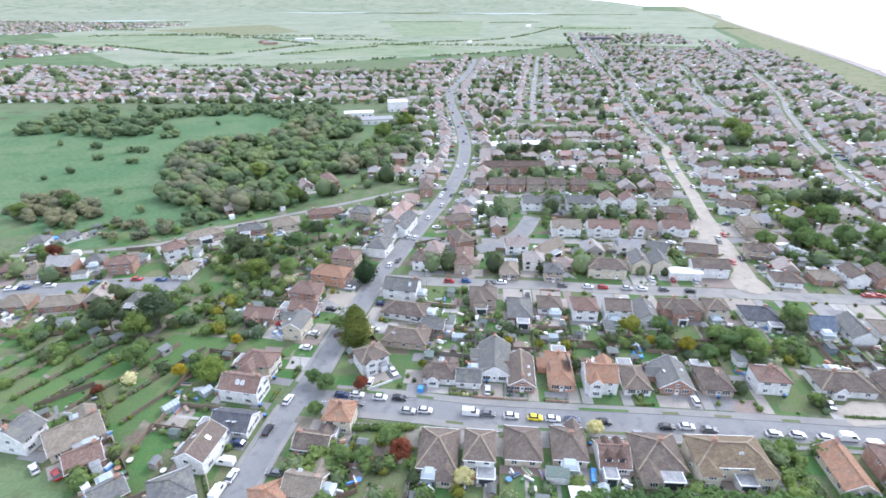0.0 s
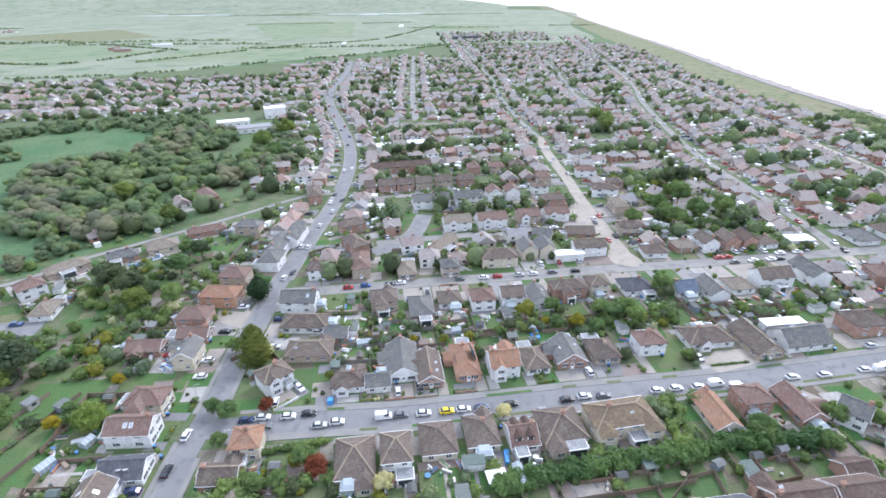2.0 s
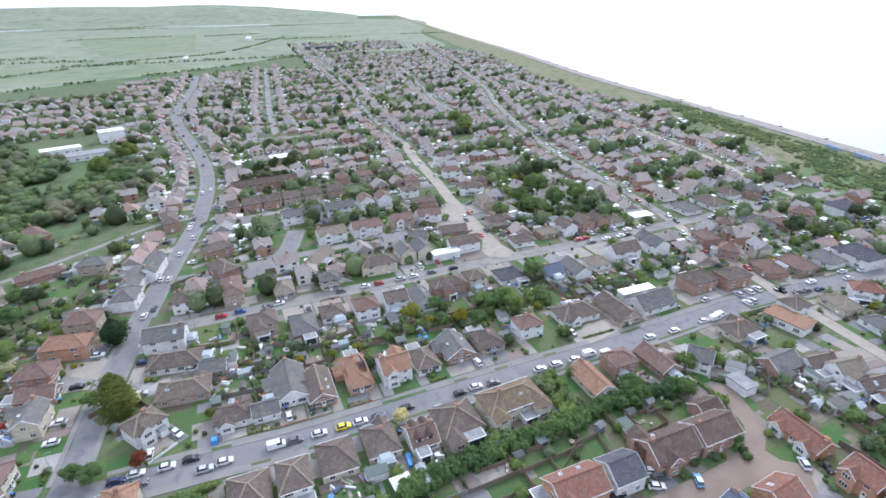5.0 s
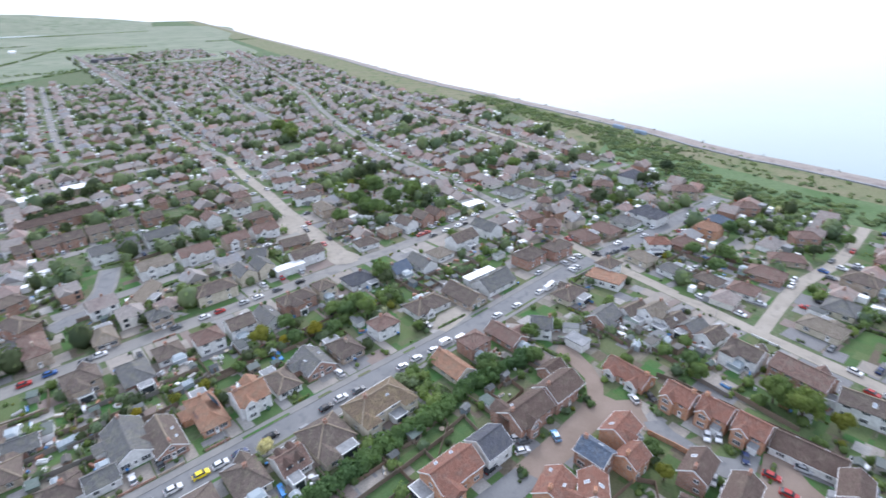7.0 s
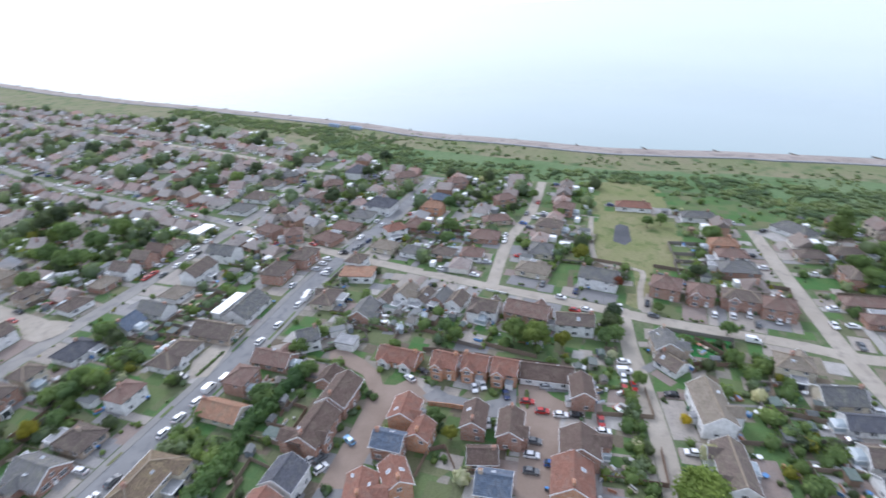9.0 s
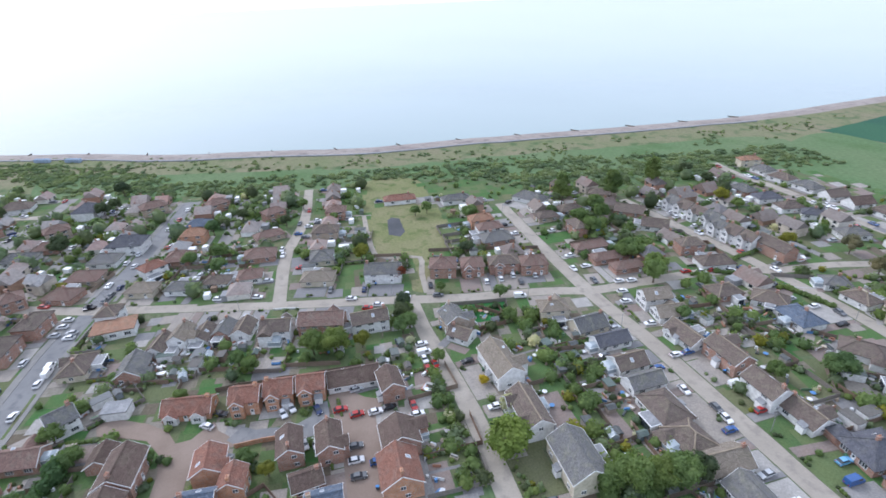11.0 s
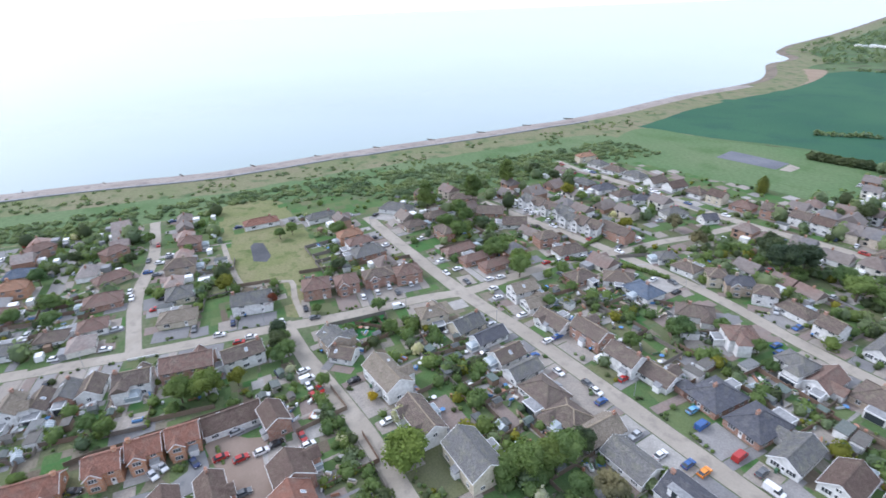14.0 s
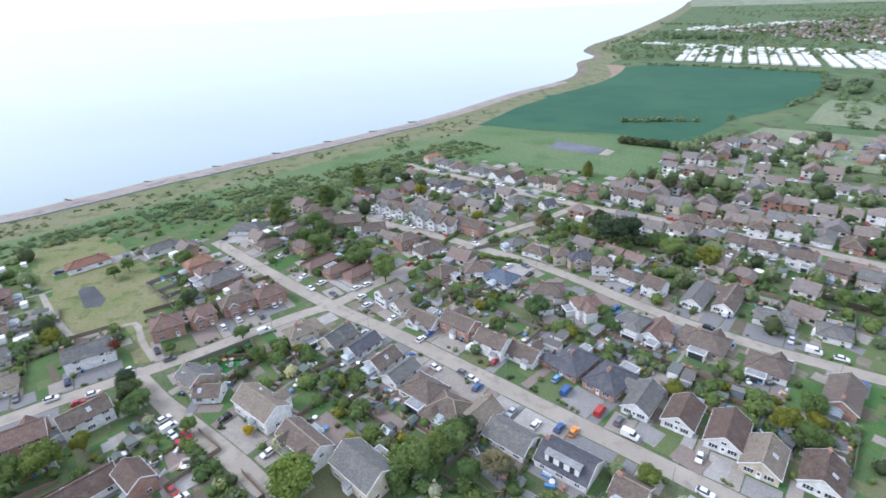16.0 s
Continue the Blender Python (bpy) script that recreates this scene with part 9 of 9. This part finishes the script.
planted("distant_trees", [b for b in FAR_DARK if open_spot(b)], "dark", "dark trees in distant gardens", "trees", 8, 0.34, 1.15)
# wheeled bins by the houses
M["bin_dark"], M["bin_green"] = paint("dark_bin", (0.04, 0.05, 0.06), 0.5), paint("green_bin", (0.05, 0.13, 0.07), 0.5)


def bin_make(colour):
    ob = new("wheeled_bin")
    s = Shape()
    s.box(-0.29, 0.29, -0.33, 0.33, 0.05, 0.98, 0, -0.04)
    part("body", s.mesh("body", M[colour]), ob)
    s = Shape()
    s.box(-0.34, 0.34, -0.4, 0.4, 0.98, 1.06, 0, 0.05)
    part("lid", s.mesh("lid", M["bluepanel" if colour == "bin_dark" else colour]), ob)
    return tagged(ob, ("dark grey wheeled bin with a blue lid" if colour == "bin_dark" else "dark green wheeled bin") + " by a house", "bin", "wheeled bins")


for x, y, th, u in BINS:
    if free(x, y, -2.0) and road_gap(x, y)[0] > 0.3:
        k = "bin_dark" if u < 0.5 else "bin_green"
        placed(("bin", k), lambda: bin_make(k), pose(x, y, 0.17, 0, 0, th))


# pots, water butts, benches and covers in the back gardens
M["clutter"] = surface("garden_odds_and_ends", (0.5, 0.5, 0.5), None, 0.6, 2.0, 0.3, 0.0, 0.3, palette=[(0.62, 0.62, 0.61), (0.30, 0.29, 0.27), (0.10, 0.22, 0.42), (0.42, 0.36, 0.28), (0.09, 0.10, 0.10), (0.55, 0.56, 0.58), (0.12, 0.20, 0.11), (0.34, 0.17, 0.11), (0.66, 0.66, 0.66), (0.24, 0.19, 0.14)], island=True)
odd, oc = Shape(), random.Random(77)
for x, y, u in CLUTTER:
    if not free(x, y, 0.4) or road_gap(x, y)[0] < 2.5 or any(math.hypot(x - a, y - b) < 3.0 for a, b in sheds_at):
        continue
    t = oc.uniform(0, math.pi)
    d = Vector((math.cos(t), math.sin(t), 0))
    c = Vector((x, y, 0.12))
    if u < 0.25:
        odd.tube(c, c + Vector((0, 0, oc.uniform(0.5, 1.1))), oc.uniform(0.3, 0.5), oc.uniform(0.28, 0.42), 8)
    elif u < 0.45:
        odd.tube(c + Vector((0, 0, 0.62)), c + Vector((0, 0, 0.7)), 0.75, 0.75, 10)
        odd.tube(c, c + Vector((0, 0, 0.62)), 0.25, 0.06, 6)
    elif u < 0.75:
        k = oc.uniform(0.7, 1.5)
        odd.beam(c - d * k, c + d * k, oc.uniform(0.6, 1.3), oc.uniform(0.3, 0.95))
        odd.beam(c - d * k * 0.9 + Vector((0, 0, 0.3)), c + d * k * 0.8 + Vector((0, 0, 0.3)), 0.4, oc.uniform(0.3, 0.9))
    else:
        k = oc.uniform(0.9, 1.6)
        odd.beam(c - d * k, c + d * k, 0.5, 0.42)
        side = Vector((-d.y, d.x, 0)) * 0.28
        odd.beam(c - d * k + side, c + d * k + side, 0.08, 0.85)
tagged(new("garden_clutter", odd.mesh("garden_clutter", M["clutter"])), "pots, benches, water butts and covers on patios", "garden clutter", kind="stuff")

# caravan park
rc = random.Random(3)
cv = Shape()


def caravan(x, y, turn, L, w):
    """A static caravan: pale body on blocks under a low pitched roof."""
    cs, sn = math.cos(turn), math.sin(turn)
    P = lambda px, py, pz: (x + px * cs - py * sn, y + px * sn + py * cs, pz)
    ring = lambda l, k, z: [P(-l, -k, z), P(l, -k, z), P(l, k, z), P(-l, k, z)]
    cv.hull(ring(L, w, 0.4), ring(L, w, 2.7))
    cv.hull(ring(L + 0.15, w + 0.15, 2.7), ring(L + 0.15, 0.1, 3.3))


for i in range(13):
    for j in range(24):
        y = -868 - 9.6 * j + rc.uniform(-0.8, 0.8)
        x = 330 - 33.5 * i + 0.3 * (-866 - y) + 3.0 * math.sin(i * 1.7)
        gone = 0.06 if j < 12 else 0.3
        for q in (-7.2, 7.2):
            if rc.random() > gone and x + q < np.interp(y, coast[:, 1], coast[:, 0]) - 60:
                caravan(x + q, y, radians(8 + rc.uniform(-3, 3)), rc.uniform(4.6, 5.9), rc.uniform(1.7, 2.1))
for i in range(46):
    u = rc.random()
    caravan(515 - 160 * u + rc.uniform(-6, 6), -1132 + 40 * u + rc.uniform(-22, 8), radians(rc.uniform(70, 110)), 5.5, 2.0)
tagged(new("caravans", cv.mesh("caravans", M["caravan"])), "rows of pale static caravans in a holiday park", "caravan", kind="stuff")
cv = Shape()
for i in range(260):
    u = rc.random()
    caravan(560 - 210 * u + rc.uniform(-60, 60), -1560 - 330 * u + rc.uniform(-90, 90), radians(rc.uniform(60, 120)), 5.5, 2.0)
tagged(new("caravans", cv.mesh("caravans", M["caravan"])), "scattered pale caravans beyond the park", "caravan", kind="stuff")
HEDGES = [[(-470, 830), (-262, 850), (-85, 955), (98, 1055), (315, 1240)], [(-300, 1010), (-40, 1280), (160, 1420), (420, 2000)], [(-720, 1180), (-430, 1010), (-300, 1210)], [(-560, 1480), (-280, 1220)], [(140, -480), (112, -600), (112, -674), (136, -808)], [(60, -500), (-60, -520), (-160, -540)], [(90, -620), (-120, -640)], [(120, -380), (40, -385), (-60, -400)], [(136, -808), (300, -812), (390, -790)], [(430, -900), (200, -1020), (60, -1000)], [(-100, -1080), (-500, -1060), (-900, -1100)], [(209, -428), (185, -446), (159, -464)], [(210, -430), (186, -448), (160, -466)]]
hs = []
for i, h in enumerate(HEDGES):
    hs += [b for b in along(h, 3.0, 1.6, 0.9, 2.4, 60 + i) if noise.noise((b[0] * 0.02, b[1] * 0.02, 6)) > -0.3]
for i in range(22):
    r = random.Random(200 + i)
    x, y = r.uniform(-1500, 900), r.uniform(1150, 4200)
    hs += along([(x, y), (x + r.uniform(200, 600), y + r.uniform(-120, 160))], 7.0, 2.0, 1.6, 3.4, 300 + i)
for i in range(22):
    r = random.Random(400 + i)
    x, y = r.uniform(-1600, 500), r.uniform(-3600, -1150)
    hs += along([(x, y), (x + r.uniform(200, 600), y + r.uniform(-200, 200))], 8.0, 5.0, 2.5, 6.0, 500 + i)
hs += scatter([(-1600, -1200), (500, -1500), (1100, -3200), (-1600, -3600)], 800, 4, 9, 73)
hs += scatter([(500, -880), (420, -830), (150, -1000), (60, -1100), (500, -1500), (700, -1400)], 420, 2.5, 6, 70)
hs += scatter([(100, -640), (60, -500), (-160, -540), (-200, -820), (80, -820)], 200, 2.5, 5.5, 71)
hs = [b for b in hs if b[0] < np.interp(b[1], coast[:, 1], coast[:, 0]) - 40]
copse("tree_belt", scatter([(540, -1250), (360, -1235), (350, -1300), (540, -1310)], 70, 4.0, 7.0, 74) + scatter([(120, -690), (78, -650), (80, -750)], 30, 3.5, 6.5, 72), "wood", "dark belt of trees beyond the caravans")
# far hedgerows take the same haze-lightened scrub colour
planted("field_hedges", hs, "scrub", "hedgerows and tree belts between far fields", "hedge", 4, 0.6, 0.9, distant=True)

# ---- lawns and drives of all plots ----
patches("lawns", LAWNS, 0.0663, M["lawn"], "small mown garden lawns of many greens", "lawn")
patches("flower_beds", BEDS, 0.024, M["soilbed"], "dug beds and gravel in the gardens", "flower bed")
patches("driveways", DRIVES, 0.1087, M["drive"], "paved drives and patios beside the houses", "drive")
